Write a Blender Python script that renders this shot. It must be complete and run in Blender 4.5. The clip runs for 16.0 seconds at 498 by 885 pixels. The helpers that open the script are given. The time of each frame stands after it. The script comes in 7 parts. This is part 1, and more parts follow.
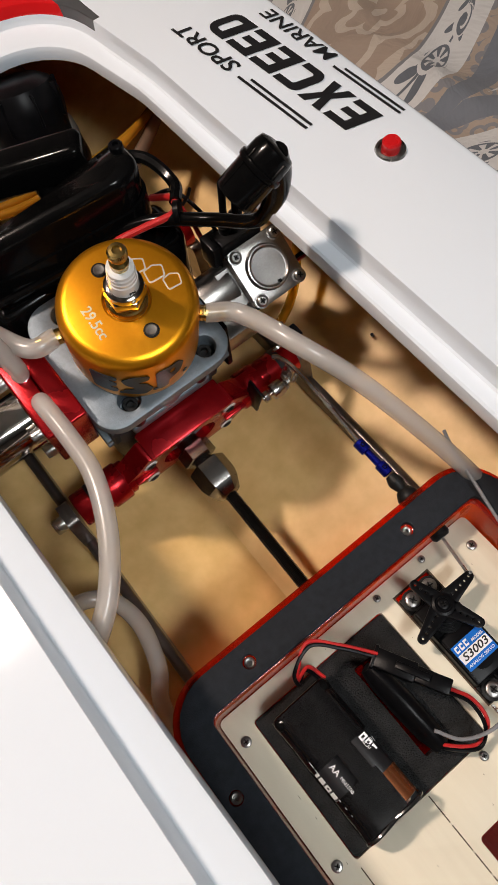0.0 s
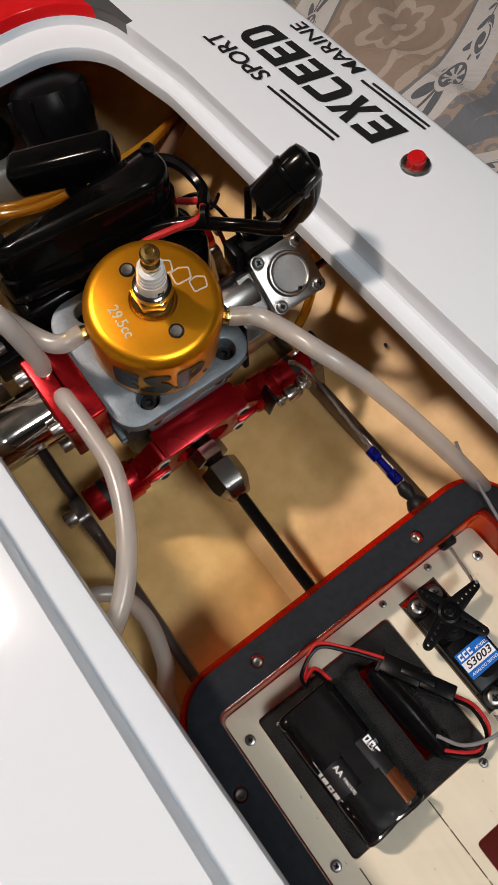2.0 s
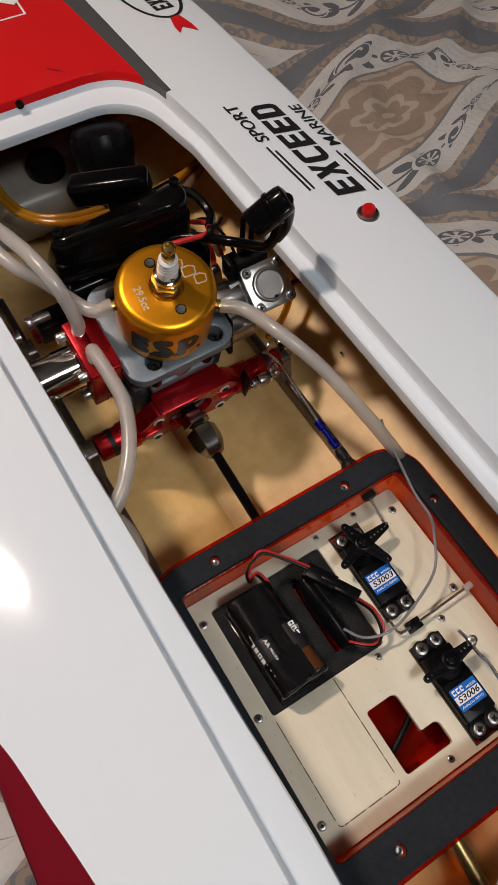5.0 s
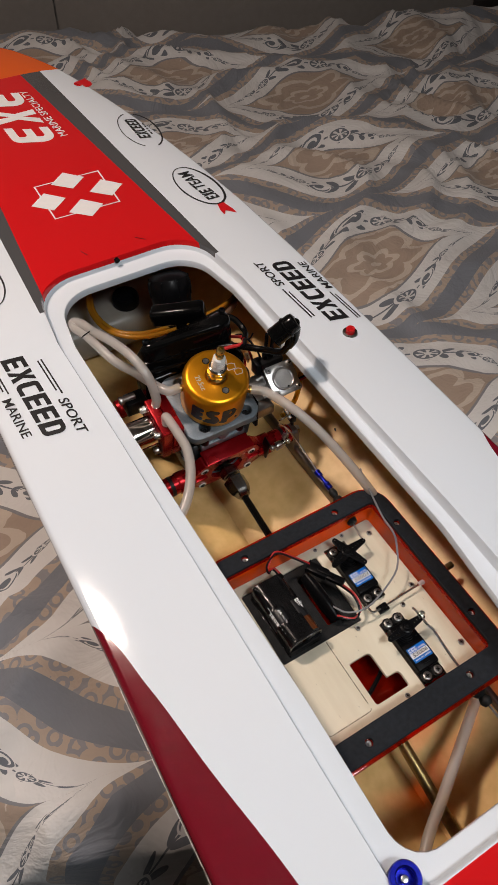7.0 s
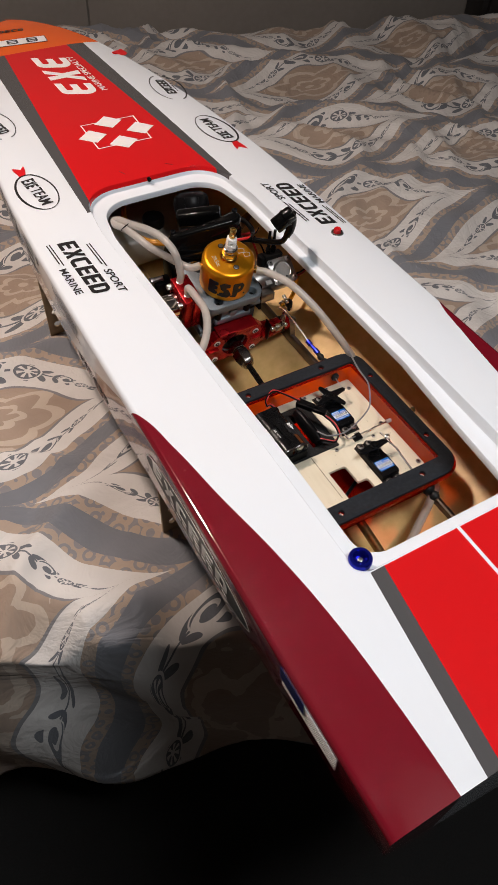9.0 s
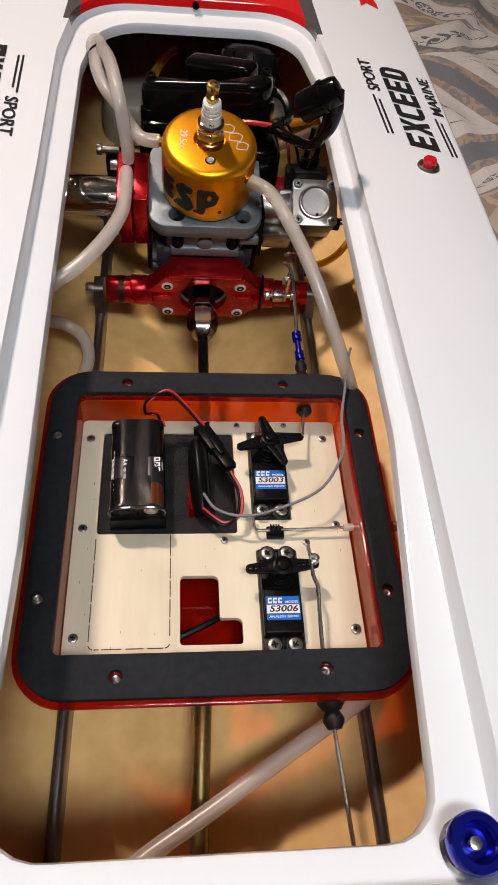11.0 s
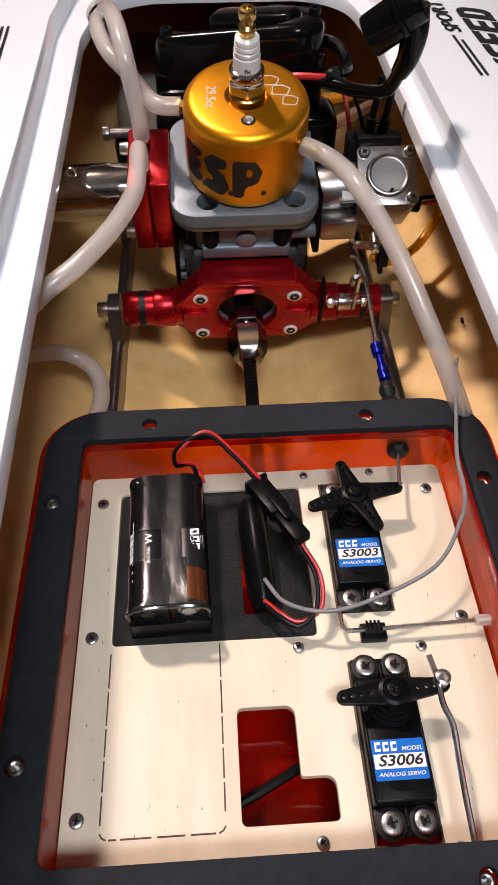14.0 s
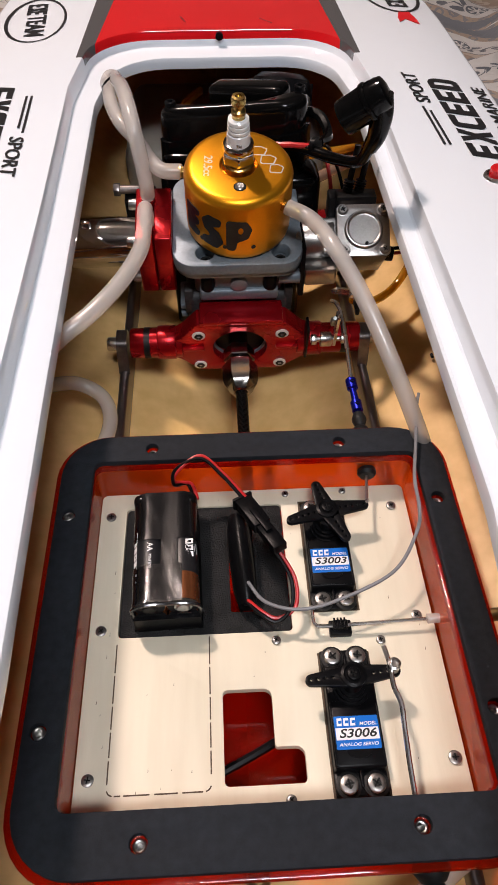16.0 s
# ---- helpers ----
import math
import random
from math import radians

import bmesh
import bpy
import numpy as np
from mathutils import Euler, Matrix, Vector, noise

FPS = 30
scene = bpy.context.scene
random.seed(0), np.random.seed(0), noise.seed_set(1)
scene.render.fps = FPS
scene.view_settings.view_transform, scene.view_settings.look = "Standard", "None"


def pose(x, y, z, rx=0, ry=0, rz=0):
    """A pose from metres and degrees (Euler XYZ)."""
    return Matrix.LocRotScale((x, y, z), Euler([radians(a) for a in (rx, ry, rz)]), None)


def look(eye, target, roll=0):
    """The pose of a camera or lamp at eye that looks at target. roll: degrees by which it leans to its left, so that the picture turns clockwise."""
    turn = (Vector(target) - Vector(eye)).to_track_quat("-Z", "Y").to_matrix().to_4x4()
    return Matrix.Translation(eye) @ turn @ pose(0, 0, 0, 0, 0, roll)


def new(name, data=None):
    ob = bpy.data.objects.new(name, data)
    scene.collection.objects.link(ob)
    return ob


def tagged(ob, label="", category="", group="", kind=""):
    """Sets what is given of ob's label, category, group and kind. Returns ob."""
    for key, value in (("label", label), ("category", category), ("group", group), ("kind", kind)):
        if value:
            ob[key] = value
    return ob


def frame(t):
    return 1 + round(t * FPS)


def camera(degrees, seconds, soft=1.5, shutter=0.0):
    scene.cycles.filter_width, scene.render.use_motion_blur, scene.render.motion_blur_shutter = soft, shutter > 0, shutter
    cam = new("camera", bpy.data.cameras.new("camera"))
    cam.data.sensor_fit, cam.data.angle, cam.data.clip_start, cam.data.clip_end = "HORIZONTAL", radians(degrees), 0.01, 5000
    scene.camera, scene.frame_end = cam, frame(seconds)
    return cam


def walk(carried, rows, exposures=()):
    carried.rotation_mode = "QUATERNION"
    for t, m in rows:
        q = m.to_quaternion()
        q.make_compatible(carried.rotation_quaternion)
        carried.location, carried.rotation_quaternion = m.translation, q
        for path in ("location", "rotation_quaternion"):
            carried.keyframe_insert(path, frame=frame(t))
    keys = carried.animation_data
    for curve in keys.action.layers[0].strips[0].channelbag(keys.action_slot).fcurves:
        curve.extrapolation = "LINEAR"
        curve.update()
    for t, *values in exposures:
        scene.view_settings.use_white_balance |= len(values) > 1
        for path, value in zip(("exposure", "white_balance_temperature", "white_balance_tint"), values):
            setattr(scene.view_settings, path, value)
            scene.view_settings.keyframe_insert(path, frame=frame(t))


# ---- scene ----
cam = camera(39.0, 16.0)
PATH = [
    (0, (-0.05, 0.011, 1.111), (0.358, 0.706, -0.72), -8.9),
    (0.5, (-0.046, 0.034, 1.097), (0.303, 0.717, -0.75), -10.8),
    (1, (-0.053, 0.034, 1.101), (0.308, 0.713, -0.745), -9.8),
    (1.5, (-0.054, 0.025, 1.105), (0.34, 0.705, -0.734), -7.7),
    (2, (-0.06, 0.015, 1.116), (0.371, 0.707, -0.711), -5.1),
    (2.5, (-0.072, -0.008, 1.129), (0.391, 0.711, -0.678), -3.6),
    (3, (-0.084, -0.031, 1.154), (0.418, 0.713, -0.634), -1.4),
    (3.2, (-0.089, -0.038, 1.155), (0.419, 0.714, -0.627), -1.1),
    (5.3, (-0.112, -0.08, 1.201), (0.436, 0.725, -0.546), 3.2),
    (5.5, (-0.118, -0.09, 1.212), (0.437, 0.737, -0.522), 3.1),
    (6, (-0.15, -0.14, 1.26), (0.454, 0.788, -0.405), 2.5),
    (6.5, (-0.179, -0.197, 1.302), (0.489, 0.809, -0.293), 3.1),
    (7, (-0.198, -0.199, 1.325), (0.457, 0.854, -0.244), 1.6),
    (7.5, (-0.32, -0.197, 1.345), (0.502, 0.884, -0.124), 4.4),
    (8, (-0.419, -0.219, 1.346), (0.435, 0.835, -0.124), 4.8),
    (8.5, (-0.385, -0.286, 1.341), (0.374, 0.839, -0.128), 3.2),
    (9, (-0.315, -0.399, 1.337), (0.359, 0.704, -0.189), 2.6),
    (9.2, (-0.291, -0.424, 1.332), (0.387, 0.65, -0.213), 3.1),
    (11.3, (-0.004, -0.185, 1.082), (0.109, 0.975, -0.543), 5.5),
    (11.5, (-0.007, -0.164, 1.061), (0.08, 1.084, -0.5), 2.1),
    (12, (-0.015, -0.144, 1.022), (0.064, 1.091, -0.549), 1.0),
    (12.5, (-0.012, -0.149, 1.02), (0.076, 1.087, -0.551), 0.4),
    (13, (-0.013, -0.149, 1.02), (0.075, 1.092, -0.546), 0.4),
    (13.5, (-0.015, -0.149, 1.02), (0.066, 1.104, -0.537), 0.4),
    (14, (-0.014, -0.148, 1.023), (0.065, 1.115, -0.525), 0.2),
    (14.5, (-0.016, -0.154, 1.038), (0.047, 1.123, -0.5), -0.1),
    (15, (-0.008, -0.167, 1.055), (0.066, 1.133, -0.464), -0.0),
    (15.5, (-0.005, -0.176, 1.063), (0.059, 1.129, -0.451), 0.0),
    (16, (-0.008, -0.176, 1.063), (0.061, 1.12, -0.459), 0.2),
]
walk(cam, [(t, look(eye, target, roll)) for t, eye, target, roll in PATH], [(0.0, -0.18, 6750, 13), (3.0, -0.46, 6680, 13), (6.0, -0.60, 6750, 14), (7.5, -0.32, 6700, 14), (9.0, -0.14, 6750, 15), (11.5, -0.06, 6950, 18), (12.5, 0.28, 6650, 21), (16.0, 0.08, 6650, 19)])

# ---- light and world ----
world = bpy.data.worlds.new("room_world")
scene.world = world
world.use_nodes = True
world.node_tree.nodes["Background"].inputs[0].default_value = (1.0, 0.90, 0.78, 1)
world.node_tree.nodes["Background"].inputs[1].default_value = 0.12

LAMP = (-0.44, 0.56, 2.00)
CEILING = 2.50
# place of the added fill light, which has no fixture in the room
FILL = (0.03, -0.42, 1.80)


def disc_light(name, place, target, size, watts, colour):
    data = bpy.data.lights.new(name, "AREA")
    data.shape, data.size, data.energy, data.color = "DISK", size, watts, colour
    ob = new(name, data)
    ob.matrix_world = look(place, target)
    return ob


# a warm pendant over the bed; a cooler added fill replaces the camera's torch
disc_light("room_lamp", LAMP, (-0.64, 0.22, 0.85), 0.18, 46.0, (1.0, 0.85, 0.74))
disc_light("disc_light", FILL, (-0.06, 0.0, 0.85), 0.36, 14.5, (0.885, 0.955, 0.985))

# ---- materials ----
MATS = {}


def material(name, colour, rough=0.5, metal=0.0, grain=0.0, grain_scale=200.0, bump=0.0, bump_scale=400.0, coat=0.0, second=None, spec=0.5, stretch=(1, 1, 1), rough_var=0.08):
    """A principled material with variation of colour and roughness at two scales and a fine relief."""
    m = bpy.data.materials.new(name)
    m.use_nodes = True
    nt = m.node_tree
    b = nt.nodes["Principled BSDF"]
    b.inputs["Metallic"].default_value = metal
    b.inputs["Coat Weight"].default_value = coat
    b.inputs["Coat Roughness"].default_value = 0.04
    b.inputs["Specular IOR Level"].default_value = spec
    tc = nt.nodes.new("ShaderNodeTexCoord")
    mp = nt.nodes.new("ShaderNodeMapping")
    mp.inputs["Scale"].default_value = stretch
    nt.links.new(tc.outputs["Object"], mp.inputs[0])
    fine = nt.nodes.new("ShaderNodeTexNoise")
    fine.inputs["Scale"].default_value, fine.inputs["Detail"].default_value = grain_scale, 5
    wide = nt.nodes.new("ShaderNodeTexNoise")
    wide.inputs["Scale"].default_value, wide.inputs["Detail"].default_value = grain_scale / 14, 4
    for n in (fine, wide):
        nt.links.new(mp.outputs[0], n.inputs[0])
    add = nt.nodes.new("ShaderNodeMath")
    add.operation = "ADD"
    nt.links.new(fine.outputs[0], add.inputs[0])
    nt.links.new(wide.outputs[0], add.inputs[1])
    ramp = nt.nodes.new("ShaderNodeMapRange")
    ramp.inputs[1].default_value, ramp.inputs[2].default_value = 0.7, 1.3
    nt.links.new(add.outputs[0], ramp.inputs[0])
    mix = nt.nodes.new("ShaderNodeMix")
    mix.data_type = "RGBA"
    c2 = second or tuple(c * (1 - grain) for c in colour)
    mix.inputs[6].default_value, mix.inputs[7].default_value = (*colour, 1), (*c2, 1)
    nt.links.new(ramp.outputs[0], mix.inputs[0])
    nt.links.new(mix.outputs[2], b.inputs["Base Color"])
    rr = nt.nodes.new("ShaderNodeMapRange")
    rr.inputs[3].default_value, rr.inputs[4].default_value = max(0.02, rough - rough_var), min(1, rough + rough_var)
    nt.links.new(wide.outputs[0], rr.inputs[0])
    nt.links.new(rr.outputs[0], b.inputs["Roughness"])
    if bump:
        bn = nt.nodes.new("ShaderNodeTexNoise")
        bn.inputs["Scale"].default_value, bn.inputs["Detail"].default_value = bump_scale, 4
        nt.links.new(mp.outputs[0], bn.inputs[0])
        bp = nt.nodes.new("ShaderNodeBump")
        bp.inputs["Strength"].default_value, bp.inputs["Distance"].default_value = bump, 0.001
        nt.links.new(bn.outputs[0], bp.inputs["Height"])
        nt.links.new(bp.outputs[0], b.inputs["Normal"])
    MATS[name] = m
    return m


def clear_material(name, tint, body, see=0.75, rough=0.05, glow=0.5):
    """Tinted see-through plastic: coloured light passes, the surface shines, a little of it scatters."""
    m = bpy.data.materials.new(name)
    m.use_nodes = True
    nt = m.node_tree
    out = nt.nodes["Material Output"]
    b = nt.nodes["Principled BSDF"]
    b.inputs["Base Color"].default_value = (*body, 1)
    b.inputs["Roughness"].default_value = rough
    tr = nt.nodes.new("ShaderNodeBsdfTransparent")
    tr.inputs[0].default_value = (*tint, 1)
    gl = nt.nodes.new("ShaderNodeBsdfGlossy")
    gl.inputs["Roughness"].default_value = rough
    b.inputs["Specular IOR Level"].default_value = 0.0
    facing = nt.nodes.new("ShaderNodeLayerWeight")
    facing.inputs[0].default_value = 0.5
    steep = nt.nodes.new("ShaderNodeMath")
    steep.operation = "POWER"
    steep.inputs[1].default_value = 5.0
    nt.links.new(facing.outputs["Facing"], steep.inputs[0])
    fr = nt.nodes.new("ShaderNodeMapRange")
    fr.inputs[3].default_value, fr.inputs[4].default_value = 0.035, 0.65
    nt.links.new(steep.outputs[0], fr.inputs[0])
    tl = nt.nodes.new("ShaderNodeBsdfTranslucent")
    tl.inputs[0].default_value = (*body, 1)
    m0 = nt.nodes.new("ShaderNodeMixShader")
    m0.inputs[0].default_value = glow
    nt.links.new(b.outputs[0], m0.inputs[1])
    nt.links.new(tl.outputs[0], m0.inputs[2])
    mx = nt.nodes.new("ShaderNodeMixShader")
    mx.inputs[0].default_value = see
    nt.links.new(m0.outputs[0], mx.inputs[1])
    nt.links.new(tr.outputs[0], mx.inputs[2])
    m2 = nt.nodes.new("ShaderNodeMixShader")
    nt.links.new(fr.outputs[0], m2.inputs[0])
    nt.links.new(mx.outputs[0], m2.inputs[1])
    nt.links.new(gl.outputs[0], m2.inputs[2])
    nt.links.new(m2.outputs[0], out.inputs[0])
    MATS[name] = m
    return m


INSIDE = material("resin_fibreglass", (0.90, 0.615, 0.27), 0.46, second=(0.71, 0.45, 0.165), grain_scale=75, bump=0.05, bump_scale=240)
GOLD = material("gold_anodised_aluminium", (0.88, 0.36, 0.014), 0.34, metal=0.88, second=(0.84, 0.33, 0.012), grain_scale=600, bump=0.015, bump_scale=2500)
RED_ANO = material("red_anodised_aluminium", (0.42, 0.006, 0.011), 0.26, metal=0.70, second=(0.34, 0.005, 0.009), grain_scale=700, bump=0.03, bump_scale=2000)
BLUE_ANO = material("blue_anodised_aluminium", (0.012, 0.02, 0.42), 0.25, metal=0.85, second=(0.01, 0.014, 0.32), grain_scale=500)
CAST = material("cast_aluminium", (0.20, 0.24, 0.275), 0.46, metal=0.35, second=(0.145, 0.18, 0.21), grain_scale=500, bump=0.18, bump_scale=1500)
SCREW = material("zinc_screw", (0.38, 0.37, 0.355), 0.33, metal=1.0, second=(0.26, 0.25, 0.24), grain_scale=900, bump=0.05, bump_scale=1500)
# near-black for the shade inside screw recesses, coloured on instead of cut
RECESS = material("recess_shade", (0.010, 0.010, 0.010), 0.6, spec=0.15, grain=0.3, grain_scale=600)
STEEL = material("bright_steel", (0.68, 0.67, 0.65), 0.27, metal=1.0, second=(0.55, 0.54, 0.52), grain_scale=800, bump=0.03, bump_scale=1500)
CHROME = material("polished_pipe", (0.66, 0.62, 0.58), 0.10, metal=1.0, second=(0.55, 0.50, 0.45), grain_scale=200)
CARB = material("satin_zinc", (0.31, 0.30, 0.29), 0.33, metal=1.0, second=(0.38, 0.365, 0.35), grain_scale=900, bump=0.06, bump_scale=2500)
BRASS = material("brass", (0.60, 0.42, 0.14), 0.28, metal=1.0, second=(0.40, 0.26, 0.08), grain_scale=500)
BRASS_OLD = material("tarnished_brass", (0.34, 0.24, 0.10), 0.38, metal=0.9, second=(0.18, 0.12, 0.05), grain_scale=250)
BLACK = material("black_plastic", (0.0025, 0.0025, 0.0028), 0.32, spec=0.10, second=(0.005, 0.005, 0.006), grain_scale=300, bump=0.06, bump_scale=1200)
GLOSSY_BLACK = material("gloss_black_plastic", (0.002, 0.002, 0.0022), 0.15, spec=0.18, second=(0.004, 0.004, 0.004), grain_scale=200, bump=0.025, bump_scale=300)
RUBBER = material("black_rubber", (0.007, 0.007, 0.007), 0.48, spec=0.22, second=(0.012, 0.012, 0.012), grain_scale=400, bump=0.1, bump_scale=1500)
GASKET = material("closed_cell_gasket", (0.007, 0.0085, 0.0115), 0.80, second=(0.015, 0.018, 0.0235), grain_scale=260, bump=0.25, bump_scale=1800, spec=0.25)
FOAM = material("black_foam", (0.003, 0.0032, 0.0036), 0.55, second=(0.024, 0.0245, 0.025), grain_scale=1500, bump=1.0, bump_scale=1300, spec=0.2)
PLY = material("birch_plywood", (0.715, 0.655, 0.515), 0.55, second=(0.62, 0.55, 0.415), grain_scale=120, bump=0.08, bump_scale=500, stretch=(1, 0.12, 1))
PLY_EDGE = material("scorched_plywood_edge", (0.10, 0.06, 0.03), 0.7, second=(0.05, 0.03, 0.015), grain_scale=400)
PLY_STAND = material("laser_cut_plywood", (0.42, 0.30, 0.18), 0.6, second=(0.34, 0.24, 0.14), grain_scale=90, bump=0.08, bump_scale=400, stretch=(1, 1, 0.15))
RAIL = material("dull_aluminium_rail", (0.20, 0.175, 0.17), 0.30, metal=0.85, second=(0.11, 0.095, 0.09), grain_scale=260, bump=0.08, bump_scale=700, stretch=(1, 0.2, 1))
PORCELAIN = material("white_porcelain", (0.82, 0.82, 0.80), 0.14, coat=0.5, second=(0.78, 0.78, 0.76), grain_scale=200)
BLACK_INK = material("black_vinyl", (0.010, 0.010, 0.011), 0.38, spec=0.3, second=(0.018, 0.018, 0.02), grain_scale=150)
WHITE_INK = material("white_print", (0.80, 0.80, 0.80), 0.35, second=(0.74, 0.74, 0.74), grain_scale=200)
ENGRAVED = material("engraved_aluminium", (0.80, 0.76, 0.66), 0.35, metal=0.6, second=(0.7, 0.65, 0.5), grain_scale=900)
RED_INK = material("red_vinyl", (0.62, 0.010, 0.014), 0.3, second=(0.55, 0.008, 0.012), grain_scale=150)
BLUE_INK = material("blue_print", (0.008, 0.13, 0.52), 0.22, second=(0.010, 0.15, 0.56), grain_scale=300)
NAVY_INK = material("navy_vinyl", (0.012, 0.018, 0.12), 0.3, second=(0.016, 0.022, 0.14), grain_scale=150)
COPPER = material("copper_coloured_sleeve", (0.36, 0.13, 0.05), 0.26, metal=0.8, second=(0.30, 0.10, 0.04), grain_scale=400)
WIRE_RED = material("red_wire", (0.50, 0.02, 0.02), 0.36, second=(0.42, 0.015, 0.015), grain_scale=300)
WIRE_GREY = material("grey_wire", (0.22, 0.22, 0.23), 0.4, second=(0.17, 0.17, 0.18), grain_scale=300)
BUTTON = material("red_button", (0.55, 0.010, 0.012), 0.28, second=(0.48, 0.008, 0.01), grain_scale=300)
TANK = material("milky_tank_plastic", (0.29, 0.27, 0.235), 0.35, second=(0.24, 0.22, 0.19), grain_scale=60)
ACRYLIC = clear_material("red_clear_acrylic", (1.0, 0.40, 0.10), (1.0, 0.15, 0.010), see=0.64, glow=0.55)
ACRYLIC_RIM = clear_material("deep_red_acrylic_edge", (0.90, 0.12, 0.025), (0.40, 0.020, 0.003), see=0.66, glow=0.35)
# same acrylic as the walls, darkened for the shade under the tray
ACRYLIC_BASE = clear_material("shaded_red_acrylic", (0.85, 0.14, 0.05), (0.45, 0.02, 0.004), see=0.82, glow=0.3)
FILM = material("black_shrink_film", (0.006, 0.006, 0.007), 0.22, spec=0.6, second=(0.016, 0.016, 0.017), grain_scale=160, bump=0.35, bump_scale=95, coat=0.6, stretch=(1.2, 0.6, 1))
AMBER = clear_material("amber_fuel_hose", (1.0, 0.80, 0.28), (0.72, 0.42, 0.05), see=0.58, rough=0.12)
SILICONE = clear_material("milky_silicone_hose", (0.97, 0.96, 0.94), (0.90, 0.88, 0.86), see=0.54, rough=0.24, glow=0.6)
VENT = clear_material("dull_rubbery_vent_hose", (0.85, 0.68, 0.55), (0.42, 0.29, 0.21), see=0.45, rough=0.2)

# ---- builders ----


def link(name, bm, mat, parent=None, label="", smooth=True, angle=35):
    me = bpy.data.meshes.new(name)
    bmesh.ops.recalc_face_normals(bm, faces=bm.faces)
    bm.to_mesh(me)
    bm.free()
    me.materials.append(mat)
    if smooth:
        me.polygons.foreach_set("use_smooth", [True] * len(me.polygons))
        me.set_sharp_from_angle(angle=radians(angle))
    ob = new(name, me)
    if parent is not None:
        ob.parent = parent
    if label:
        ob["label"] = label
    return ob


def part(name, bm, mat, parent, label="", smooth=True):
    return link(name, bm, mat, parent, label, smooth)


def thing(name, label, category, group="", at=(0, 0, 0), turn=(0, 0, 0)):
    ob = new(name)
    ob.empty_display_size = 0.02
    ob.matrix_world = pose(*at, *turn)
    return tagged(ob, label, category, group)


def bevel(bm, r, seg=2, angle=40):
    es = [e for e in bm.edges if len(e.link_faces) == 2 and e.calc_face_angle(0) > radians(angle)]
    if es and r > 0:
        bmesh.ops.bevel(bm, geom=es, offset=r, segments=seg, profile=0.5, affect="EDGES", clamp_overlap=True)
    return bm


def boxm(a, b, r=0.0, seg=2):
    bm = bmesh.new()
    bmesh.ops.create_cube(bm, size=1)
    for v in bm.verts:
        v.co = Vector([(a[i] + b[i]) / 2 + v.co[i] * (b[i] - a[i]) for i in range(3)])
    return bevel(bm, r, seg)


def cyl(p, q, r, r2=None, n=24, r_bevel=0.0, seg=2):
    """A closed cylinder or cone from p to q."""
    p, q = Vector(p), Vector(q)
    bm = bmesh.new()
    bmesh.ops.create_cone(bm, cap_ends=True, segments=n, radius1=r, radius2=r if r2 is None else r2, depth=(q - p).length)
    m = Matrix.Translation((p + q) / 2) @ (q - p).to_track_quat("Z", "Y").to_matrix().to_4x4()
    bmesh.ops.transform(bm, matrix=m, verts=bm.verts)
    return bevel(bm, r_bevel, seg, 50)


def lathe(profile, n=40, m=None):
    """A body of revolution about z from (radius, height) pairs, bottom to top."""
    bm = bmesh.new()
    rings = []
    for r, z in profile:
        if r < 1e-6:
            rings.append([bm.verts.new((0, 0, z))])
        else:
            rings.append([bm.verts.new((r * math.cos(2 * math.pi * i / n), r * math.sin(2 * math.pi * i / n), z)) for i in range(n)])
    for a, b in zip(rings, rings[1:]):
        for i in range(n):
            j = (i + 1) % n
            if len(a) == 1 and len(b) > 1:
                bm.faces.new((a[0], b[i], b[j]))
            elif len(b) == 1 and len(a) > 1:
                bm.faces.new((a[i], a[j], b[0]))
            elif len(a) > 1:
                bm.faces.new((a[i], a[j], b[j], b[i]))
    if len(rings[0]) > 1:
        bm.faces.new(list(reversed(rings[0])))
    if len(rings[-1]) > 1:
        bm.faces.new(rings[-1])
    if m is not None:
        bmesh.ops.transform(bm, matrix=m, verts=bm.verts)
    return bm


def along(p, q):
    """The pose at p whose z points to q."""
    p, q = Vector(p), Vector(q)
    return Matrix.Translation(p) @ (q - p).to_track_quat("Z", "Y").to_matrix().to_4x4()


def smooth_path(pts, n=12):
    """A smooth line through the points."""
    P = [Vector(p) for p in pts]
    P = [2 * P[0] - P[1]] + P + [2 * P[-1] - P[-2]]
    out = []
    for i in range(1, len(P) - 2):
        a, b, c, d = P[i - 1:i + 3]
        for k in range(n):
            t = k / n
            out.append(0.5 * (2 * b + (c - a) * t + (2 * a - 5 * b + 4 * c - d) * t * t + (3 * b - a - 3 * c + d) * t ** 3))
    out.append(P[-2])
    return out


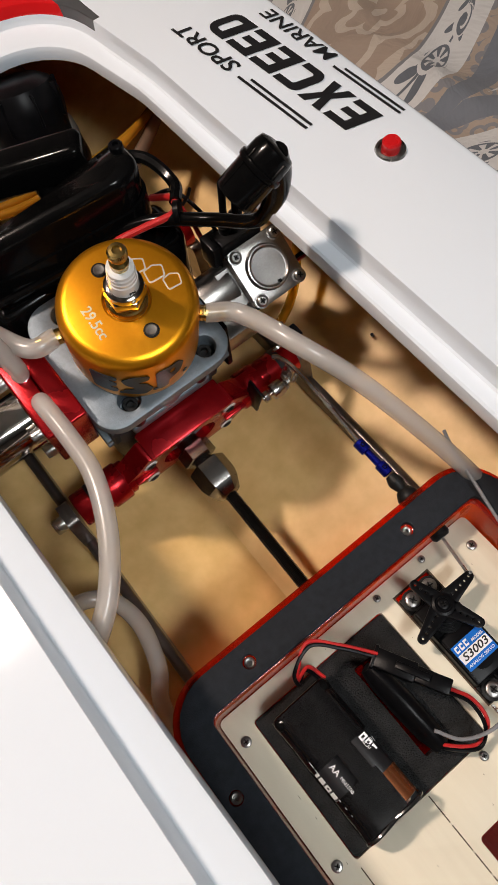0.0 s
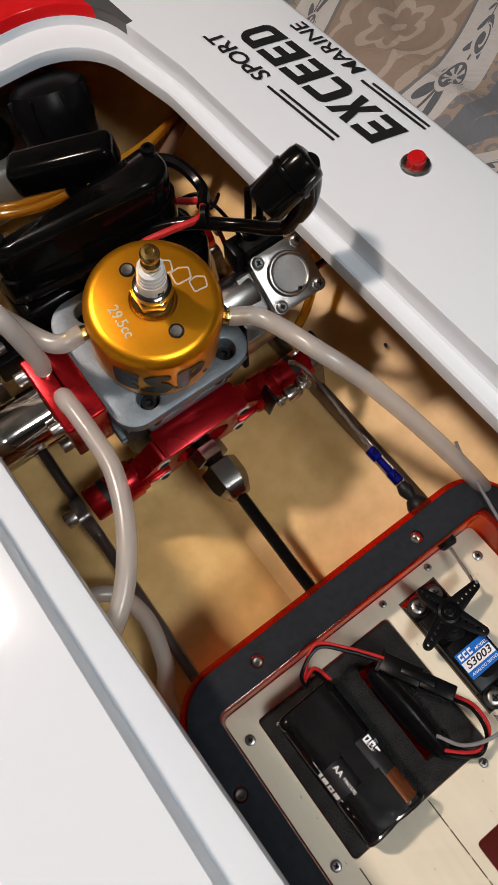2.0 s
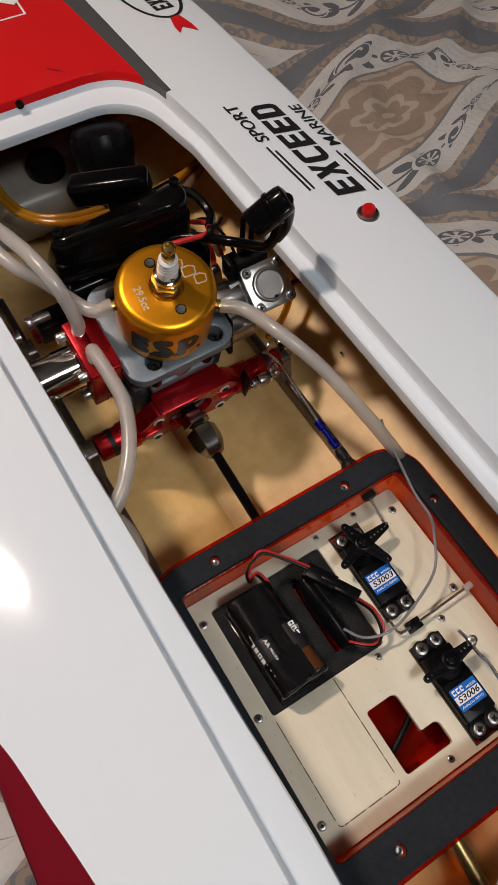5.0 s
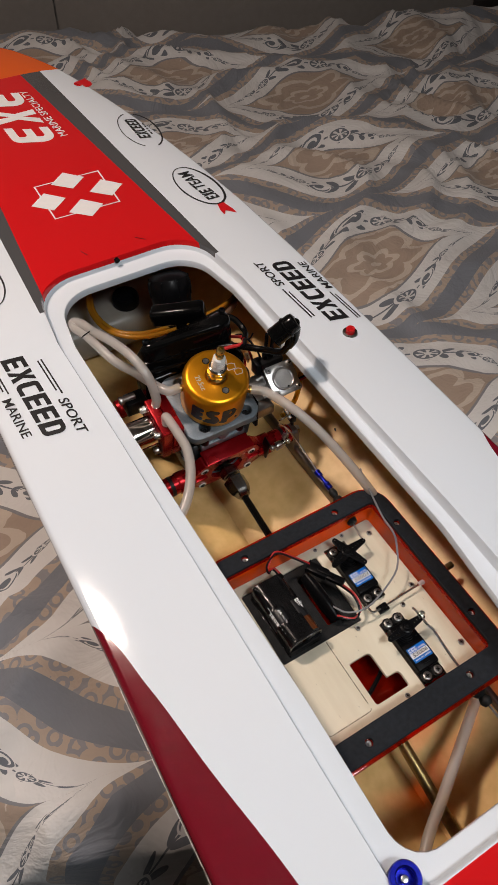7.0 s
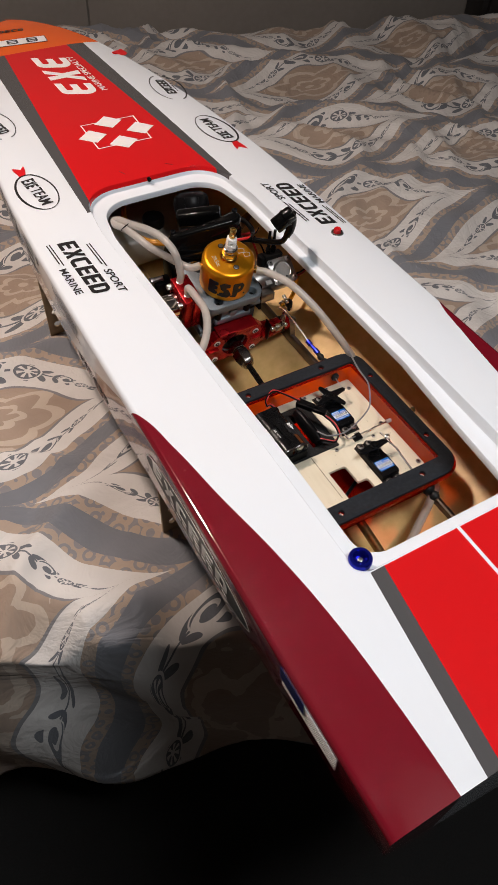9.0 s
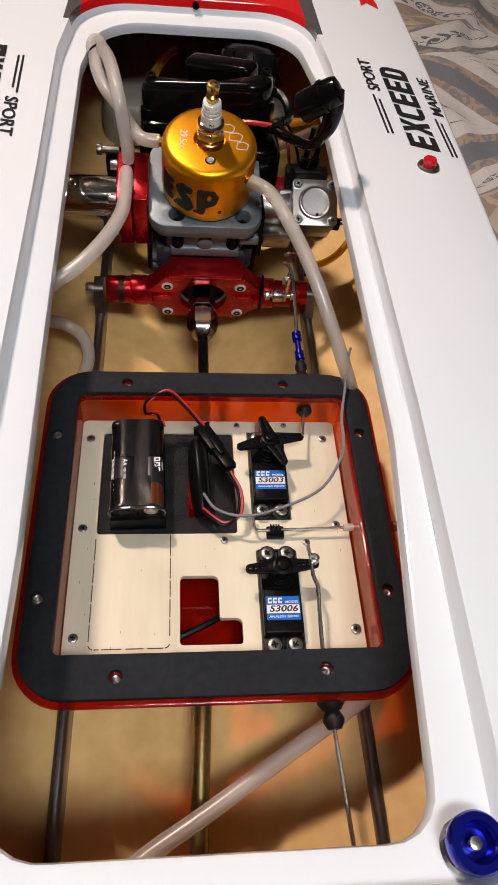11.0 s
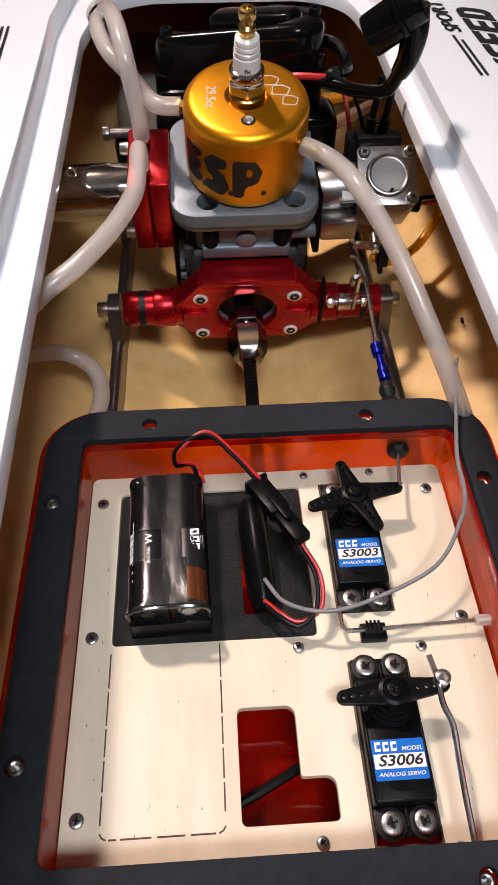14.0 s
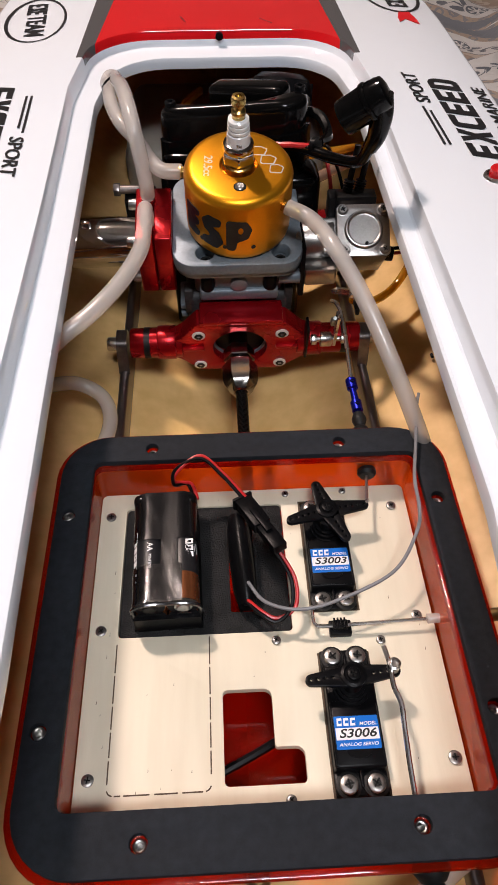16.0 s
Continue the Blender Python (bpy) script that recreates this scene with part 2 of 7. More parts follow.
def tube(pts, r, n=12, smooth=12, bore=0.0, radii=None):
    """A hose, wire or rod along a smooth line; with a bore it is hollow."""
    line = smooth_path(pts, smooth) if smooth else [Vector(p) for p in pts]
    bm = bmesh.new()
    tang = [(line[min(i + 1, len(line) - 1)] - line[max(i - 1, 0)]).normalized() for i in range(len(line))]
    up = Vector((0, 0, 1)) if abs(tang[0].z) < 0.9 else Vector((1, 0, 0))
    side = tang[0].cross(up).normalized()
    rings, inner = [], []
    for i, p in enumerate(line):
        side = (side - tang[i] * side.dot(tang[i])).normalized()
        up = tang[i].cross(side)
        k = r if radii is None else radii(i / (len(line) - 1))
        rings.append([bm.verts.new(p + k * (math.cos(2 * math.pi * j / n) * side + math.sin(2 * math.pi * j / n) * up)) for j in range(n)])
        if bore:
            inner.append([bm.verts.new(p + bore * (math.cos(2 * math.pi * j / n) * side + math.sin(2 * math.pi * j / n) * up)) for j in range(n)])
    for rs in (rings, inner):
        for a, b in zip(rs, rs[1:]):
            for j in range(n):
                bm.faces.new((a[j], a[(j + 1) % n], b[(j + 1) % n], b[j]))
    if bore:
        for a, b in ((rings[0], inner[0]), (rings[-1], inner[-1])):
            for j in range(n):
                bm.faces.new((a[j], a[(j + 1) % n], b[(j + 1) % n], b[j]))
    else:
        bm.faces.new(rings[0])
        bm.faces.new(rings[-1])
    return bm


def join(*bms):
    """Several bmeshes as one."""
    out = bmesh.new()
    for b in bms:
        me = bpy.data.meshes.new("tmp")
        b.to_mesh(me)
        b.free()
        out.from_mesh(me)
        bpy.data.meshes.remove(me)
    return out


def moved(bm, m):
    bmesh.ops.transform(bm, matrix=m, verts=bm.verts)
    return bm


def round_poly(pts, radii, seg=6):
    """A polygon with rounded corners: list of (x, y)."""
    out = []
    n = len(pts)
    for i, p in enumerate(pts):
        r = radii[i] if isinstance(radii, (list, tuple)) else radii
        p, a, b = Vector(p), Vector(pts[i - 1]), Vector(pts[(i + 1) % n])
        if r <= 0:
            out.append((p.x, p.y))
            continue
        u, v = (a - p).normalized(), (b - p).normalized()
        half = u.angle(v) / 2
        d = min(r / math.tan(half), 0.49 * (a - p).length, 0.49 * (b - p).length)
        rr = d * math.tan(half)
        c = p + (u + v).normalized() * (rr / math.sin(half))
        s, e = p + u * d - c, p + v * d - c
        ang = s.angle_signed(e)
        for k in range(seg + 1):
            w = Vector(s)
            w.rotate(Matrix.Rotation(-ang * k / seg, 2))
            out.append((c.x + w.x, c.y + w.y))
    return out


def rect(x0, y0, x1, y1, r=0.0, seg=6):
    return round_poly([(x0, y0), (x1, y0), (x1, y1), (x0, y1)], r, seg) if r else [(x0, y0), (x1, y0), (x1, y1), (x0, y1)]


def disc(cx, cy, r, n=20, rx=None):
    return [(cx + r * math.cos(2 * math.pi * i / n), cy + (rx or r) * math.sin(2 * math.pi * i / n)) for i in range(n)]


def slab(outline, z0, z1, holes=(), r=0.0):
    """A plate of the outline with through holes, from z0 to z1."""
    bm = bmesh.new()
    edges = []
    loops = []
    for loop in (outline, *holes):
        vs = [bm.verts.new((x, y, z1)) for x, y in loop]
        loops.append(vs)
        edges += [bm.edges.new((vs[i], vs[(i + 1) % len(vs)])) for i in range(len(vs))]
    bmesh.ops.triangle_fill(bm, use_beauty=True, use_dissolve=False, edges=edges, normal=(0, 0, 1))
    top = list(bm.faces)
    low = {}
    for vs in loops:
        for v in vs:
            low[v] = bm.verts.new((v.co.x, v.co.y, z0))
    for f in top:
        bm.faces.new([low[v] for v in reversed(f.verts)])
    for vs in loops:
        for i in range(len(vs)):
            a, b = vs[i], vs[(i + 1) % len(vs)]
            bm.faces.new((a, b, low[b], low[a]))
    bmesh.ops.recalc_face_normals(bm, faces=bm.faces)
    if r:
        es = [e for e in bm.edges if len(e.link_faces) == 2 and e.calc_face_angle(0) > radians(60) and abs(e.verts[0].co.z - z1) < 1e-7 and abs(e.verts[1].co.z - z1) < 1e-7]
        bmesh.ops.bevel(bm, geom=es, offset=r, segments=2, profile=0.5, affect="EDGES", clamp_overlap=True)
    return bm


def letters(text, size, mat, m, parent, name="lettering", shear=0.0, wide=1.0, depth=0.0001, bold=0.0, label=""):
    """Raised lettering in the built-in font, centred on the pose m."""
    cu = bpy.data.curves.new(name, "FONT")
    cu.body, cu.size, cu.shear, cu.extrude, cu.align_x, cu.align_y, cu.offset = text, size, shear, depth, "CENTER", "CENTER", bold * size
    cu.resolution_u = 3
    tmp = new("tmp", cu)
    me = bpy.data.meshes.new_from_object(tmp.evaluated_get(bpy.context.evaluated_depsgraph_get()))
    bpy.data.objects.remove(tmp)
    bpy.data.curves.remove(cu)
    me.name = name
    me.materials.clear()
    me.materials.append(mat)
    me.transform(m @ Matrix.Diagonal((wide, 1, 1, 1)))
    ob = new(name, me)
    ob.parent = parent
    if label:
        ob["label"] = label
    return ob


def screw(p, parent, up=(0, 0, 1), r=0.0032, h=0.0016, mat=None, name="screw", washer=True, turn=0.3):
    """A cross-head screw with a dished recess, optionally on a washer."""
    m = along(p, Vector(p) + Vector(up)) @ pose(0, 0, 0, 0, 0, math.degrees(turn))
    bits = []
    if washer:
        bits.append(lathe([(r * 1.25, 0), (r * 1.25, 0.0004), (r * 0.9, 0.0005)], 20))
    n = 24
    prof = [(r * 0.95, 0.0003), (r, 0.0006), (r * 0.93, h * 0.8), (r * 0.7, h), (r * 0.42, h), (r * 0.3, h * 0.55), (0, h * 0.4)]
    head = lathe(prof, n)
    bits.append(head)
    # the cross is raised bars, coloured dark like a shaded recess
    for k in (0, 90):
        bits.append(moved(boxm((-r * 0.52, -r * 0.095, h * 0.85), (r * 0.52, r * 0.095, h * 1.02)), pose(0, 0, 0, 0, 0, k)))
    ob = part(name, moved(join(*bits), m), mat or SCREW, parent)
    ob.data.materials.append(RECESS)
    for p in ob.data.polygons[-12:]:
        p.material_index = 1
    return ob


def socket_bolt(p, q, r, parent, mat=None, name="bolt"):
    """A socket-head bolt whose head goes from p to q, open end at q."""
    L = (Vector(q) - Vector(p)).length
    bm = lathe([(r, 0), (r, L * 0.85), (r * 0.88, L), (r * 0.52, L), (r * 0.52, L * 0.45), (0, L * 0.4)], 18, along(p, q))
    return part(name, bm, mat or STEEL, parent)


def hexm(p, q, r):
    return cyl(p, q, r, n=6, r_bevel=r * 0.12)

# ---- paint scheme ----


def nmath(nt, op, a, b=None, c=None):
    n = nt.nodes.new("ShaderNodeMath")
    n.operation = op
    for i, v in enumerate((a, b, c)):
        if v is None:
            continue
        if isinstance(v, (int, float)):
            n.inputs[i].default_value = v
        else:
            nt.links.new(v, n.inputs[i])
    return n.outputs[0]


def nmix(nt, f, a, b):
    n = nt.nodes.new("ShaderNodeMix")
    n.data_type = "RGBA"
    for i, v in ((0, f), (6, a), (7, b)):
        if isinstance(v, tuple):
            n.inputs[i].default_value = (*v, 1)
        elif isinstance(v, (int, float)):
            n.inputs[i].default_value = v
        else:
            nt.links.new(v, n.inputs[i])
    return n.outputs[2]


def node(nt, kind, **inputs):
    n = nt.nodes.new(kind)
    for k, v in inputs.items():
        n.inputs[k].default_value = v
    return n


DECK = 0.866
LEDGE = 0.8550
CX = -0.002


def make_paint():
    m = bpy.data.materials.new("sprayed_boat_paint")
    m.use_nodes = True
    nt = m.node_tree
    bsdf = nt.nodes["Principled BSDF"]
    tc = nt.nodes.new("ShaderNodeTexCoord")
    sx = nt.nodes.new("ShaderNodeSeparateXYZ")
    nt.links.new(tc.outputs["Object"], sx.inputs[0])
    X, Y, Z = sx.outputs
    ax = nmath(nt, "ABSOLUTE", nmath(nt, "SUBTRACT", X, CX))
    white = (0.695, 0.765, 0.845)
    grey, red, dark, orange = (0.075, 0.075, 0.078), (0.60, 0.010, 0.012), (0.155, 0.006, 0.014), (0.78, 0.115, 0.010)
    # bands ahead of the opening: inner and outer edges draw together towards the nose
    inner = nmath(nt, "SUBTRACT", 0.088, nmath(nt, "MULTIPLY", nmath(nt, "SUBTRACT", Y, 0.365), 0.077))
    outer = nmath(nt, "SUBTRACT", 0.099, nmath(nt, "MULTIPLY", nmath(nt, "SUBTRACT", Y, 0.340), 0.038))
    inner_r = nmath(nt, "SUBTRACT", 0.074, nmath(nt, "MULTIPLY", nmath(nt, "ADD", Y, 0.215), 0.135))
    outer_r = nmath(nt, "SUBTRACT", 0.087, nmath(nt, "MULTIPLY", nmath(nt, "ADD", Y, 0.215), 0.135))
    on_top = nmath(nt, "GREATER_THAN", Z, DECK - 0.0058)
    fore = nmath(nt, "MULTIPLY", nmath(nt, "GREATER_THAN", nmath(nt, "SUBTRACT", Y, nmath(nt, "MULTIPLY", nmath(nt, "GREATER_THAN", ax, 0.086), 0.016)), 0.330), on_top)
    aft = nmath(nt, "MULTIPLY", nmath(nt, "LESS_THAN", Y, -0.2155), on_top)
    both = nmath(nt, "ADD", fore, aft)
    i_edge = nmath(nt, "ADD", nmath(nt, "MULTIPLY", inner, fore), nmath(nt, "MULTIPLY", inner_r, aft))
    o_edge = nmath(nt, "ADD", nmath(nt, "MULTIPLY", outer, fore), nmath(nt, "MULTIPLY", outer_r, aft))
    in_grey = nmath(nt, "MULTIPLY", both, nmath(nt, "LESS_THAN", ax, o_edge))
    in_red = nmath(nt, "MULTIPLY", both, nmath(nt, "LESS_THAN", ax, i_edge))
    line = nmath(nt, "MULTIPLY", nmath(nt, "MULTIPLY", aft, nmath(nt, "LESS_THAN", ax, 0.0016)), nmath(nt, "GREATER_THAN", Y, -0.319))
    # dark red flare along the after quarters
    fc = nt.nodes.new("ShaderNodeFloatCurve")
    cur = fc.mapping.curves[0]
    cur.points[0].location, cur.points[1].location = (0.0, 0.130), (1.0, 0.195)
    for px, py in ((0.15, 0.130), (0.32, 0.133), (0.48, 0.141), (0.65, 0.154), (0.80, 0.164), (0.94, 0.178)):
        cur.points.new(px, py)
    fc.mapping.update()
    nt.links.new(nmath(nt, "DIVIDE", nmath(nt, "ADD", Y, 0.37), 0.42), fc.inputs["Value"])
    flare_top = nmath(nt, "MULTIPLY", nmath(nt, "GREATER_THAN", ax, fc.outputs[0]), nmath(nt, "LESS_THAN", Y, 0.030))
    low = nmath(nt, "LESS_THAN", Z, DECK - 0.0135)
    low = nmath(nt, "MULTIPLY", low, nmath(nt, "GREATER_THAN", ax, 0.125))
    flare_side = nmath(nt, "MULTIPLY", low, nmath(nt, "LESS_THAN", nmath(nt, "SUBTRACT", Y, nmath(nt, "MULTIPLY", nmath(nt, "SUBTRACT", DECK, Z), 2.4)), 0.022))
    flare = nmath(nt, "MAXIMUM", flare_top, flare_side)
    nose = nmath(nt, "GREATER_THAN", Y, 0.834)
    wide = node(nt, "ShaderNodeTexNoise", Scale=9.0, Detail=4.0)
    nt.links.new(tc.outputs["Object"], wide.inputs[0])
    col = nmix(nt, wide.outputs[0], white, (0.73, 0.77, 0.81))
    col = nmix(nt, flare, col, dark)
    col = nmix(nt, in_grey, col, grey)
    col = nmix(nt, in_red, col, red)
    col = nmix(nt, line, col, white)
    col = nmix(nt, nose, col, orange)
    nt.links.new(col, bsdf.inputs["Base Color"])
    rr = nt.nodes.new("ShaderNodeMapRange")
    rr.inputs[3].default_value, rr.inputs[4].default_value = 0.06, 0.10
    fine = node(nt, "ShaderNodeTexNoise", Scale=70.0, Detail=5.0)
    nt.links.new(tc.outputs["Object"], fine.inputs[0])
    nt.links.new(fine.outputs[0], rr.inputs[0])
    nt.links.new(rr.outputs[0], bsdf.inputs["Roughness"])
    bsdf.inputs["Coat Weight"].default_value, bsdf.inputs["Coat Roughness"].default_value = 0.5, 0.05
    bp = nt.nodes.new("ShaderNodeBump")
    bp.inputs["Strength"].default_value, bp.inputs["Distance"].default_value = 0.05, 0.002
    orange_peel = node(nt, "ShaderNodeTexNoise", Scale=45.0, Detail=3.0)
    nt.links.new(tc.outputs["Object"], orange_peel.inputs[0])
    nt.links.new(orange_peel.outputs[0], bp.inputs["Height"])
    nt.links.new(bp.outputs[0], bsdf.inputs["Normal"])
    return m


PAINT = make_paint()

# ---- bedding ----
BED_U, BED_V = Vector((0.36, 0.933, 0)), Vector((0.933, -0.36, 0))


def make_bedding():
    """Printed cotton: ogee medallions in beige, white bands with grey sprigs, slate bands between."""
    m = bpy.data.materials.new("printed_cotton_duvet")
    m.use_nodes = True
    nt = m.node_tree
    bsdf = nt.nodes["Principled BSDF"]
    bsdf.inputs["Roughness"].default_value = 0.85
    bsdf.inputs["Sheen Weight"].default_value = 0.15
    tc = nt.nodes.new("ShaderNodeTexCoord")
    warp = node(nt, "ShaderNodeTexNoise", Scale=3.0, Detail=2.0)
    nt.links.new(tc.outputs["Object"], warp.inputs[0])
    sw = nt.nodes.new("ShaderNodeSeparateXYZ")
    nt.links.new(warp.outputs["Color"], sw.inputs[0])
    sx = nt.nodes.new("ShaderNodeSeparateXYZ")
    nt.links.new(tc.outputs["Object"], sx.inputs[0])
    px = nmath(nt, "ADD", nmath(nt, "SUBTRACT", sx.outputs[0], 0.436), nmath(nt, "MULTIPLY", nmath(nt, "SUBTRACT", sw.outputs[0], 0.5), 0.05))
    py = nmath(nt, "ADD", nmath(nt, "SUBTRACT", sx.outputs[1], 0.480), nmath(nt, "MULTIPLY", nmath(nt, "SUBTRACT", sw.outputs[1], 0.5), 0.05))
    ax_, ay_, bx_, by_ = 0.123, 0.272, 0.298, -0.051
    det = ax_ * by_ - bx_ * ay_
    s = nmath(nt, "ADD", nmath(nt, "MULTIPLY", px, by_ / det), nmath(nt, "MULTIPLY", py, -bx_ / det))
    t = nmath(nt, "ADD", nmath(nt, "MULTIPLY", px, -ay_ / det), nmath(nt, "MULTIPLY", py, ax_ / det))

    def cell(ds, dt):
        ss = nmath(nt, "WRAP", nmath(nt, "ADD", s, ds), 0.5, -0.5)
        tt = nmath(nt, "WRAP", nmath(nt, "ADD", t, dt), 1.0, -1.0)
        half = nmath(nt, "ADD", 0.2501, nmath(nt, "MULTIPLY", nmath(nt, "COSINE", nmath(nt, "MULTIPLY", tt, math.pi)), 0.25))
        return ss, tt, nmath(nt, "DIVIDE", nmath(nt, "ABSOLUTE", ss), half)

    s0, t0, r0 = cell(0.0, 0.0)
    s1, t1, r1 = cell(0.5, 1.0)
    first = nmath(nt, "LESS_THAN", r0, r1)

    def pick(a, b):
        return nmath(nt, "ADD", nmath(nt, "MULTIPLY", a, first), nmath(nt, "MULTIPLY", b, nmath(nt, "SUBTRACT", 1.0, first)))

    cs, ct = pick(s0, s1), pick(t0, t1)

    def ogee(k):
        """How far out a point lies in an ogee k of the cell's size (1 on its edge)."""
        tk = nmath(nt, "MINIMUM", nmath(nt, "ABSOLUTE", nmath(nt, "DIVIDE", ct, k)), 1.0)
        half = nmath(nt, "ADD", 0.0001, nmath(nt, "MULTIPLY", nmath(nt, "ADD", nmath(nt, "COSINE", nmath(nt, "MULTIPLY", tk, math.pi)), 1.0), 0.25 * k))
        return nmath(nt, "DIVIDE", nmath(nt, "ABSOLUTE", cs), half)

    def inside(k):
        return nmath(nt, "LESS_THAN", ogee(k), 1.0)

    ang = nmath(nt, "ARCTAN2", nmath(nt, "MULTIPLY", cs, 1.9), ct)
    # radius in an even measure, and its place along the band
    rad = nmath(nt, "SQRT", nmath(nt, "ADD", nmath(nt, "POWER", nmath(nt, "MULTIPLY", cs, 1.9), 2.0), nmath(nt, "POWER", ct, 2.0)))
    in_med, in_line, in_white, in_rim = inside(0.445), inside(0.470), inside(0.80), inside(0.900)

    def sprigs(count, mid, width, slant, fat):
        k = nmath(nt, "SUBTRACT", nmath(nt, "FRACT", nmath(nt, "MULTIPLY", ang, count / (2 * math.pi))), 0.5)
        q = nmath(nt, "ABSOLUTE", nmath(nt, "DIVIDE", nmath(nt, "SUBTRACT", mid, 1.0), width))
        u = nmath(nt, "ADD", k, nmath(nt, "MULTIPLY", q, slant))
        u = nmath(nt, "WRAP", u, 0.5, -0.5)
        leaf = nmath(nt, "LESS_THAN", nmath(nt, "ADD", nmath(nt, "POWER", nmath(nt, "DIVIDE", u, fat), 2.0), nmath(nt, "POWER", nmath(nt, "DIVIDE", nmath(nt, "SUBTRACT", q, 0.5), 0.45), 2.0)), 1.0)
        stem = nmath(nt, "LESS_THAN", q, 0.09)
        return nmath(nt, "MAXIMUM", leaf, stem)

    band_mid = ogee(0.625)
    lf = sprigs(28.0, band_mid, 0.19, 0.60, 0.25)
    # blooms set between stretches of leaves
    kb = nmath(nt, "SUBTRACT", nmath(nt, "FRACT", nmath(nt, "MULTIPLY", ang, 7.0 / (2 * math.pi))), 0.5)
    qb = nmath(nt, "DIVIDE", nmath(nt, "SUBTRACT", band_mid, 1.0), 0.42)
    dist = nmath(nt, "SQRT", nmath(nt, "ADD", nmath(nt, "POWER", nmath(nt, "MULTIPLY", kb, 2.4), 2.0), nmath(nt, "POWER", qb, 2.0)))
    bloom_zone = nmath(nt, "LESS_THAN", dist, 0.40)
    petals = nmath(nt, "GREATER_THAN", nmath(nt, "SINE", nmath(nt, "ADD", nmath(nt, "MULTIPLY", nmath(nt, "ARCTAN2", qb, nmath(nt, "MULTIPLY", kb, 2.4)), 7.0), 0.4)), -0.1)
    bloom = nmath(nt, "MULTIPLY", nmath(nt, "LESS_THAN", dist, 0.34), nmath(nt, "MAXIMUM", nmath(nt, "MULTIPLY", petals, nmath(nt, "GREATER_THAN", dist, 0.09)), nmath(nt, "GREATER_THAN", dist, 0.28)))
    # filled commas with a curling tail midway between the blooms
    kc = nmath(nt, "SUBTRACT", nmath(nt, "FRACT", nmath(nt, "ADD", nmath(nt, "MULTIPLY", ang, 7.0 / (2 * math.pi)), 0.62)), 0.5)
    qc = nmath(nt, "SUBTRACT", qb, 0.10)
    dc = nmath(nt, "SQRT", nmath(nt, "ADD", nmath(nt, "POWER", nmath(nt, "MULTIPLY", kc, 2.4), 2.0), nmath(nt, "POWER", qc, 2.0)))
    swirl = nmath(nt, "MULTIPLY", nmath(nt, "LESS_THAN", dc, 0.36), nmath(nt, "GREATER_THAN", nmath(nt, "SINE", nmath(nt, "ADD", nmath(nt, "MULTIPLY", dc, 19.0), nmath(nt, "ARCTAN2", qc, kc))), 0.25))
    comma = nmath(nt, "MAXIMUM", nmath(nt, "LESS_THAN", dc, 0.15), swirl)
    bloom = nmath(nt, "MAXIMUM", bloom, comma)
    bloom_zone = nmath(nt, "MAXIMUM", bloom_zone, nmath(nt, "LESS_THAN", dc, 0.40))
    grey_mark = nmath(nt, "MAXIMUM", bloom, nmath(nt, "MULTIPLY", lf, nmath(nt, "SUBTRACT", 1.0, bloom_zone)))
    # flower in the medallion
    small = node(nt, "ShaderNodeTexNoise", Scale=26.0, Detail=2.0)
    nt.links.new(tc.outputs["Object"], small.inputs[0])
    ss = nt.nodes.new("ShaderNodeSeparateXYZ")
    nt.links.new(small.outputs["Color"], ss.inputs[0])
    fx = nmath(nt, "ADD", nmath(nt, "MULTIPLY", cs, 1.9), nmath(nt, "MULTIPLY", nmath(nt, "SUBTRACT", ss.outputs[0], 0.5), 0.10))
    fy = nmath(nt, "ADD", ct, nmath(nt, "MULTIPLY", nmath(nt, "SUBTRACT", ss.outputs[1], 0.5), 0.10))
    a2 = nmath(nt, "ARCTAN2", fx, fy)
    r2 = nmath(nt, "SQRT", nmath(nt, "ADD", nmath(nt, "POWER", fx, 2.0), nmath(nt, "POWER", fy, 2.0)))

    def scallop(count, mid, half, depth, turn):
        """A ring whose edge runs in round lobes."""
        lobe = nmath(nt, "ABSOLUTE", nmath(nt, "COSINE", nmath(nt, "ADD", nmath(nt, "MULTIPLY", a2, count / 2), turn)))
        edge = nmath(nt, "ADD", mid, nmath(nt, "MULTIPLY", lobe, depth))
        return nmath(nt, "LESS_THAN", nmath(nt, "ABSOLUTE", nmath(nt, "SUBTRACT", r2, edge)), half)

    flower = nmath(nt, "LESS_THAN", r2, 0.030)
    for row in ((6.0, 0.085, 0.020, 0.042, 0.0), (6.0, 0.215, 0.028, 0.085, 0.5)):
        flower = nmath(nt, "MAXIMUM", flower, scallop(*row))
    # a leafy spray towards each end of the medallion
    blot = nmath(nt, "MULTIPLY", nmath(nt, "GREATER_THAN", ss.outputs[2], 0.54), nmath(nt, "GREATER_THAN", r2, 0.345))
    flower = nmath(nt, "MAXIMUM", flower, blot)
    vor = node(nt, "ShaderNodeTexVoronoi", Scale=56.0)
    nt.links.new(tc.outputs["Object"], vor.inputs[0])
    scroll = nmath(nt, "GREATER_THAN", nmath(nt, "SINE", nmath(nt, "MULTIPLY", vor.outputs["Distance"], 13.0)), -0.25)
    slate, white, beige, cream, greyc = (0.165, 0.176, 0.200), (0.60, 0.585, 0.57), (0.330, 0.250, 0.195), (0.475, 0.395, 0.325), (0.125, 0.135, 0.155)
    rim = nmix(nt, scroll, (0.225, 0.22, 0.23), (0.375, 0.295, 0.235))
    col = nmix(nt, in_rim, slate, rim)
    col = nmix(nt, in_white, col, white)
    col = nmix(nt, nmath(nt, "MULTIPLY", in_white, grey_mark), col, greyc)
    col = nmix(nt, in_line, col, (0.20, 0.20, 0.21))
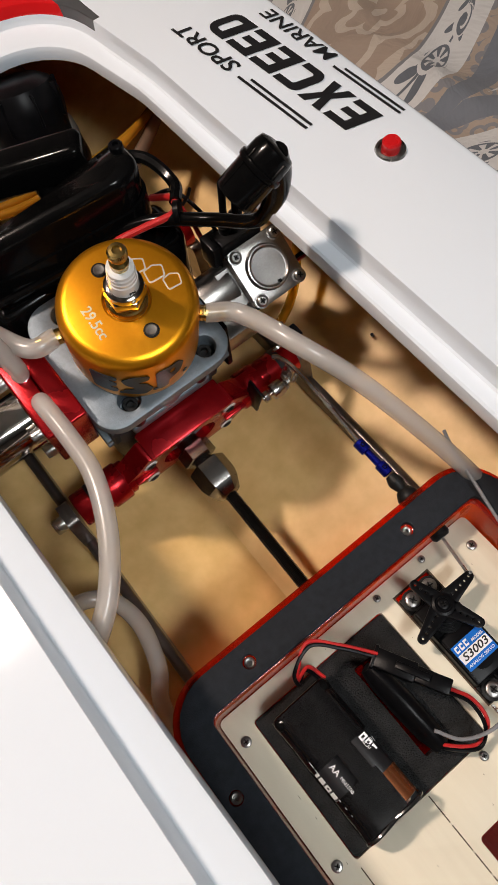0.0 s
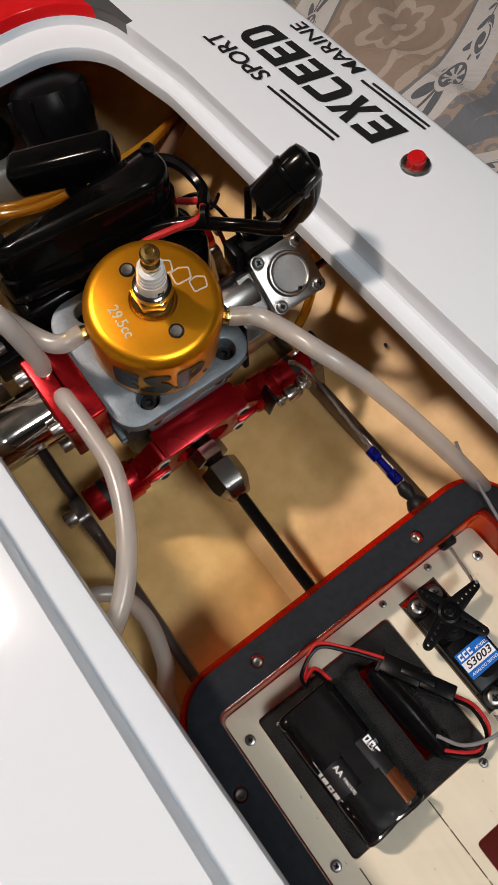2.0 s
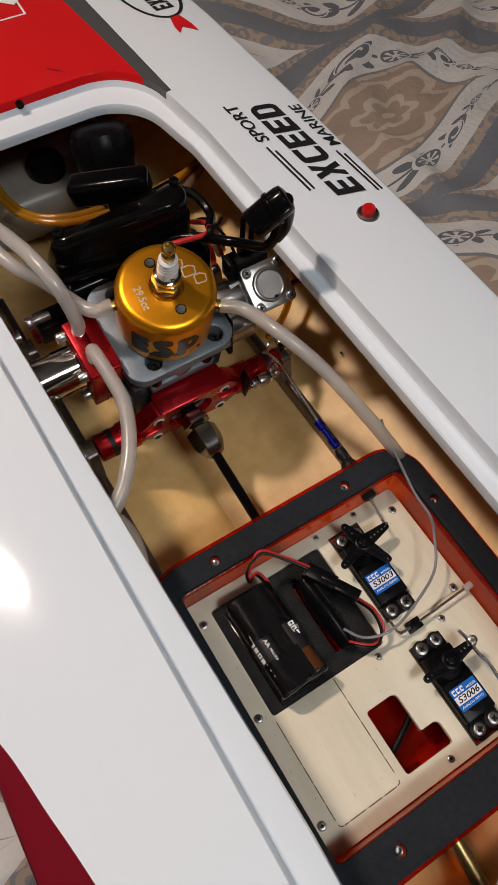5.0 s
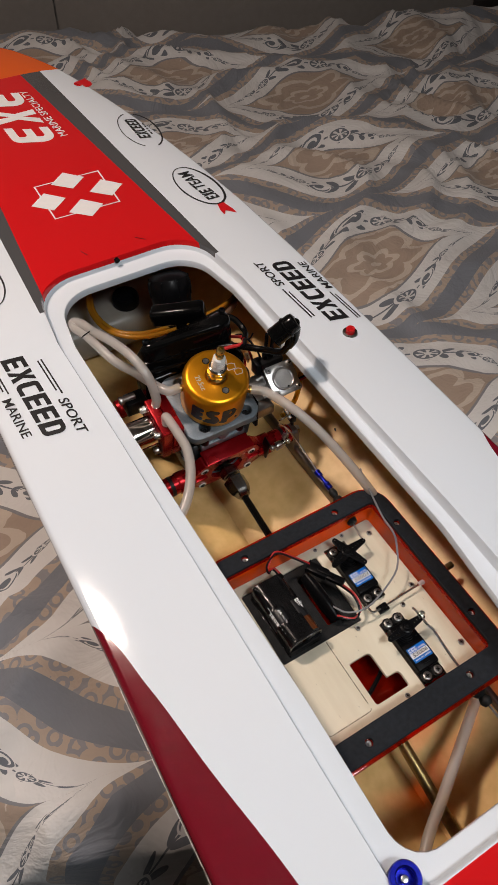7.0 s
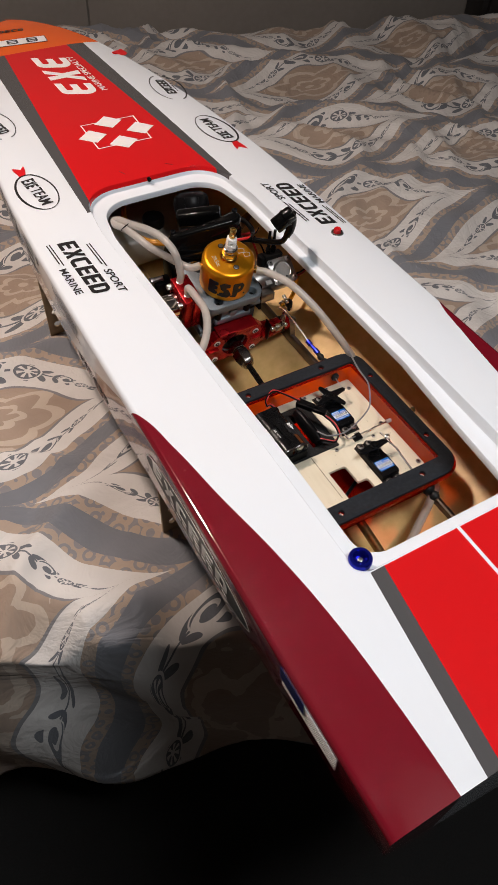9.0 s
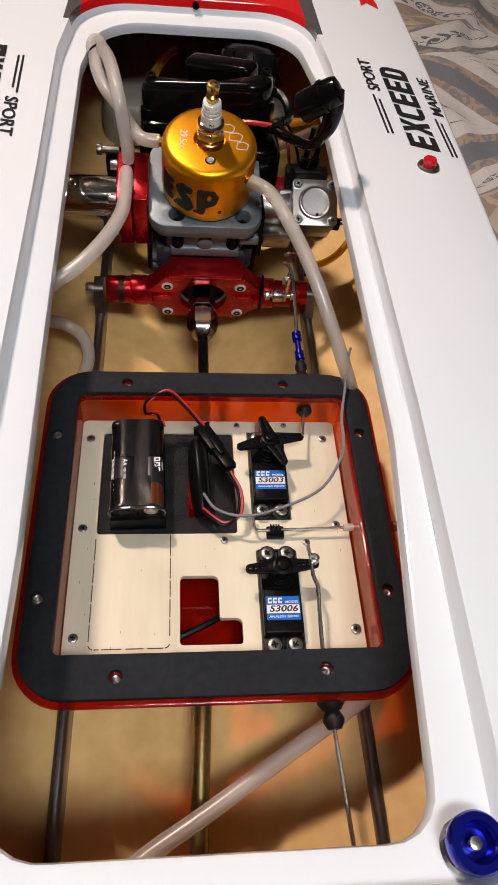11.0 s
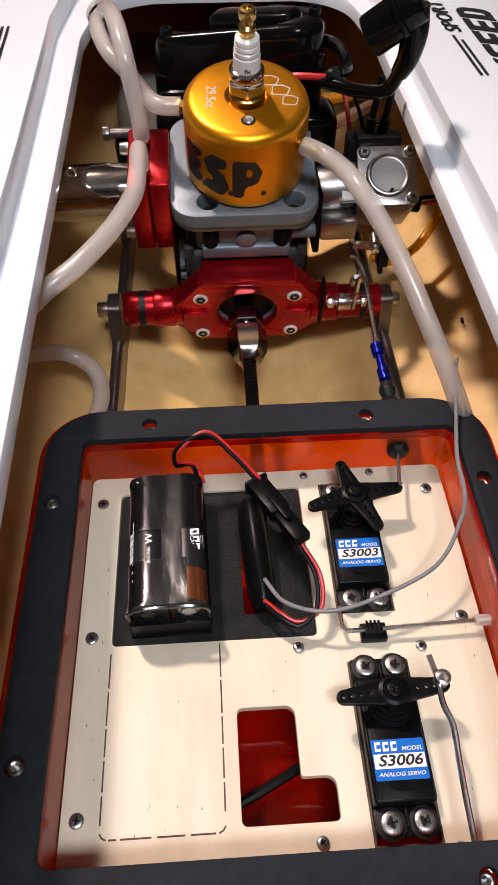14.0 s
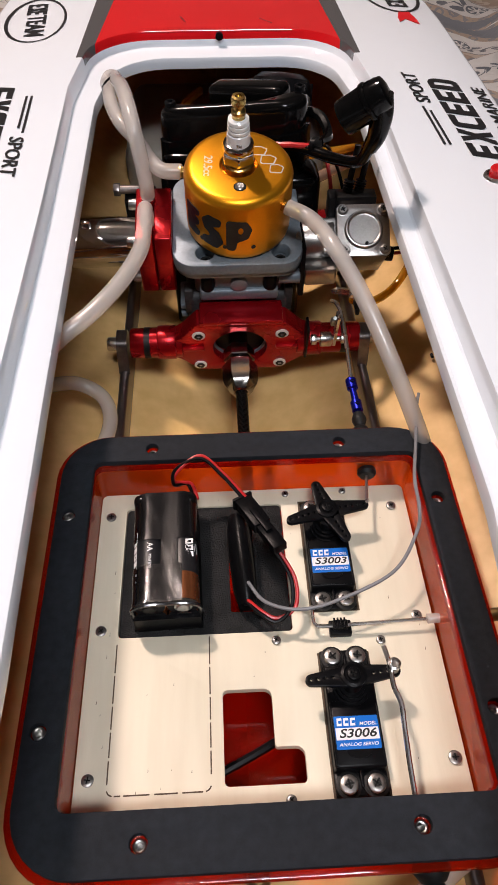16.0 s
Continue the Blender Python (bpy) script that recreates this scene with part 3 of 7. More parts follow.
    med = nmix(nt, flower, beige, cream)
    col = nmix(nt, in_med, col, med)
    mott = node(nt, "ShaderNodeTexNoise", Scale=14.0, Detail=5.0)
    nt.links.new(tc.outputs["Object"], mott.inputs[0])
    vary = nt.nodes.new("ShaderNodeMapRange")
    vary.inputs[3].default_value, vary.inputs[4].default_value = 0.86, 1.12
    nt.links.new(mott.outputs[0], vary.inputs[0])
    mul = nt.nodes.new("ShaderNodeMix")
    mul.data_type, mul.blend_type = "RGBA", "MULTIPLY"
    mul.inputs[0].default_value = 1.0
    nt.links.new(col, mul.inputs[6])
    nt.links.new(vary.outputs[0], mul.inputs[7])
    nt.links.new(mul.outputs[2], bsdf.inputs["Base Color"])
    weave = node(nt, "ShaderNodeTexNoise", Scale=900.0, Detail=3.0)
    nt.links.new(tc.outputs["Object"], weave.inputs[0])
    bp = nt.nodes.new("ShaderNodeBump")
    bp.inputs["Strength"].default_value, bp.inputs["Distance"].default_value = 0.15, 0.001
    nt.links.new(weave.outputs[0], bp.inputs["Height"])
    # soft creases of slept-in cotton
    crease = node(nt, "ShaderNodeTexNoise", Scale=13.0, Detail=4.0, Roughness=0.6, Distortion=0.9)
    nt.links.new(tc.outputs["Object"], crease.inputs[0])
    ridge = nmath(nt, "ABSOLUTE", nmath(nt, "SUBTRACT", crease.outputs[0], 0.5))
    bc = nt.nodes.new("ShaderNodeBump")
    bc.inputs["Strength"].default_value, bc.inputs["Distance"].default_value = 0.30, 0.030
    nt.links.new(ridge, bc.inputs["Height"])
    nt.links.new(bc.outputs[0], bp.inputs["Normal"])
    nt.links.new(bp.outputs[0], bsdf.inputs["Normal"])
    return m


BEDDING = make_bedding()
BED_TOP = 0.635
E0, E1 = -0.090, 1.52


def bed_height(u, v):
    """The duvet's top: broad swells, folds and fine creases."""
    calm = 1.0 - 0.85 * math.exp(-(((u - 0.25) / 0.32) ** 2 + ((v + 0.02) / 0.26) ** 2))
    p = Vector((u * 2.6, v * 2.6, 0.3))
    h = 0.026 * noise.noise(p)
    q = Vector((u * 6.0 + 1.2 * noise.noise(p * 1.3), v * 6.0 + 1.2 * noise.noise(p * 1.3 + Vector((7, 0, 0))), 2.0))
    h += 0.024 * (0.5 - abs(noise.noise(q)) * 2.2)
    q2 = Vector((u * 16 + 2 * noise.noise(q), v * 9, 5.0))
    h += 0.009 * (0.5 - abs(noise.noise(q2)) * 2)
    # the hem is more rumpled than the middle
    hem = math.exp(-((u - E0 + 0.02) / 0.15) ** 2)
    q3 = Vector((u * 7 + v * 5, v * 9 - u * 6, 8.0))
    return h * calm + hem * 0.024 * (0.35 - abs(noise.noise(q3)) * 2.0)


def build_bed():
    nu, nv = 250, 330
    u0, u1, v0, v1 = E0 - 0.450, E1 + 0.14, -1.15, 1.75
    verts, faces = [], []
    for i in range(nu):
        u = u0 + (u1 - u0) * i / (nu - 1)
        for j in range(nv):
            v = v0 + (v1 - v0) * j / (nv - 1)
            h = bed_height(u, v)
            z = BED_TOP + h
            uu = u
            if u < E0:
                d = E0 - u
                R, lim = 0.055, radians(87)
                k = min(d / R, lim)
                rest = max(0.0, d - R * lim)
                fold = 0.017 * math.sin(v * 19 - d * 14 + 2.5 * noise.noise(Vector((v * 3, 1, 1)))) + 0.008 * noise.noise(Vector((v * 11, d * 6, 4)))
                uu = E0 - R * math.sin(k) - rest * math.cos(lim) - fold * min(1.0, rest * 9)
                z -= R * (1 - math.cos(k)) + rest * math.sin(lim)
            if u > E1 - 0.02:
                d = u - E1 + 0.02
                uu = E1 - 0.02 + 0.05 * math.sin(min(d / 0.05, math.pi / 2))
                z -= 0.05 * (1 - math.cos(min(d / 0.05, math.pi / 2))) + max(0, d - 0.0785) * 4.5
            P = BED_U * uu + BED_V * v
            verts.append((P.x, P.y, z))
    for i in range(nu - 1):
        for j in range(nv - 1):
            a = i * nv + j
            faces.append((a, a + 1, a + nv + 1, a + nv))
    me = bpy.data.meshes.new("duvet")
    me.from_pydata(verts, [], faces)
    me.materials.append(BEDDING)
    me.polygons.foreach_set("use_smooth", [True] * len(faces))
    ob = new("duvet", me)
    sol = ob.modifiers.new("thick", "SOLIDIFY")
    sol.thickness, sol.offset = 0.007, -1
    tagged(ob, "rumpled grey, white and beige ogee-print duvet spread over the bed", "duvet")
    frame_m = pose(0, 0, 0, 0, 0, math.degrees(math.atan2(BED_V.y, BED_V.x)))
    bed = thing("bed", "low bed with a plain mattress under the patterned duvet", "bed")
    ticking = material("mattress_ticking", (0.30, 0.29, 0.28), 0.9, grain=0.15, grain_scale=300, bump=0.2, bump_scale=900)
    wood = material("dark_bed_frame", (0.035, 0.025, 0.02), 0.5, grain=0.3, grain_scale=40, stretch=(1, 0.1, 1))
    part("mattress", moved(boxm((-1.10, E0 + 0.055, 0.32), (1.70, E1 - 0.03, BED_TOP - 0.06), 0.04, 3), frame_m), ticking, bed)
    part("base", moved(boxm((-1.08, E0 + 0.12, 0.12), (1.68, E1 - 0.05, 0.318), 0.01), frame_m), wood, bed)
    for x in (-1.0, 0.3, 1.6):
        for y in (E0 + 0.15, E1 - 0.15):
            part("leg", moved(boxm((x - 0.03, y - 0.03, 0.0), (x + 0.03, y + 0.03, 0.1195), 0.004), frame_m), wood, bed)


def build_room():
    wall_m = material("grey_wall_paint", (0.27, 0.243, 0.22), 0.7, second=(0.24, 0.215, 0.195), grain_scale=60, bump=0.15, bump_scale=300)
    ceil_m = material("white_ceiling_paint", (0.46, 0.47, 0.48), 0.85, grain=0.06, grain_scale=50, bump=0.2, bump_scale=200)
    floor_m = material("dark_carpet", (0.007, 0.0065, 0.006), 0.95, second=(0.013, 0.012, 0.011), grain_scale=300, bump=0.8, bump_scale=500)
    pale_m = material("pale_wall_paint", (0.26, 0.255, 0.25), 0.8, second=(0.24, 0.235, 0.23), grain_scale=60, bump=0.15, bump_scale=300)
    rot = pose(0, 0, 0, 0, 0, math.degrees(math.atan2(BED_V.y, BED_V.x)))

    def wall(name, a, b, mat, cat="wall", label=""):
        ob = link(name, moved(boxm(a, b), rot), mat, smooth=False)
        return tagged(ob, label, cat, kind="structure")

    wall("floor", (-2.2, -2.4, -0.08), (2.6, 1.75, 0.0), floor_m, "floor", "dark carpet floor round the bed")
    wall("ceiling", (-2.2, -2.4, CEILING), (2.6, 1.75, CEILING + 0.08), ceil_m, "ceiling", "plain white ceiling")
    # the wall behind the bed is of sheets that butt with a narrow joint
    wall("wall_north", (-2.2, 1.665, 0.0), (2.6, 1.75, CEILING), wall_m, "wall", "plain grey wall behind the bed")
    w = bpy.data.objects["wall_north"]
    for a, b in ((-2.1, -1.0), (-0.996, -0.254), (-0.250, 0.85), (0.854, 2.5)):
        part("wall_panel", moved(boxm((a, 1.655, 0.02), (b, 1.6645, CEILING - 0.01), 0.002), rot), wall_m, w)
    wall("wall_south", (-2.2, -2.4, 0.0), (2.6, -2.32, CEILING), pale_m, "wall", "plain pale wall")
    wall("wall_west", (-2.2, -2.32, 0.0), (-2.12, 1.665, CEILING), pale_m, "wall", "plain pale wall")
    wall("wall_east", (2.52, -2.32, 0.0), (2.6, 1.665, CEILING), pale_m, "wall", "plain pale wall")
    dark = material("black_lacquer_cabinet", (0.012, 0.011, 0.011), 0.4, grain=0.3, grain_scale=60, bump=0.05, bump_scale=200)
    cab = thing("cabinet", "black lacquered cabinet standing against the wall past the bed", "cabinet")
    part("body", moved(boxm((0.81, 1.54, 0.0), (1.45, 1.652, 1.60), 0.006), rot), dark, cab)
    for k in (0, 1):
        d = part("door", moved(boxm((0.825 + 0.31 * k, 1.524, 0.05), (1.128 + 0.31 * k, 1.5385, 1.55), 0.004), rot), dark, cab)
        part("handle", moved(cyl((1.100 + 0.06 * k, 1.508, 0.66), (1.100 + 0.06 * k, 1.508, 0.78), 0.005), rot), STEEL, d, "small metal handle")
    # the lamp that lights the scene hangs over the bed
    shade = thing("pendant_lamp", "small round pendant lamp over the bed, lit", "lamp")
    part("cord", cyl((LAMP[0], LAMP[1], LAMP[2] + 0.055), (LAMP[0], LAMP[1], CEILING - 0.001), 0.003), BLACK, shade)
    part("shade", lathe([(0.112, -0.004), (0.115, 0.0), (0.115, 0.07), (0.112, 0.074), (0.110, 0.07), (0.110, 0.0)], 40, pose(*LAMP)), STEEL, shade)
    part("holder", lathe([(0.0, 0.045), (0.02, 0.047), (0.02, 0.055), (0.0, 0.057)], 28, pose(*LAMP)), PORCELAIN, shade)
    for k in range(3):
        c, sn = math.cos(k * 2.094), math.sin(k * 2.094)
        part("spoke", cyl((LAMP[0] + 0.018 * c, LAMP[1] + 0.018 * sn, LAMP[2] + 0.052), (LAMP[0] + 0.112 * c, LAMP[1] + 0.112 * sn, LAMP[2] + 0.052), 0.002), STEEL, shade)
    # made-up body round the added fill light, out of view
    rnd = thing("added_fill_lamp", "flat round white fill lamp on a cord, added out of view, lit", "lamp")
    part("housing", lathe([(0.19, 0.002), (0.205, 0.004), (0.205, 0.035), (0.19, 0.048), (0.0, 0.0485)], 56, pose(*FILL)), PORCELAIN, rnd)
    part("cord", cyl((FILL[0], FILL[1], FILL[2] + 0.049), (FILL[0], FILL[1], CEILING - 0.001), 0.003), BLACK, rnd)


build_room()
build_bed()

# ---- the boat ----
boat = thing("model_boat", "large white and red fibreglass radio-controlled speedboat on a plywood stand", "model boat")


def half_width(y):
    ys = [-0.371, -0.20, 0.0, 0.15, 0.30, 0.42, 0.52, 0.60, 0.70, 0.78, 0.836, 0.88, 0.92, 0.955, 0.98, 0.995]
    ws = [0.1830, 0.1820, 0.1800, 0.1800, 0.1785, 0.1745, 0.1665, 0.1570, 0.1405, 0.1245, 0.1110, 0.0950, 0.0760, 0.0520, 0.0270, 0.0030]
    return float(np.interp(y, ys, ws))


def chine_z(y):
    return float(np.interp(y, [-0.371, -0.1, 0.1, 0.4, 0.7, 0.95, 1.0], [0.808, 0.778, 0.768, 0.776, 0.800, 0.838, 0.858]))


def keel_z(y):
    return float(np.interp(y, [-0.371, 0.5, 0.7, 0.85, 0.95, 1.0], [0.690, 0.690, 0.706, 0.745, 0.800, 0.850]))


CAMBER = 0.0040
SHEER = DECK - CAMBER


def camber(x, y):
    """How far the deck falls away towards its edge at a place."""
    f = min(1.0, max(0.0, (half_width(y) - 0.005 - abs(x - CX)) / 0.080))
    return -CAMBER * (1 - f) ** 3


DECK_CUTS = [d * k for k in (-1, 1) for d in (0.05, 0.085, 0.096, 0.108, 0.120, 0.132, 0.144, 0.153, 0.161, 0.168, 0.173)] + [0.0]


STATIONS = [-0.371 + 1.366 * (1 - math.cos(math.pi * i / 60)) / 2 for i in range(61)]


def build_hull():
    # deck plate with its opening
    outer = [(CX + half_width(y) - 0.005, y) for y in STATIONS] + [(CX - half_width(y) + 0.005, y) for y in reversed(STATIONS[:-1])]
    step = round_poly([(-0.0975, -0.2145), (0.0955, -0.2145), (0.0995, -0.02), (0.0985, 0.16), (0.0975, 0.30), (0.088, 0.392), (-0.092, 0.392), (-0.1010, 0.30), (-0.0985, 0.16), (-0.0975, -0.02)], [0.012, 0.012, 0.08, 0.06, 0.06, 0.045, 0.045, 0.06, 0.06, 0.08], 10)
    inner = round_poly([(-0.0800, -0.2000), (0.0735, -0.2000), (0.0790, -0.1250), (0.0880, -0.0300), (0.0880, 0.1000), (0.0875, 0.30), (0.0760, 0.372), (-0.074, 0.372), (-0.0850, 0.30), (-0.0830, 0.15), (-0.0812, 0.03), (-0.0785, -0.09)], [0.022, 0.018, 0.05, 0.05, 0.05, 0.05, 0.040, 0.040, 0.05, 0.05, 0.05, 0.05], 10)
    bm = slab(outer, DECK - 0.004, DECK, [step])
    for d in DECK_CUTS:
        bmesh.ops.bisect_plane(bm, geom=bm.verts[:] + bm.edges[:] + bm.faces[:], plane_co=(CX + d, 0, 0), plane_no=(1, 0, 0))
    for d in [0.40 + 0.05 * k for k in range(11)] + [-0.3, -0.25, 0.0, 0.15]:
        bmesh.ops.bisect_plane(bm, geom=bm.verts[:] + bm.edges[:] + bm.faces[:], plane_co=(0, d, 0), plane_no=(0, 1, 0))
    for v in bm.verts:
        v.co.z += camber(v.co.x, v.co.y)
    part("deck", bm, PAINT, boat, "glossy white deck with red panels edged in grey")

    # rounded sheer, topsides and bottom, outside and inside
    def section(y, inset, top):
        w, c, k = half_width(y) - inset, chine_z(y) + inset, keel_z(y) + inset
        w = max(w, 0.001)
        pts = []
        if top:
            pts += [(w - 0.005 + 0.005 * math.sin(a), SHEER - 0.006 * (1 - math.cos(a))) for a in [radians(13 * k) for k in range(7)]] + [(w, SHEER - 0.006)]
        else:
            pts += [(w, SHEER - 0.006)]
        pts += [(w + 0.0005 - 0.002, 0.5 * (DECK + c)), (w - 0.006, c)]
        pts += [(0.62 * w, k + 0.60 * (c - k)), (0.30 * w, k + 0.28 * (c - k)), (0.0, k)]
        return [(CX + x, y, z) for x, z in pts] + [(CX - x, y, z) for x, z in reversed(pts[:-1])]

    bm = bmesh.new()
    rows = [[bm.verts.new(p) for p in section(y, 0.0, True)] for y in STATIONS]
    for a, b in zip(rows, rows[1:]):
        for i in range(len(a) - 1):
            bm.faces.new((a[i], a[i + 1], b[i + 1], b[i]))
    bm.faces.new(rows[0])
    part("hull_shell", bm, PAINT, boat, "white topsides turning dark red towards the stern")
    bm = bmesh.new()
    ins = [y for y in STATIONS if y < 0.95]
    ins[0] = -0.366
    rows = [[bm.verts.new(p) for p in section(y, 0.004, False)] for y in ins]
    for a, b in zip(rows, rows[1:]):
        for i in range(len(a) - 1):
            bm.faces.new((a[i], b[i], b[i + 1], a[i + 1]))
    bm.faces.new(rows[0])
    bm.faces.new(rows[-1])
    part("hull_lining", bm, INSIDE, boat, "amber resin-coated fibreglass inside of the hull")
    # recessed ledge round the opening: step, flat and rolled lip
    n = 220

    def resample(loop):
        P = [Vector(p) for p in loop]
        L = [0.0]
        for i in range(len(P)):
            L.append(L[-1] + (P[(i + 1) % len(P)] - P[i]).length)
        out = []
        for k in range(n):
            d = L[-1] * k / n
            i = max(j for j in range(len(P)) if L[j] <= d + 1e-9)
            f = (d - L[i]) / max(1e-9, L[i + 1] - L[i])
            out.append(P[i].lerp(P[(i + 1) % len(P)], f))
        return out

    def start_aft(loop):
        k = min(range(len(loop)), key=lambda i: abs(loop[i].x) + abs(loop[i].y + 0.21))
        return loop[k:] + loop[:k]

    O, I = start_aft(resample(step)), start_aft(resample(inner))
    bm = bmesh.new()
    drop = DECK - LEDGE

    def ring(f, z):
        return [bm.verts.new((*O[k].lerp(I[k], f), z)) for k in range(n)]

    prof = [(0.0, DECK), (0.03, DECK - 0.0008), (0.08, DECK - 0.72 * drop), (0.14, LEDGE + 0.0008), (0.24, LEDGE), (0.85, LEDGE), (0.95, LEDGE - 0.0008), (1.0, LEDGE - 0.003), (1.0, LEDGE - 0.008), (0.92, LEDGE - 0.008)]
    rings = [ring(f, z) for f, z in prof]
    for a, b in zip(rings, rings[1:]):
        for k in range(n):
            bm.faces.new((a[k], a[(k + 1) % n], b[(k + 1) % n], b[k]))
    part("coaming", bm, PAINT, boat, "white recessed ledge round the open hatch")
    # small dark dot on the hull lining, drawn as a black stud
    part("hull_dot", cyl((0.1275, 0.1530, 0.7545), (0.1262, 0.1526, 0.7575), 0.0010, n=14), BLACK, boat, "small dark dot on the hull side")
    # fastening hole in the forward step, uncut: a black cylinder draws its shade
    part("fastening_hole_shade", cyl((-0.001, 0.3885, 0.8625), (-0.001, 0.392, 0.8625), 0.0028, n=20), BLACK, boat, "black cylinder for the shade in a hole")


build_hull()

# ---- rails and running gear in the hull ----


def floor_z(x, y):
    """Height of the inside of the bottom at a place."""
    w, c, k = half_width(y) - 0.004, chine_z(y) + 0.004, keel_z(y) + 0.004
    a = min(abs(x - CX), w - 0.006)
    return float(np.interp(a, [0, 0.30 * w, 0.62 * w, w - 0.006], [k, k + 0.28 * (c - k), k + 0.60 * (c - k), c]))


RAIL_TOP = 0.744
for x0, x1, hue in ((-0.0745, -0.0685, "dull grey aluminium engine rail bonded along the hull floor"), (0.0815, 0.0875, "dull grey aluminium engine rail bonded along the hull floor")):
    rail = thing("engine_rail", hue, "rail", "engine rails")
    zb = min(floor_z(x0, 0), floor_z(x1, 0)) - 0.002
    part("bar", boxm((x0, -0.33, zb), (x1, 0.345, RAIL_TOP), 0.0022, 3), RAIL, rail)
    for yc in (0.172, 0.272):
        pts = round_poly([(yc - 0.012, RAIL_TOP - 0.002), (yc + 0.012, RAIL_TOP - 0.002), (yc + 0.0075, 0.7650), (yc - 0.0075, 0.7650)], [0, 0, 0.005, 0.005], 5)
        bm = slab(pts, x0 - 0.0004, x1 + 0.0004)
        part("lug", moved(bm, Matrix(((0, 0, 1, 0), (1, 0, 0, 0), (0, 1, 0, 0), (0, 0, 0, 1)))), RAIL, rail)

# ---- radio box ----
box = thing("radio_box", "open red clear acrylic radio box with a black foam gasket flange", "radio box")
FL = 0.7925
holes_xy = [(-0.044, 0.0500), (0.049, 0.0500), (-0.081, 0.012), (-0.081, -0.085), (0.091, 0.014), (0.091, -0.084), (-0.042, -0.1235), (0.055, -0.1225)]
part("flange", slab(rect(-0.0898, -0.1358, 0.1012, 0.0616, 0.025, 8), FL - 0.0035, FL, [rect(-0.0716, -0.1125, 0.0838, 0.0418, 0.004)] + [disc(x, y, 0.0026, 14) for x, y in holes_xy], 0.0006), ACRYLIC_RIM, box, "red clear acrylic rim")
part("gasket", slab(rect(-0.0868, -0.1334, 0.0986, 0.0584, 0.023, 8), FL + 0.0002, FL + 0.0034, [rect(-0.0716, -0.1130, 0.0852, 0.0424, 0.004)] + [disc(x, y, 0.0031, 16) for x, y in holes_xy], 0.0005), GASKET, box, "soft black closed-cell foam gasket")
for x, y in holes_xy:
    up = 0.0016 if x < -0.06 else -0.0012
    part("insert", lathe([(0.0025, -0.008), (0.0025, up), (0.0019, up + 0.0004), (0.0014, up + 0.0002), (0.0012, up - 0.0030), (0, up - 0.0030)], 16, pose(x, y, FL)), SCREW, box, "dull metal threaded insert")
part("wall", slab(rect(-0.0748, -0.1160, 0.0872, 0.0448, 0.006), RAIL_TOP + 0.0032, FL - 0.0036, [rect(-0.0716, -0.1125, 0.0838, 0.0414, 0.004)]), ACRYLIC, box)
part("bottom", slab(rect(-0.0748, -0.1160, 0.0872, 0.0448, 0.006), RAIL_TOP + 0.0002, RAIL_TOP + 0.0030), ACRYLIC_BASE, box)

TRAY = 0.770
tray = thing("equipment_tray", "pale birch plywood equipment tray screwed inside the radio box", "tray")
l_hole = round_poly([(-0.0128, -0.1008), (0.0195, -0.1008), (0.0195, -0.0868), (0.0078, -0.0868), (0.0078, -0.0630), (-0.0128, -0.0630)], [0.002, 0.002, 0.0035, 0.001, 0.0035, 0.002], 4)
cuts = [l_hole, rect(0.0288, -0.1095, 0.0514, -0.0485), rect(0.0279, -0.0292, 0.0507, 0.0328), rect(-0.0585, -0.0375, 0.0193, 0.0318, 0.002)]
part("panel", slab(rect(-0.0713, -0.1119, 0.0830, 0.0410, 0.003), TRAY - 0.0035, TRAY, cuts, 0.0003), PLY, tray)
for c in cuts[:3]:
    inner = [(cx_ + (0.0009 if cx_ < sum(p[0] for p in c) / len(c) else -0.0009), cy_ + (0.0009 if cy_ < sum(p[1] for p in c) / len(c) else -0.0009)) for cx_, cy_ in c] if c is not l_hole else None
    if inner:
        part("cut_edge", slab(c, TRAY - 0.0034, TRAY - 0.0003, [inner]), PLY_EDGE, tray)
# knock-out panel scored with dashes
hx0, hx1, hy0, hy1 = -0.0585, -0.0180, -0.1020, -0.0385


def dash(a, b):
    a, b = Vector((*a, 0)), Vector((*b, 0))
    n = (b - a).normalized().cross(Vector((0, 0, 1))) * 0.00028
    pts = [(a + n).xy, (b + n).xy, (b - n).xy, (a - n).xy]
    part("scored_line", slab([tuple(p) for p in pts], TRAY - 0.001, TRAY + 0.00012), PLY_EDGE, tray)


for x in (hx0, hx1):
    y = hy1 - (0.000 if x == hx1 else 0.002)
    for L in (0.014, 0.013, 0.0105, 0.011, 0.010):
        dash((x, y), (x, max(y - L + 0.0012, hy0 + 0.002)))
        y -= L
for a, b in ((-0.0555, -0.0530), (-0.0518, -0.0418), (-0.0400, -0.0310), (-0.0292, -0.0212)):
    dash((a, hy0), (b, hy0))
for cx_, sx_ in ((hx0, 1), (hx1, -1)):
    dash((cx_, hy0 + 0.002), (cx_ + sx_ * 0.0008, hy0 + 0.0007))
    dash((cx_ + sx_ * 0.0008, hy0 + 0.0007), (cx_ + sx_ * 0.0022, hy0))
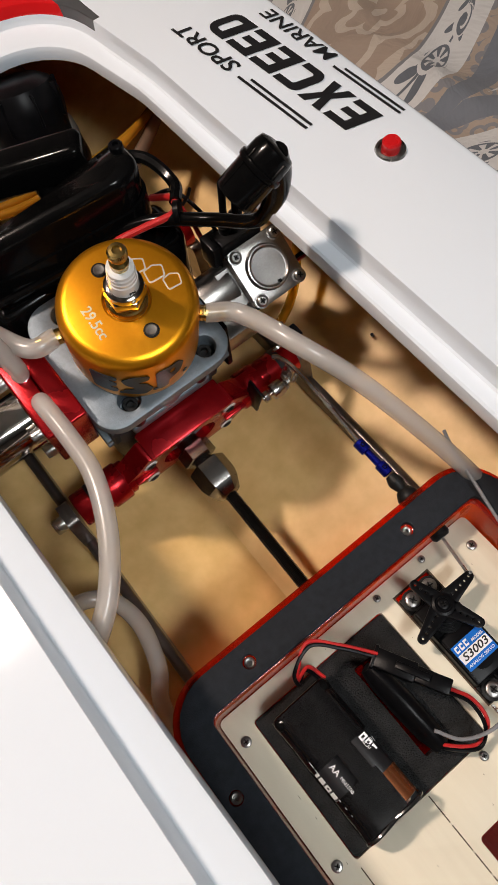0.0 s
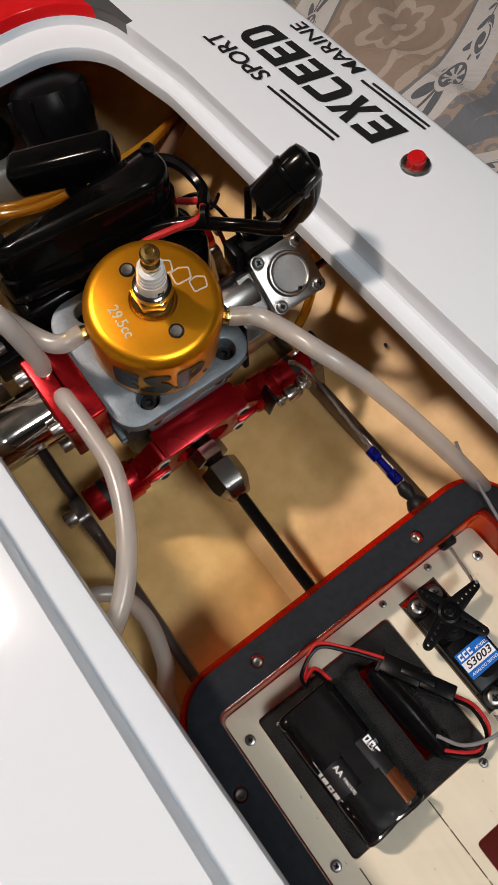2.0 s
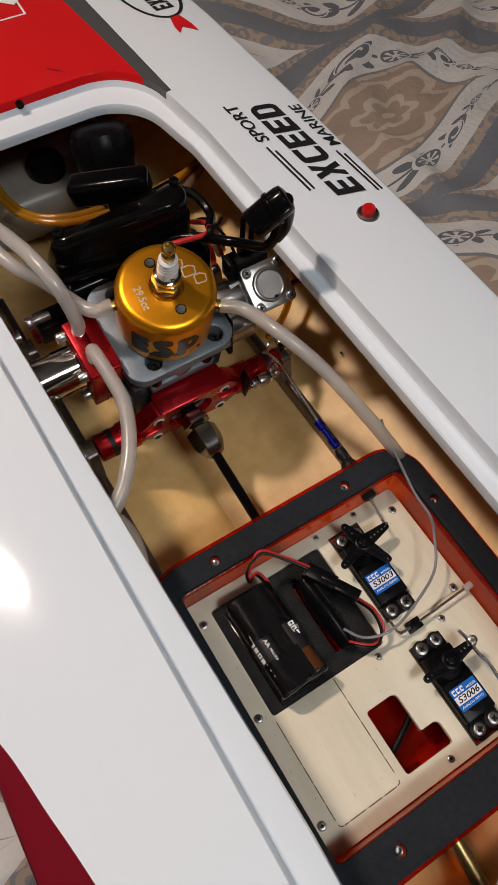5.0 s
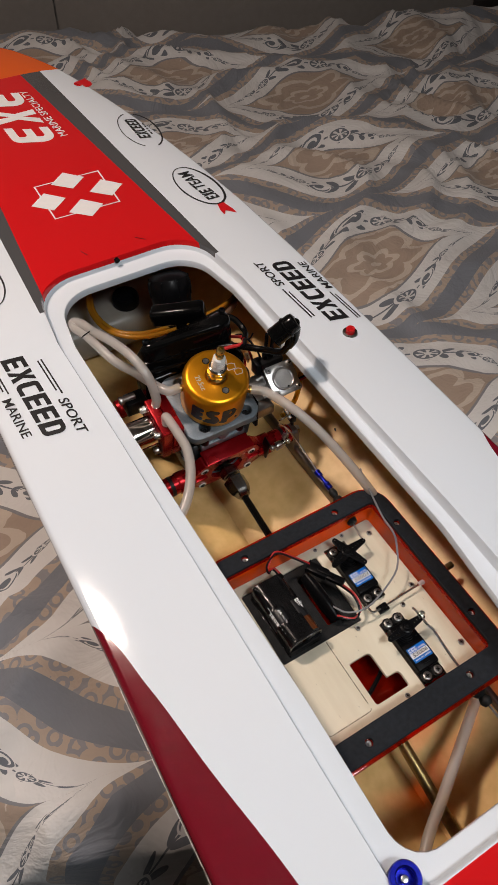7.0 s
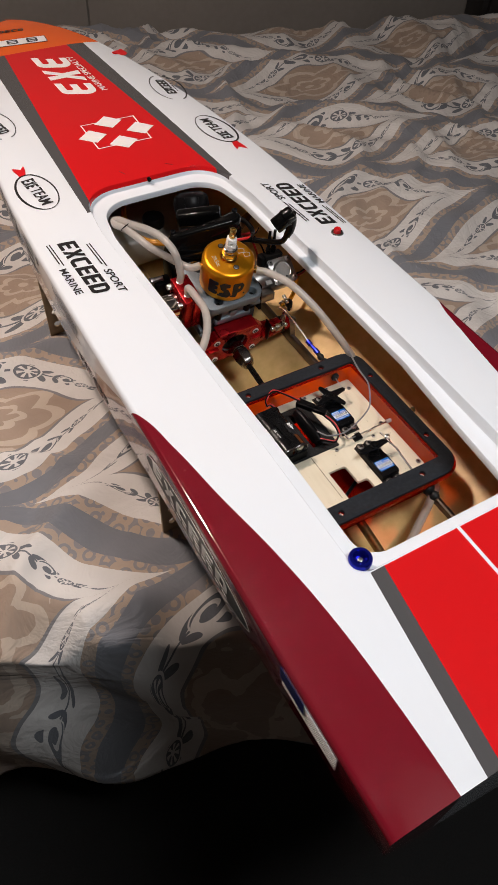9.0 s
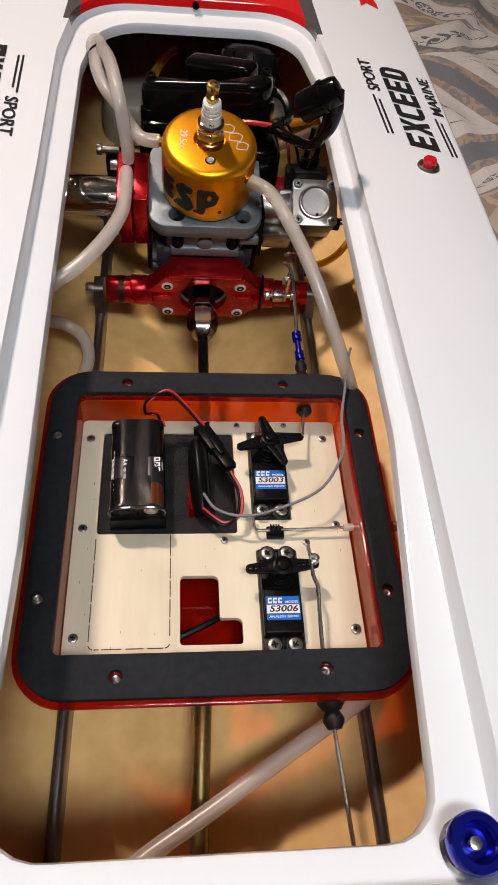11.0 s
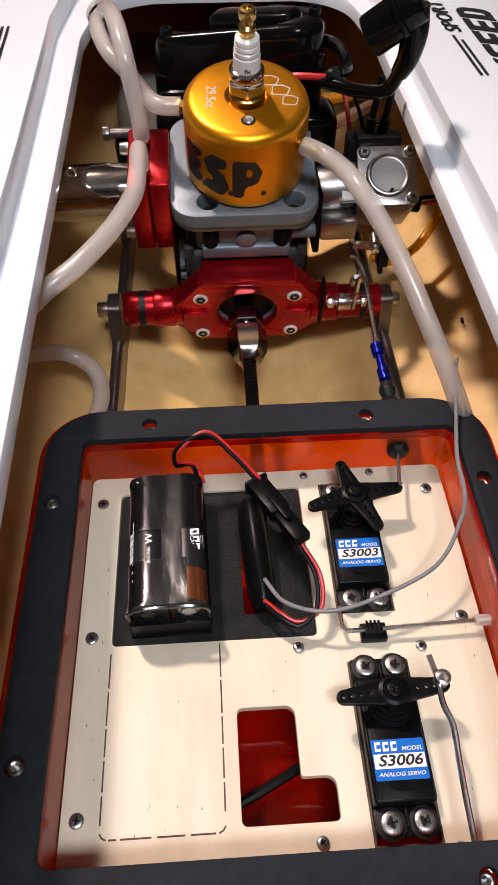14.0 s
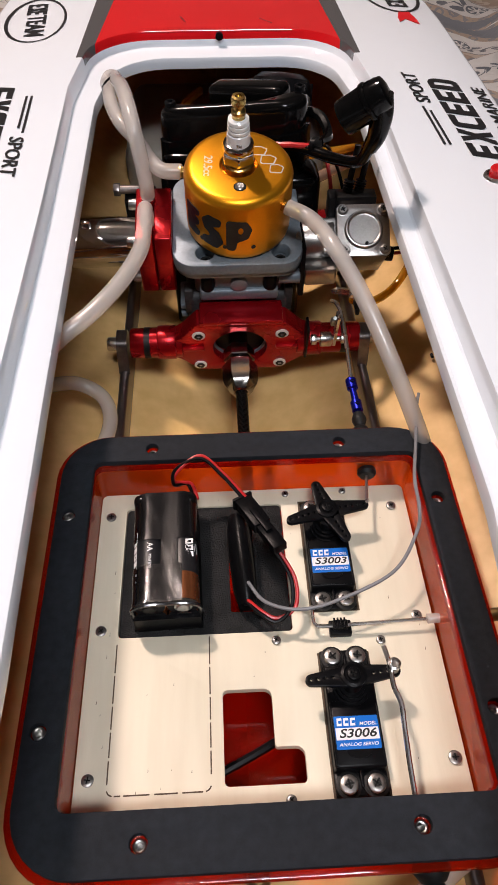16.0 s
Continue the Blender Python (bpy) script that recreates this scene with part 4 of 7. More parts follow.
for k, (x, y, r, zz) in enumerate([(-0.066, 0.027, 0.0031, 0), (-0.066, -0.034, 0.0031, 0), (-0.066, -0.096, 0.0031, 0), (0.022, 0.0373, 0.0023, 0), (0.0515, 0.0378, 0.0023, 0), (0.075, 0.0275, 0.0031, 0), (0.0115, -0.0420, 0.0026, 0), (0.0575, -0.0440, 0.0026, 0), (0.0757, -0.0330, 0.0031, 0), (0.0785, -0.0945, 0.0035, 0), (0.0125, -0.1068, 0.0026, 0), (0.0560, -0.1105, 0.0022, 0)]):
    screw((x, y, TRAY + zz), tray, r=r * 0.8, h=0.0014, washer=False, turn=k * 0.7)

# nicks and splinters in the veneer
rng = random.Random(4)
for k in range(46):
    x, y = rng.uniform(-0.068, 0.078), rng.uniform(-0.109, 0.041)
    if -0.060 < x < 0.022 and -0.040 < y < 0.034 or 0.024 < x < 0.054 or -0.015 < x < 0.022 and -0.103 < y < -0.060:
        continue
    w, h = rng.uniform(0.00010, 0.00022), rng.uniform(0.0003, 0.0011)
    part("nick", slab([(x - w, y - h), (x + w, y - h * 0.6), (x + w * 0.5, y + h)], TRAY - 0.0004, TRAY + 0.00008), PLY_EDGE, tray, smooth=False)

# ---- servos ----


def servo(cx, front, name_digits, label):
    """A standard servo let into the tray; front: the y of its forward mounting screws."""
    s = thing("servo", label, "servo", "servos in the tray")
    yc = front - 0.0255
    top, horn_z = TRAY + 0.0070, TRAY + 0.0125
    part("case", boxm((cx - 0.0102, yc - 0.0205, TRAY - 0.020), (cx + 0.0102, yc + 0.0205, top), 0.0011, 3), BLACK, s)
    part("lid", boxm((cx - 0.0096, yc - 0.0198, top + 0.0001), (cx + 0.0096, yc + 0.0050, top + 0.0007), 0.0004), BLACK, s)
    part("gear_boss", lathe([(0.0078, top), (0.0078, top + 0.0010), (0.0066, top + 0.0011), (0.0066, top + 0.0026), (0.0054, top + 0.0027), (0.0054, top + 0.0040), (0.0040, top + 0.0041), (0.0040, horn_z + 0.0030)], 32, pose(cx + 0.0002, front - 0.0150, 0)), BLACK, s)
    for d in (-1, 1):
        ye = yc + d * 0.0205
        tab = boxm((cx - 0.0104, min(ye, ye + d * 0.0088), TRAY - 0.0008), (cx + 0.0104, max(ye, ye + d * 0.0088), TRAY + 0.0018), 0.0006)
        part("lug", tab, BLACK, s)
        part("rib", boxm((cx - 0.0006, min(ye, ye + d * 0.0060), TRAY + 0.0018), (cx + 0.0006, max(ye, ye + d * 0.0060), TRAY + 0.0040), 0.0003), BLACK, s)
        for e in (-1, 1):
            p = (cx + e * 0.0053, yc + d * 0.0255, TRAY + 0.0019)
            part("grommet", lathe([(0.0050, 0), (0.0050, 0.0010), (0.0036, 0.0013)], 20, pose(*p)), RUBBER, s)
            screw((p[0], p[1], p[2] + 0.0014), s, r=0.0037, h=0.0018, washer=False, turn=d + e * 0.4)
    part("lid_tab", slab([(cx + 0.0052 * math.cos(a), yc - 0.0140 + 0.0032 * math.sin(a)) for a in [math.pi + math.pi * k / 12 for k in range(13)]], top + 0.0007, top + 0.0011), BLACK, s)
    for k in (-1, 1):
        part("lid_edge", boxm((cx + k * 0.0094 - 0.0004, yc - 0.0196, top + 0.0007), (cx + k * 0.0094 + 0.0004, yc + 0.0040, top + 0.0011), 0.0002), BLACK, s)
    # printed plate
    lw, l0, l1 = 0.0088, yc - 0.0012, yc - 0.0140
    zl = top + 0.0009
    st = part("sticker", slab(rect(cx - lw, l1, cx + lw, l0, 0.0005, 2), zl, zl + 0.00015), BLUE_INK, s, "blue and white printed type plate", smooth=False)
    part("white_band", slab(rect(cx - lw + 0.0003, l1 + 0.0036, cx + lw - 0.0003, l1 + 0.0082), zl + 0.00016, zl + 0.00022), WHITE_INK, st, smooth=False)
    letters(name_digits, 0.0047, BLACK_INK, pose(cx, l1 + 0.0059, zl + 0.00032), st, shear=0.25, wide=1.28, depth=0.00005, bold=0.018)
    letters("ANALOG SERVO", 0.0018, WHITE_INK, pose(cx, l1 + 0.0018, zl + 0.00025), st, shear=0.25, wide=1.15, depth=0.00005, bold=0.01)
    letters("MODEL", 0.0019, WHITE_INK, pose(cx + 0.0046, l1 + 0.0096, zl + 0.00025), st, shear=0.25, wide=1.1, depth=0.00005, bold=0.01)
    for k in range(3):
        x0 = cx - 0.0078 + k * 0.0027
        part("mark", slab([(x0, l1 + 0.0090), (x0 + 0.0020, l1 + 0.0090), (x0 + 0.0022, l1 + 0.0120), (x0 + 0.0002, l1 + 0.0120)], zl + 0.0002, zl + 0.0003, [[(x0 + 0.0007, l1 + 0.0099), (x0 + 0.0020, l1 + 0.0099), (x0 + 0.0021, l1 + 0.0111), (x0 + 0.0008, l1 + 0.0111)]]), WHITE_INK, st, smooth=False)
    return s, horn_z, front - 0.0150


def horn_arm(L, w0, w1, z0, z1, holes=4):
    pts = [(0, -w0), (L - w1, -w1)] + [(L - w1 + w1 * math.sin(a), -w1 * math.cos(a)) for a in [math.pi * k / 8 for k in range(1, 8)]] + [(L - w1, w1), (0, w0)]
    hs = [disc(L - w1 - k * 0.0029, 0, 0.00055, 8) for k in range(holes)]
    return slab(pts, z0, z1, hs, 0.0003)


s6, top6, hy6 = servo(0.0400, -0.0522, "S3006", "black servo with a blue plate and a two-armed horn")
hz = top6 + 0.0032
horn = thing("servo_horn", "black plastic two-armed servo horn with a steel linkage collar", "servo horn", at=(0.0402, -0.0660, hz), turn=(0, 0, 4))
for a in (0, 180):
    part("arm", moved(horn_arm(0.0195, 0.0046, 0.0024, 0.0, 0.0018, 4), pose(0, 0, 0, 0, 0, a)), BLACK, horn)
part("hub", lathe([(0.0052, -0.0004), (0.0052, 0.0026), (0.0040, 0.0030), (0.0034, 0.0024), (0, 0.0024)], 28), BLACK, horn)
screw((0, 0, 0.0025), horn, r=0.0027, h=0.0013, mat=BLACK, washer=False)
part("collar", lathe([(0.0026, 0.0019), (0.0026, 0.0062), (0.0018, 0.0066), (0.0012, 0.0060), (0, 0.0058)], 20, pose(0.0165, 0.001, 0)), STEEL, horn, "steel collar with a grub screw")

s3, top3, hy3 = servo(0.0391, 0.0260, "S3003", "black servo with a blue plate and a four-armed horn")
horn = thing("servo_horn", "black plastic four-armed servo horn over the servo", "servo horn", at=(0.0395, 0.0155, top3 + 0.0032))
for a, L in ((6, 0.0205), (104, 0.0170), (197, 0.0205), (-66, 0.0195)):
    part("arm", moved(horn_arm(L, 0.0048, 0.0024, 0.0, 0.0018, 5), pose(0, 0, 0, 0, 0, a)), BLACK, horn)
part("hub", lathe([(0.0052, -0.0004), (0.0052, 0.0026), (0.0040, 0.0030), (0.0034, 0.0024), (0, 0.0024)], 28), BLACK, horn)
screw((0, 0, 0.0025), horn, r=0.0027, h=0.0013, mat=BLACK, washer=False)

# ---- linkages ----


def bellows(p, q, r0, r1, parent, folds=3):
    p, q = Vector(p), Vector(q)
    L = (q - p).length
    prof = [(r0, 0.0)]
    for k in range(folds):
        f = (k + 0.5) / folds
        r = r0 + (r1 - r0) * f
        prof += [(r * 0.72, L * (k + 0.05) / folds), (r * 1.08, L * (k + 0.45) / folds), (r * 1.08, L * (k + 0.6) / folds), (r * 0.72, L * (k + 0.98) / folds)]
    prof += [(r1 * 0.6, L)]
    return part("bellows", lathe(prof, 24, along(p, q)), RUBBER, parent, "black rubber bellows")


rod = thing("rudder_pushrod", "bent bright steel pushrod from the horn to the stern", "pushrod")
part("rod", tube([(0.0540, -0.0555, 0.7895), (0.0552, -0.0640, 0.7895), (0.0553, -0.0720, 0.7890), (0.0572, -0.0790, 0.7880), (0.0570, -0.0900, 0.7860), (0.0570, -0.1130, 0.7830), (0.0590, -0.1500, 0.7790), (0.0640, -0.2200, 0.7720), (0.0680, -0.3000, 0.7650)], 0.00105, 10, 8), STEEL, rod)
part("guide", lathe([(0.0042, 0), (0.0042, 0.0030), (0.0030, 0.0034)], 20, along((0.0570, -0.1165, 0.7828), (0.0570, -0.1080, 0.7835))), RUBBER, rod)
bellows((0.0575, -0.1205, 0.7822), (0.0590, -0.1460, 0.7795), 0.0085, 0.0040, rod)

rod = thing("throttle_pushrod", "bright steel throttle pushrod with a blue connector", "pushrod")
part("rod", tube([(0.0590, 0.0180, 0.7885), (0.0592, 0.0184, 0.7840), (0.0605, 0.0240, 0.7825), (0.0635, 0.0440, 0.7825), (0.0640, 0.0600, 0.7850), (0.0635, 0.0780, 0.7890), (0.0625, 0.0960, 0.7905)], 0.0008, 10, 8), STEEL, rod)
part("grommet", lathe([(0.0020, 0), (0.0046, 0.001), (0.0048, 0.006), (0.0036, 0.0075), (0.0020, 0.0075)], 24, along((0.0635, 0.0455, 0.7825), (0.0630, 0.0380, 0.7822))), RUBBER, rod)
bellows((0.0636, 0.0490, 0.7830), (0.0636, 0.0760, 0.7880), 0.0075, 0.0028, rod)
L0, L1 = (0.0636, 0.0765, 0.7885), (0.0624, 0.0990, 0.7910)
bm = join(lathe([(0.0022, 0), (0.0030, 0.0004), (0.0030, 0.0066), (0.0020, 0.0072), (0.0018, 0.0150), (0.0030, 0.0156), (0.0030, 0.0218), (0.0022, 0.0222)], 20, along(L0, L1)))
part("connector", bm, BLUE_ANO, rod, "blue anodised connector with grub screws")
for f in (0.15, 0.82):
    p = Vector(L0).lerp(Vector(L1), f)
    part("grub_screw", lathe([(0.0012, 0), (0.0012, 0.0033), (0.0007, 0.0033), (0.0006, 0.0026), (0, 0.0026)], 10, pose(*p)), BLACK, rod)
part("upper_rod", tube([(0.0628, 0.0980, 0.7915), (0.0632, 0.1150, 0.7935), (0.0636, 0.1330, 0.7955), (0.0635, 0.1480, 0.7970), (0.0615, 0.1570, 0.7975), (0.0590, 0.1600, 0.7970)], 0.0012, 10, 8), STEEL, rod)

rod = thing("cross_rod", "thin bent steel rod lying across the tray in a black clip", "rod")
part("rod", tube([(0.0282, -0.0290, 0.7760), (0.0282, -0.0360, 0.7755), (0.0292, -0.0381, 0.7755), (0.0320, -0.0388, 0.7755), (0.0500, -0.0385, 0.7757), (0.0800, -0.0377, 0.7760), (0.1150, -0.0370, 0.7762)], 0.00085, 10, 6), STEEL, rod)
part("clip", join(boxm((0.0352, -0.0420, TRAY + 0.0001), (0.0450, -0.0352, 0.7738), 0.0006), boxm((0.0365, -0.0405, 0.7738), (0.0430, -0.0366, 0.7772), 0.0006), *[boxm((0.0368 + k * 0.0015, -0.0410, 0.7769), (0.0376 + k * 0.0015, -0.0360, 0.7778), 0.0002) for k in range(4)]), BLACK, rod, "small black plastic clip")
part("sleeve", cyl((0.0785, -0.0377, 0.7760), (0.0950, -0.0374, 0.7761), 0.0022, n=14, r_bevel=0.0004), SILICONE, rod)
part("end_fitting", cyl((0.1060, -0.0372, 0.7761), (0.1165, -0.0370, 0.7763), 0.0030, n=14, r_bevel=0.0005), BRASS_OLD, rod)

# ---- foam, battery and wiring ----
pad = link("foam_pad", slab(rect(-0.0580, -0.0370, 0.0188, 0.0313, 0.002), TRAY - 0.012, TRAY - 0.0006, [rect(-0.0080, -0.0270, 0.0040, 0.0200, 0.001)], 0.0006), FOAM)
tagged(pad, "coarse black foam pad let into the plywood tray", "foam pad")

pack = thing("battery_pack", "black shrink-wrapped pack of alkaline cells on the foam pad", "battery pack", at=(-0.0365, -0.0060, TRAY + 0.0004), turn=(0, 0, 1.5))
for iz in (0, 1):
    for ix in (-1, 1):
        c = part("cell", cyl((ix * 0.0073, -0.0255, 0.0062 + 0.0090 * iz), (ix * 0.0073, 0.0250, 0.0062 + 0.0090 * iz), 0.0070, n=28, r_bevel=0.0006), BLACK_INK, pack, "black cell with a copper-coloured end")
        part("copper_end", cyl((ix * 0.0073, -0.0252, 0.0062 + 0.0090 * iz), (ix * 0.0073, -0.0120, 0.0062 + 0.0090 * iz), 0.00712, n=28), COPPER, c)
        part("contact", lathe([(0.0040, 0), (0.0040, 0.0004), (0.0030, 0.0006), (0.0026, 0.0012), (0, 0.0012)], 20, along((ix * 0.0073, -0.0255, 0.0062 + 0.0090 * iz), (ix * 0.0073, -0.03, 0.0062 + 0.0090 * iz))), STEEL if ix > 0 else RUBBER, c)


def shrink(y0, y1, x0, x1, name="wrap"):
    """A band of shrink film that follows the tops of the two upper cells."""
    bm = bmesh.new()
    prof = []
    for k in range(25):
        a = math.pi * k / 24
        x = -0.0148 * math.cos(a)
        z = 0.0152 + 0.0071 * math.sqrt(max(0.0, 1 - ((abs(x) - 0.0073) / 0.0076) ** 2)) if abs(x) > 0.0073 else 0.0223 - 0.0003 * (1 - abs(x) / 0.0073)
        if x0 <= x <= x1:
            prof.append((x, z))
    if x0 <= -0.0148:
        prof = [(-0.0149, 0.0015)] + prof
    if x1 >= 0.0148:
        prof = prof + [(0.0149, 0.0015)]
    n = 10
    rows = []
    for j in range(n + 1):
        y = y0 + (y1 - y0) * j / n
        rows.append([bm.verts.new((x * (1 + 0.012 * noise.noise(Vector((x * 300, y * 160, 0)))), y, z + 0.0003 + 0.00016 * noise.noise(Vector((x * 220, y * 120, 3))))) for x, z in prof])
    for a, b in zip(rows, rows[1:]):
        for i in range(len(prof) - 1):
            bm.faces.new((a[i], a[i + 1], b[i + 1], b[i]))
    bmesh.ops.solidify(bm, geom=bm.faces, thickness=0.0003)
    return part(name, bm, FILM, pack, "crinkled glossy black shrink film")


shrink(0.0050, 0.0310, -0.0150, 0.0150)
shrink(-0.0265, -0.0080, -0.0150, 0.0080)
shrink(-0.0080, 0.0050, -0.0036, 0.0062)
part("end_cap", boxm((-0.0150, 0.0252, 0.0008), (0.0150, 0.0320, 0.0218), 0.003, 3), GLOSSY_BLACK, pack)
part("holder_end", slab(rect(-0.0150, -0.0285, 0.0150, -0.0264, 0.0009), 0.0008, 0.0100), BLACK, pack)
for ix in (-1, 1):
    part("film_lip", tube([(ix * 0.0146, -0.0268, 0.0110), (ix * 0.0143, -0.0274, 0.0180), (ix * 0.0110, -0.0277, 0.0214), (ix * 0.0050, -0.0275, 0.0220), (0, -0.0271, 0.0212)], 0.0010, 8, 6), FILM, pack)
part("holder_floor", boxm((-0.0152, -0.0286, -0.0006), (0.0152, 0.0320, 0.0006), 0.0002), GLOSSY_BLACK, pack)
# printing that shows between the bands of film
m90 = pose(-0.0068, 0.0012, 0.02235, 0, -6, -90)
letters("AA", 0.0036, WHITE_INK, m90, pack, depth=0.00005, bold=0.01)
letters("MN1500", 0.0021, WHITE_INK, pose(-0.0068, -0.0060, 0.02238, 0, -4, -90), pack, depth=0.00005)
for k in range(8):
    y = 0.0100 - k * 0.0036
    hole = [[(y - 0.0009, 0.0008), (y - 0.0019, 0.0008), (y - 0.0019, 0.0024), (y - 0.0009, 0.0024)]] if k in (0, 3) else []
    o = [(y, 0.0), (y - 0.0028, 0.0), (y - 0.0028, 0.0008), (y - 0.0009, 0.0008), (y - 0.0009, 0.0032), (y, 0.0032)] if k > 4 else rect(y - 0.0028, 0.0, y, 0.0032)
    part("print_bar", moved(slab(o, 0.0, 0.0001, hole), Matrix.Translation((-0.0142, 0, 0.0178)) @ pose(0, 0, 0, 0, -62, 0) @ Matrix(((0, 1, 0, 0), (1, 0, 0, 0), (0, 0, -1, 0), (0, 0, 0, 1)))), WHITE_INK, pack, smooth=False)
letters("ALCALINE", 0.0021, WHITE_INK, pose(0.0098, -0.0012, 0.02195, 0, 20, -90), pack, depth=0.00005)
for k in range(4):
    part("print_bar", moved(boxm((-0.0042, -0.0004 - k * 0.0007, 0), (0.0042 - 0.0012 * (k % 2), -0.0002 - k * 0.0007, 0.0001)), pose(0.0141, -0.0010, 0.0185, 0, 62, -90)), WHITE_INK, pack)
for k in range(3):
    part("print_bar", moved(slab([(k * 0.0030, 0), (k * 0.0030 + 0.0024, 0), (k * 0.0030 + 0.0024, 0.0034), (k * 0.0030, 0.0034)], 0, 0.0001, [[(k * 0.0030 + 0.0007, 0.0009), (k * 0.0030 + 0.0017, 0.0009), (k * 0.0030 + 0.0017, 0.0025), (k * 0.0030 + 0.0007, 0.0025)]]), pose(0.0092, 0.0042, 0.0223, 0, 14, -90)), WHITE_INK, pack)


def wire(name, pts, r, mat, label, category="wire"):
    ob = link(name, tube(pts, r, 8, 8), mat)
    return tagged(ob, label, category)


for d, mat, txt in ((0.0009, WIRE_RED, "red"), (-0.0009, BLACK, "black")):
    wire("battery_lead", [(-0.0230 + d, 0.0250, 0.7860), (-0.0260 + d, 0.0330, 0.7880), (-0.0330, 0.0300 + d, 0.7930), (-0.0310 + d, 0.0340, 0.7985), (-0.0200, 0.0390 + d, 0.8010), (-0.0100, 0.0300 + d, 0.7990), (0.0000 + d, 0.0180, 0.7960)], 0.0009, mat, "thin %s battery lead looping over to the plug" % txt)
    wire("servo_lead", [(0.0140 + d, -0.0110, 0.7930), (0.0200 + d, -0.0210, 0.7870), (0.0195 + d, -0.0320, 0.7820), (0.0120, -0.0365 + d, 0.7790), (0.0050, -0.0330 + d, 0.7800), (-0.0010, -0.0270 + d, 0.7790), (-0.0030, -0.0240 + d, 0.7660)], 0.0009, mat, "thin %s lead curling from the plug" % txt)
conn = thing("lead_plug", "black two-part plastic lead plug lying on the tray", "connector", at=(0.0070, 0.0035, 0.7950), turn=(0, -6, -62))
part("socket", boxm((-0.0160, -0.0042, -0.0030), (0.0020, 0.0042, 0.0030), 0.0006), BLACK, conn)
part("plug", boxm((0.0021, -0.0034, -0.0024), (0.0170, 0.0034, 0.0024), 0.0006), BLACK, conn)
part("latch", boxm((-0.0070, -0.0016, 0.0031), (0.0080, 0.0016, 0.0042), 0.0003), BLACK, conn)
part("flange", boxm((-0.0172, -0.0050, -0.0034), (-0.0156, 0.0050, 0.0034), 0.0004), BLACK, conn)
bundle = link("receiver_bag", lathe([(0.0, -0.0240), (0.0040, -0.0225), (0.0056, -0.0150), (0.0060, 0.0), (0.0056, 0.0140), (0.0042, 0.0215), (0.0, 0.0230)], 20, pose(-0.0020, -0.0045, 0.7770, -82, 0, 4) @ Matrix.Diagonal((1.0, 1.6, 1.0, 1))), BLACK)
tagged(bundle, "receiver wrapped in black film, pushed into the foam slot", "receiver")
wire("aerial_wire", [(0.0000, -0.0200, 0.7840), (0.0070, -0.0300, 0.7840), (0.0210, -0.0350, 0.7850), (0.0385, -0.0320, 0.7860), (0.0645, -0.0210, 0.7890), (0.0780, -0.0030, 0.7920), (0.0800, 0.0060, 0.7985), (0.0808, 0.0220, 0.8000), (0.0855, 0.0430, 0.8005), (0.0900, 0.0650, 0.8035), (0.0925, 0.0730, 0.8045)], 0.00085, WIRE_GREY, "thin grey receiver aerial curving out over the gasket")
wire("under_tray_lead", [(-0.0420, -0.1020, 0.7500), (-0.0130, -0.0900, 0.7520), (0.0080, -0.0800, 0.7525), (0.0240, -0.0700, 0.7510)], 0.0019, BLACK, "black lead crossing under the cut-out in the tray")

# ---- engine ----
EX, EY, EZ, ETILT = 0.0042, 0.1728, 0.757, 13.0
E_AT, E_TURN = (EX, EY, EZ), (ETILT, 0, 0)
EM = pose(*E_AT, *E_TURN)


def ew(x, y, z):
    """A place on the engine in the world."""
    return EM @ Vector((x, y, z))


engine = thing("engine", "small water-cooled petrol engine with a gold anodised cylinder head", "engine", at=E_AT, turn=E_TURN)
HX, HY, PY, H0, H1, HR = 0.0008, 0.0380, 0.041, 0.0670, 0.1085, 0.0302
head = part("cylinder_head", lathe([(HR - 0.0012, H0), (HR - 0.0002, H0 + 0.0014), (HR, H0 + 0.004), (HR, H1 - 0.0052), (HR - 0.0005, H1 - 0.0034), (HR - 0.0018, H1 - 0.0015), (HR - 0.0036, H1 - 0.0004), (HR - 0.0055, H1), (0.0104, H1), (0.0100, H1 - 0.0004), (0.0098, H1 - 0.0030), (0, H1 - 0.0030)], 72, pose(HX, HY, 0)), GOLD, engine, "gold anodised cooling head with black lettering")
for sy in (-1, 1):
    a = radians(-90 if sy < 0 else 95)
    p = (HX + 0.0172 * math.cos(a), HY + 0.0172 * math.sin(a), H1)
    # flat dark discs draw the shade in the pocket and its socket
    part("counterbore_shade", lathe([(0.0034, 0.00004), (0.0033, 0.00016), (0, 0.00016)], 24, pose(*p)), RECESS, head, "flat dark disc for the shade in a screw pocket")
    part("head_screw", lathe([(0.0026, 0.0001), (0.0026, 0.0005), (0.0022, 0.0008), (0.0014, 0.0007)], 24, pose(*p)), SCREW, head)
    part("socket_shade", lathe([(0.0014, 0.00055), (0.0013, 0.0006), (0, 0.0006)], 6, pose(*p)), RECESS, head)
# engraving on top, lettering on the flank
letters("29.5cc", 0.0066, ENGRAVED, pose(-0.0160, HY - 0.001, H1 + 0.0001, 0, 0, -93), head, name="engraving", wide=0.92, depth=0.00012, bold=0.012)


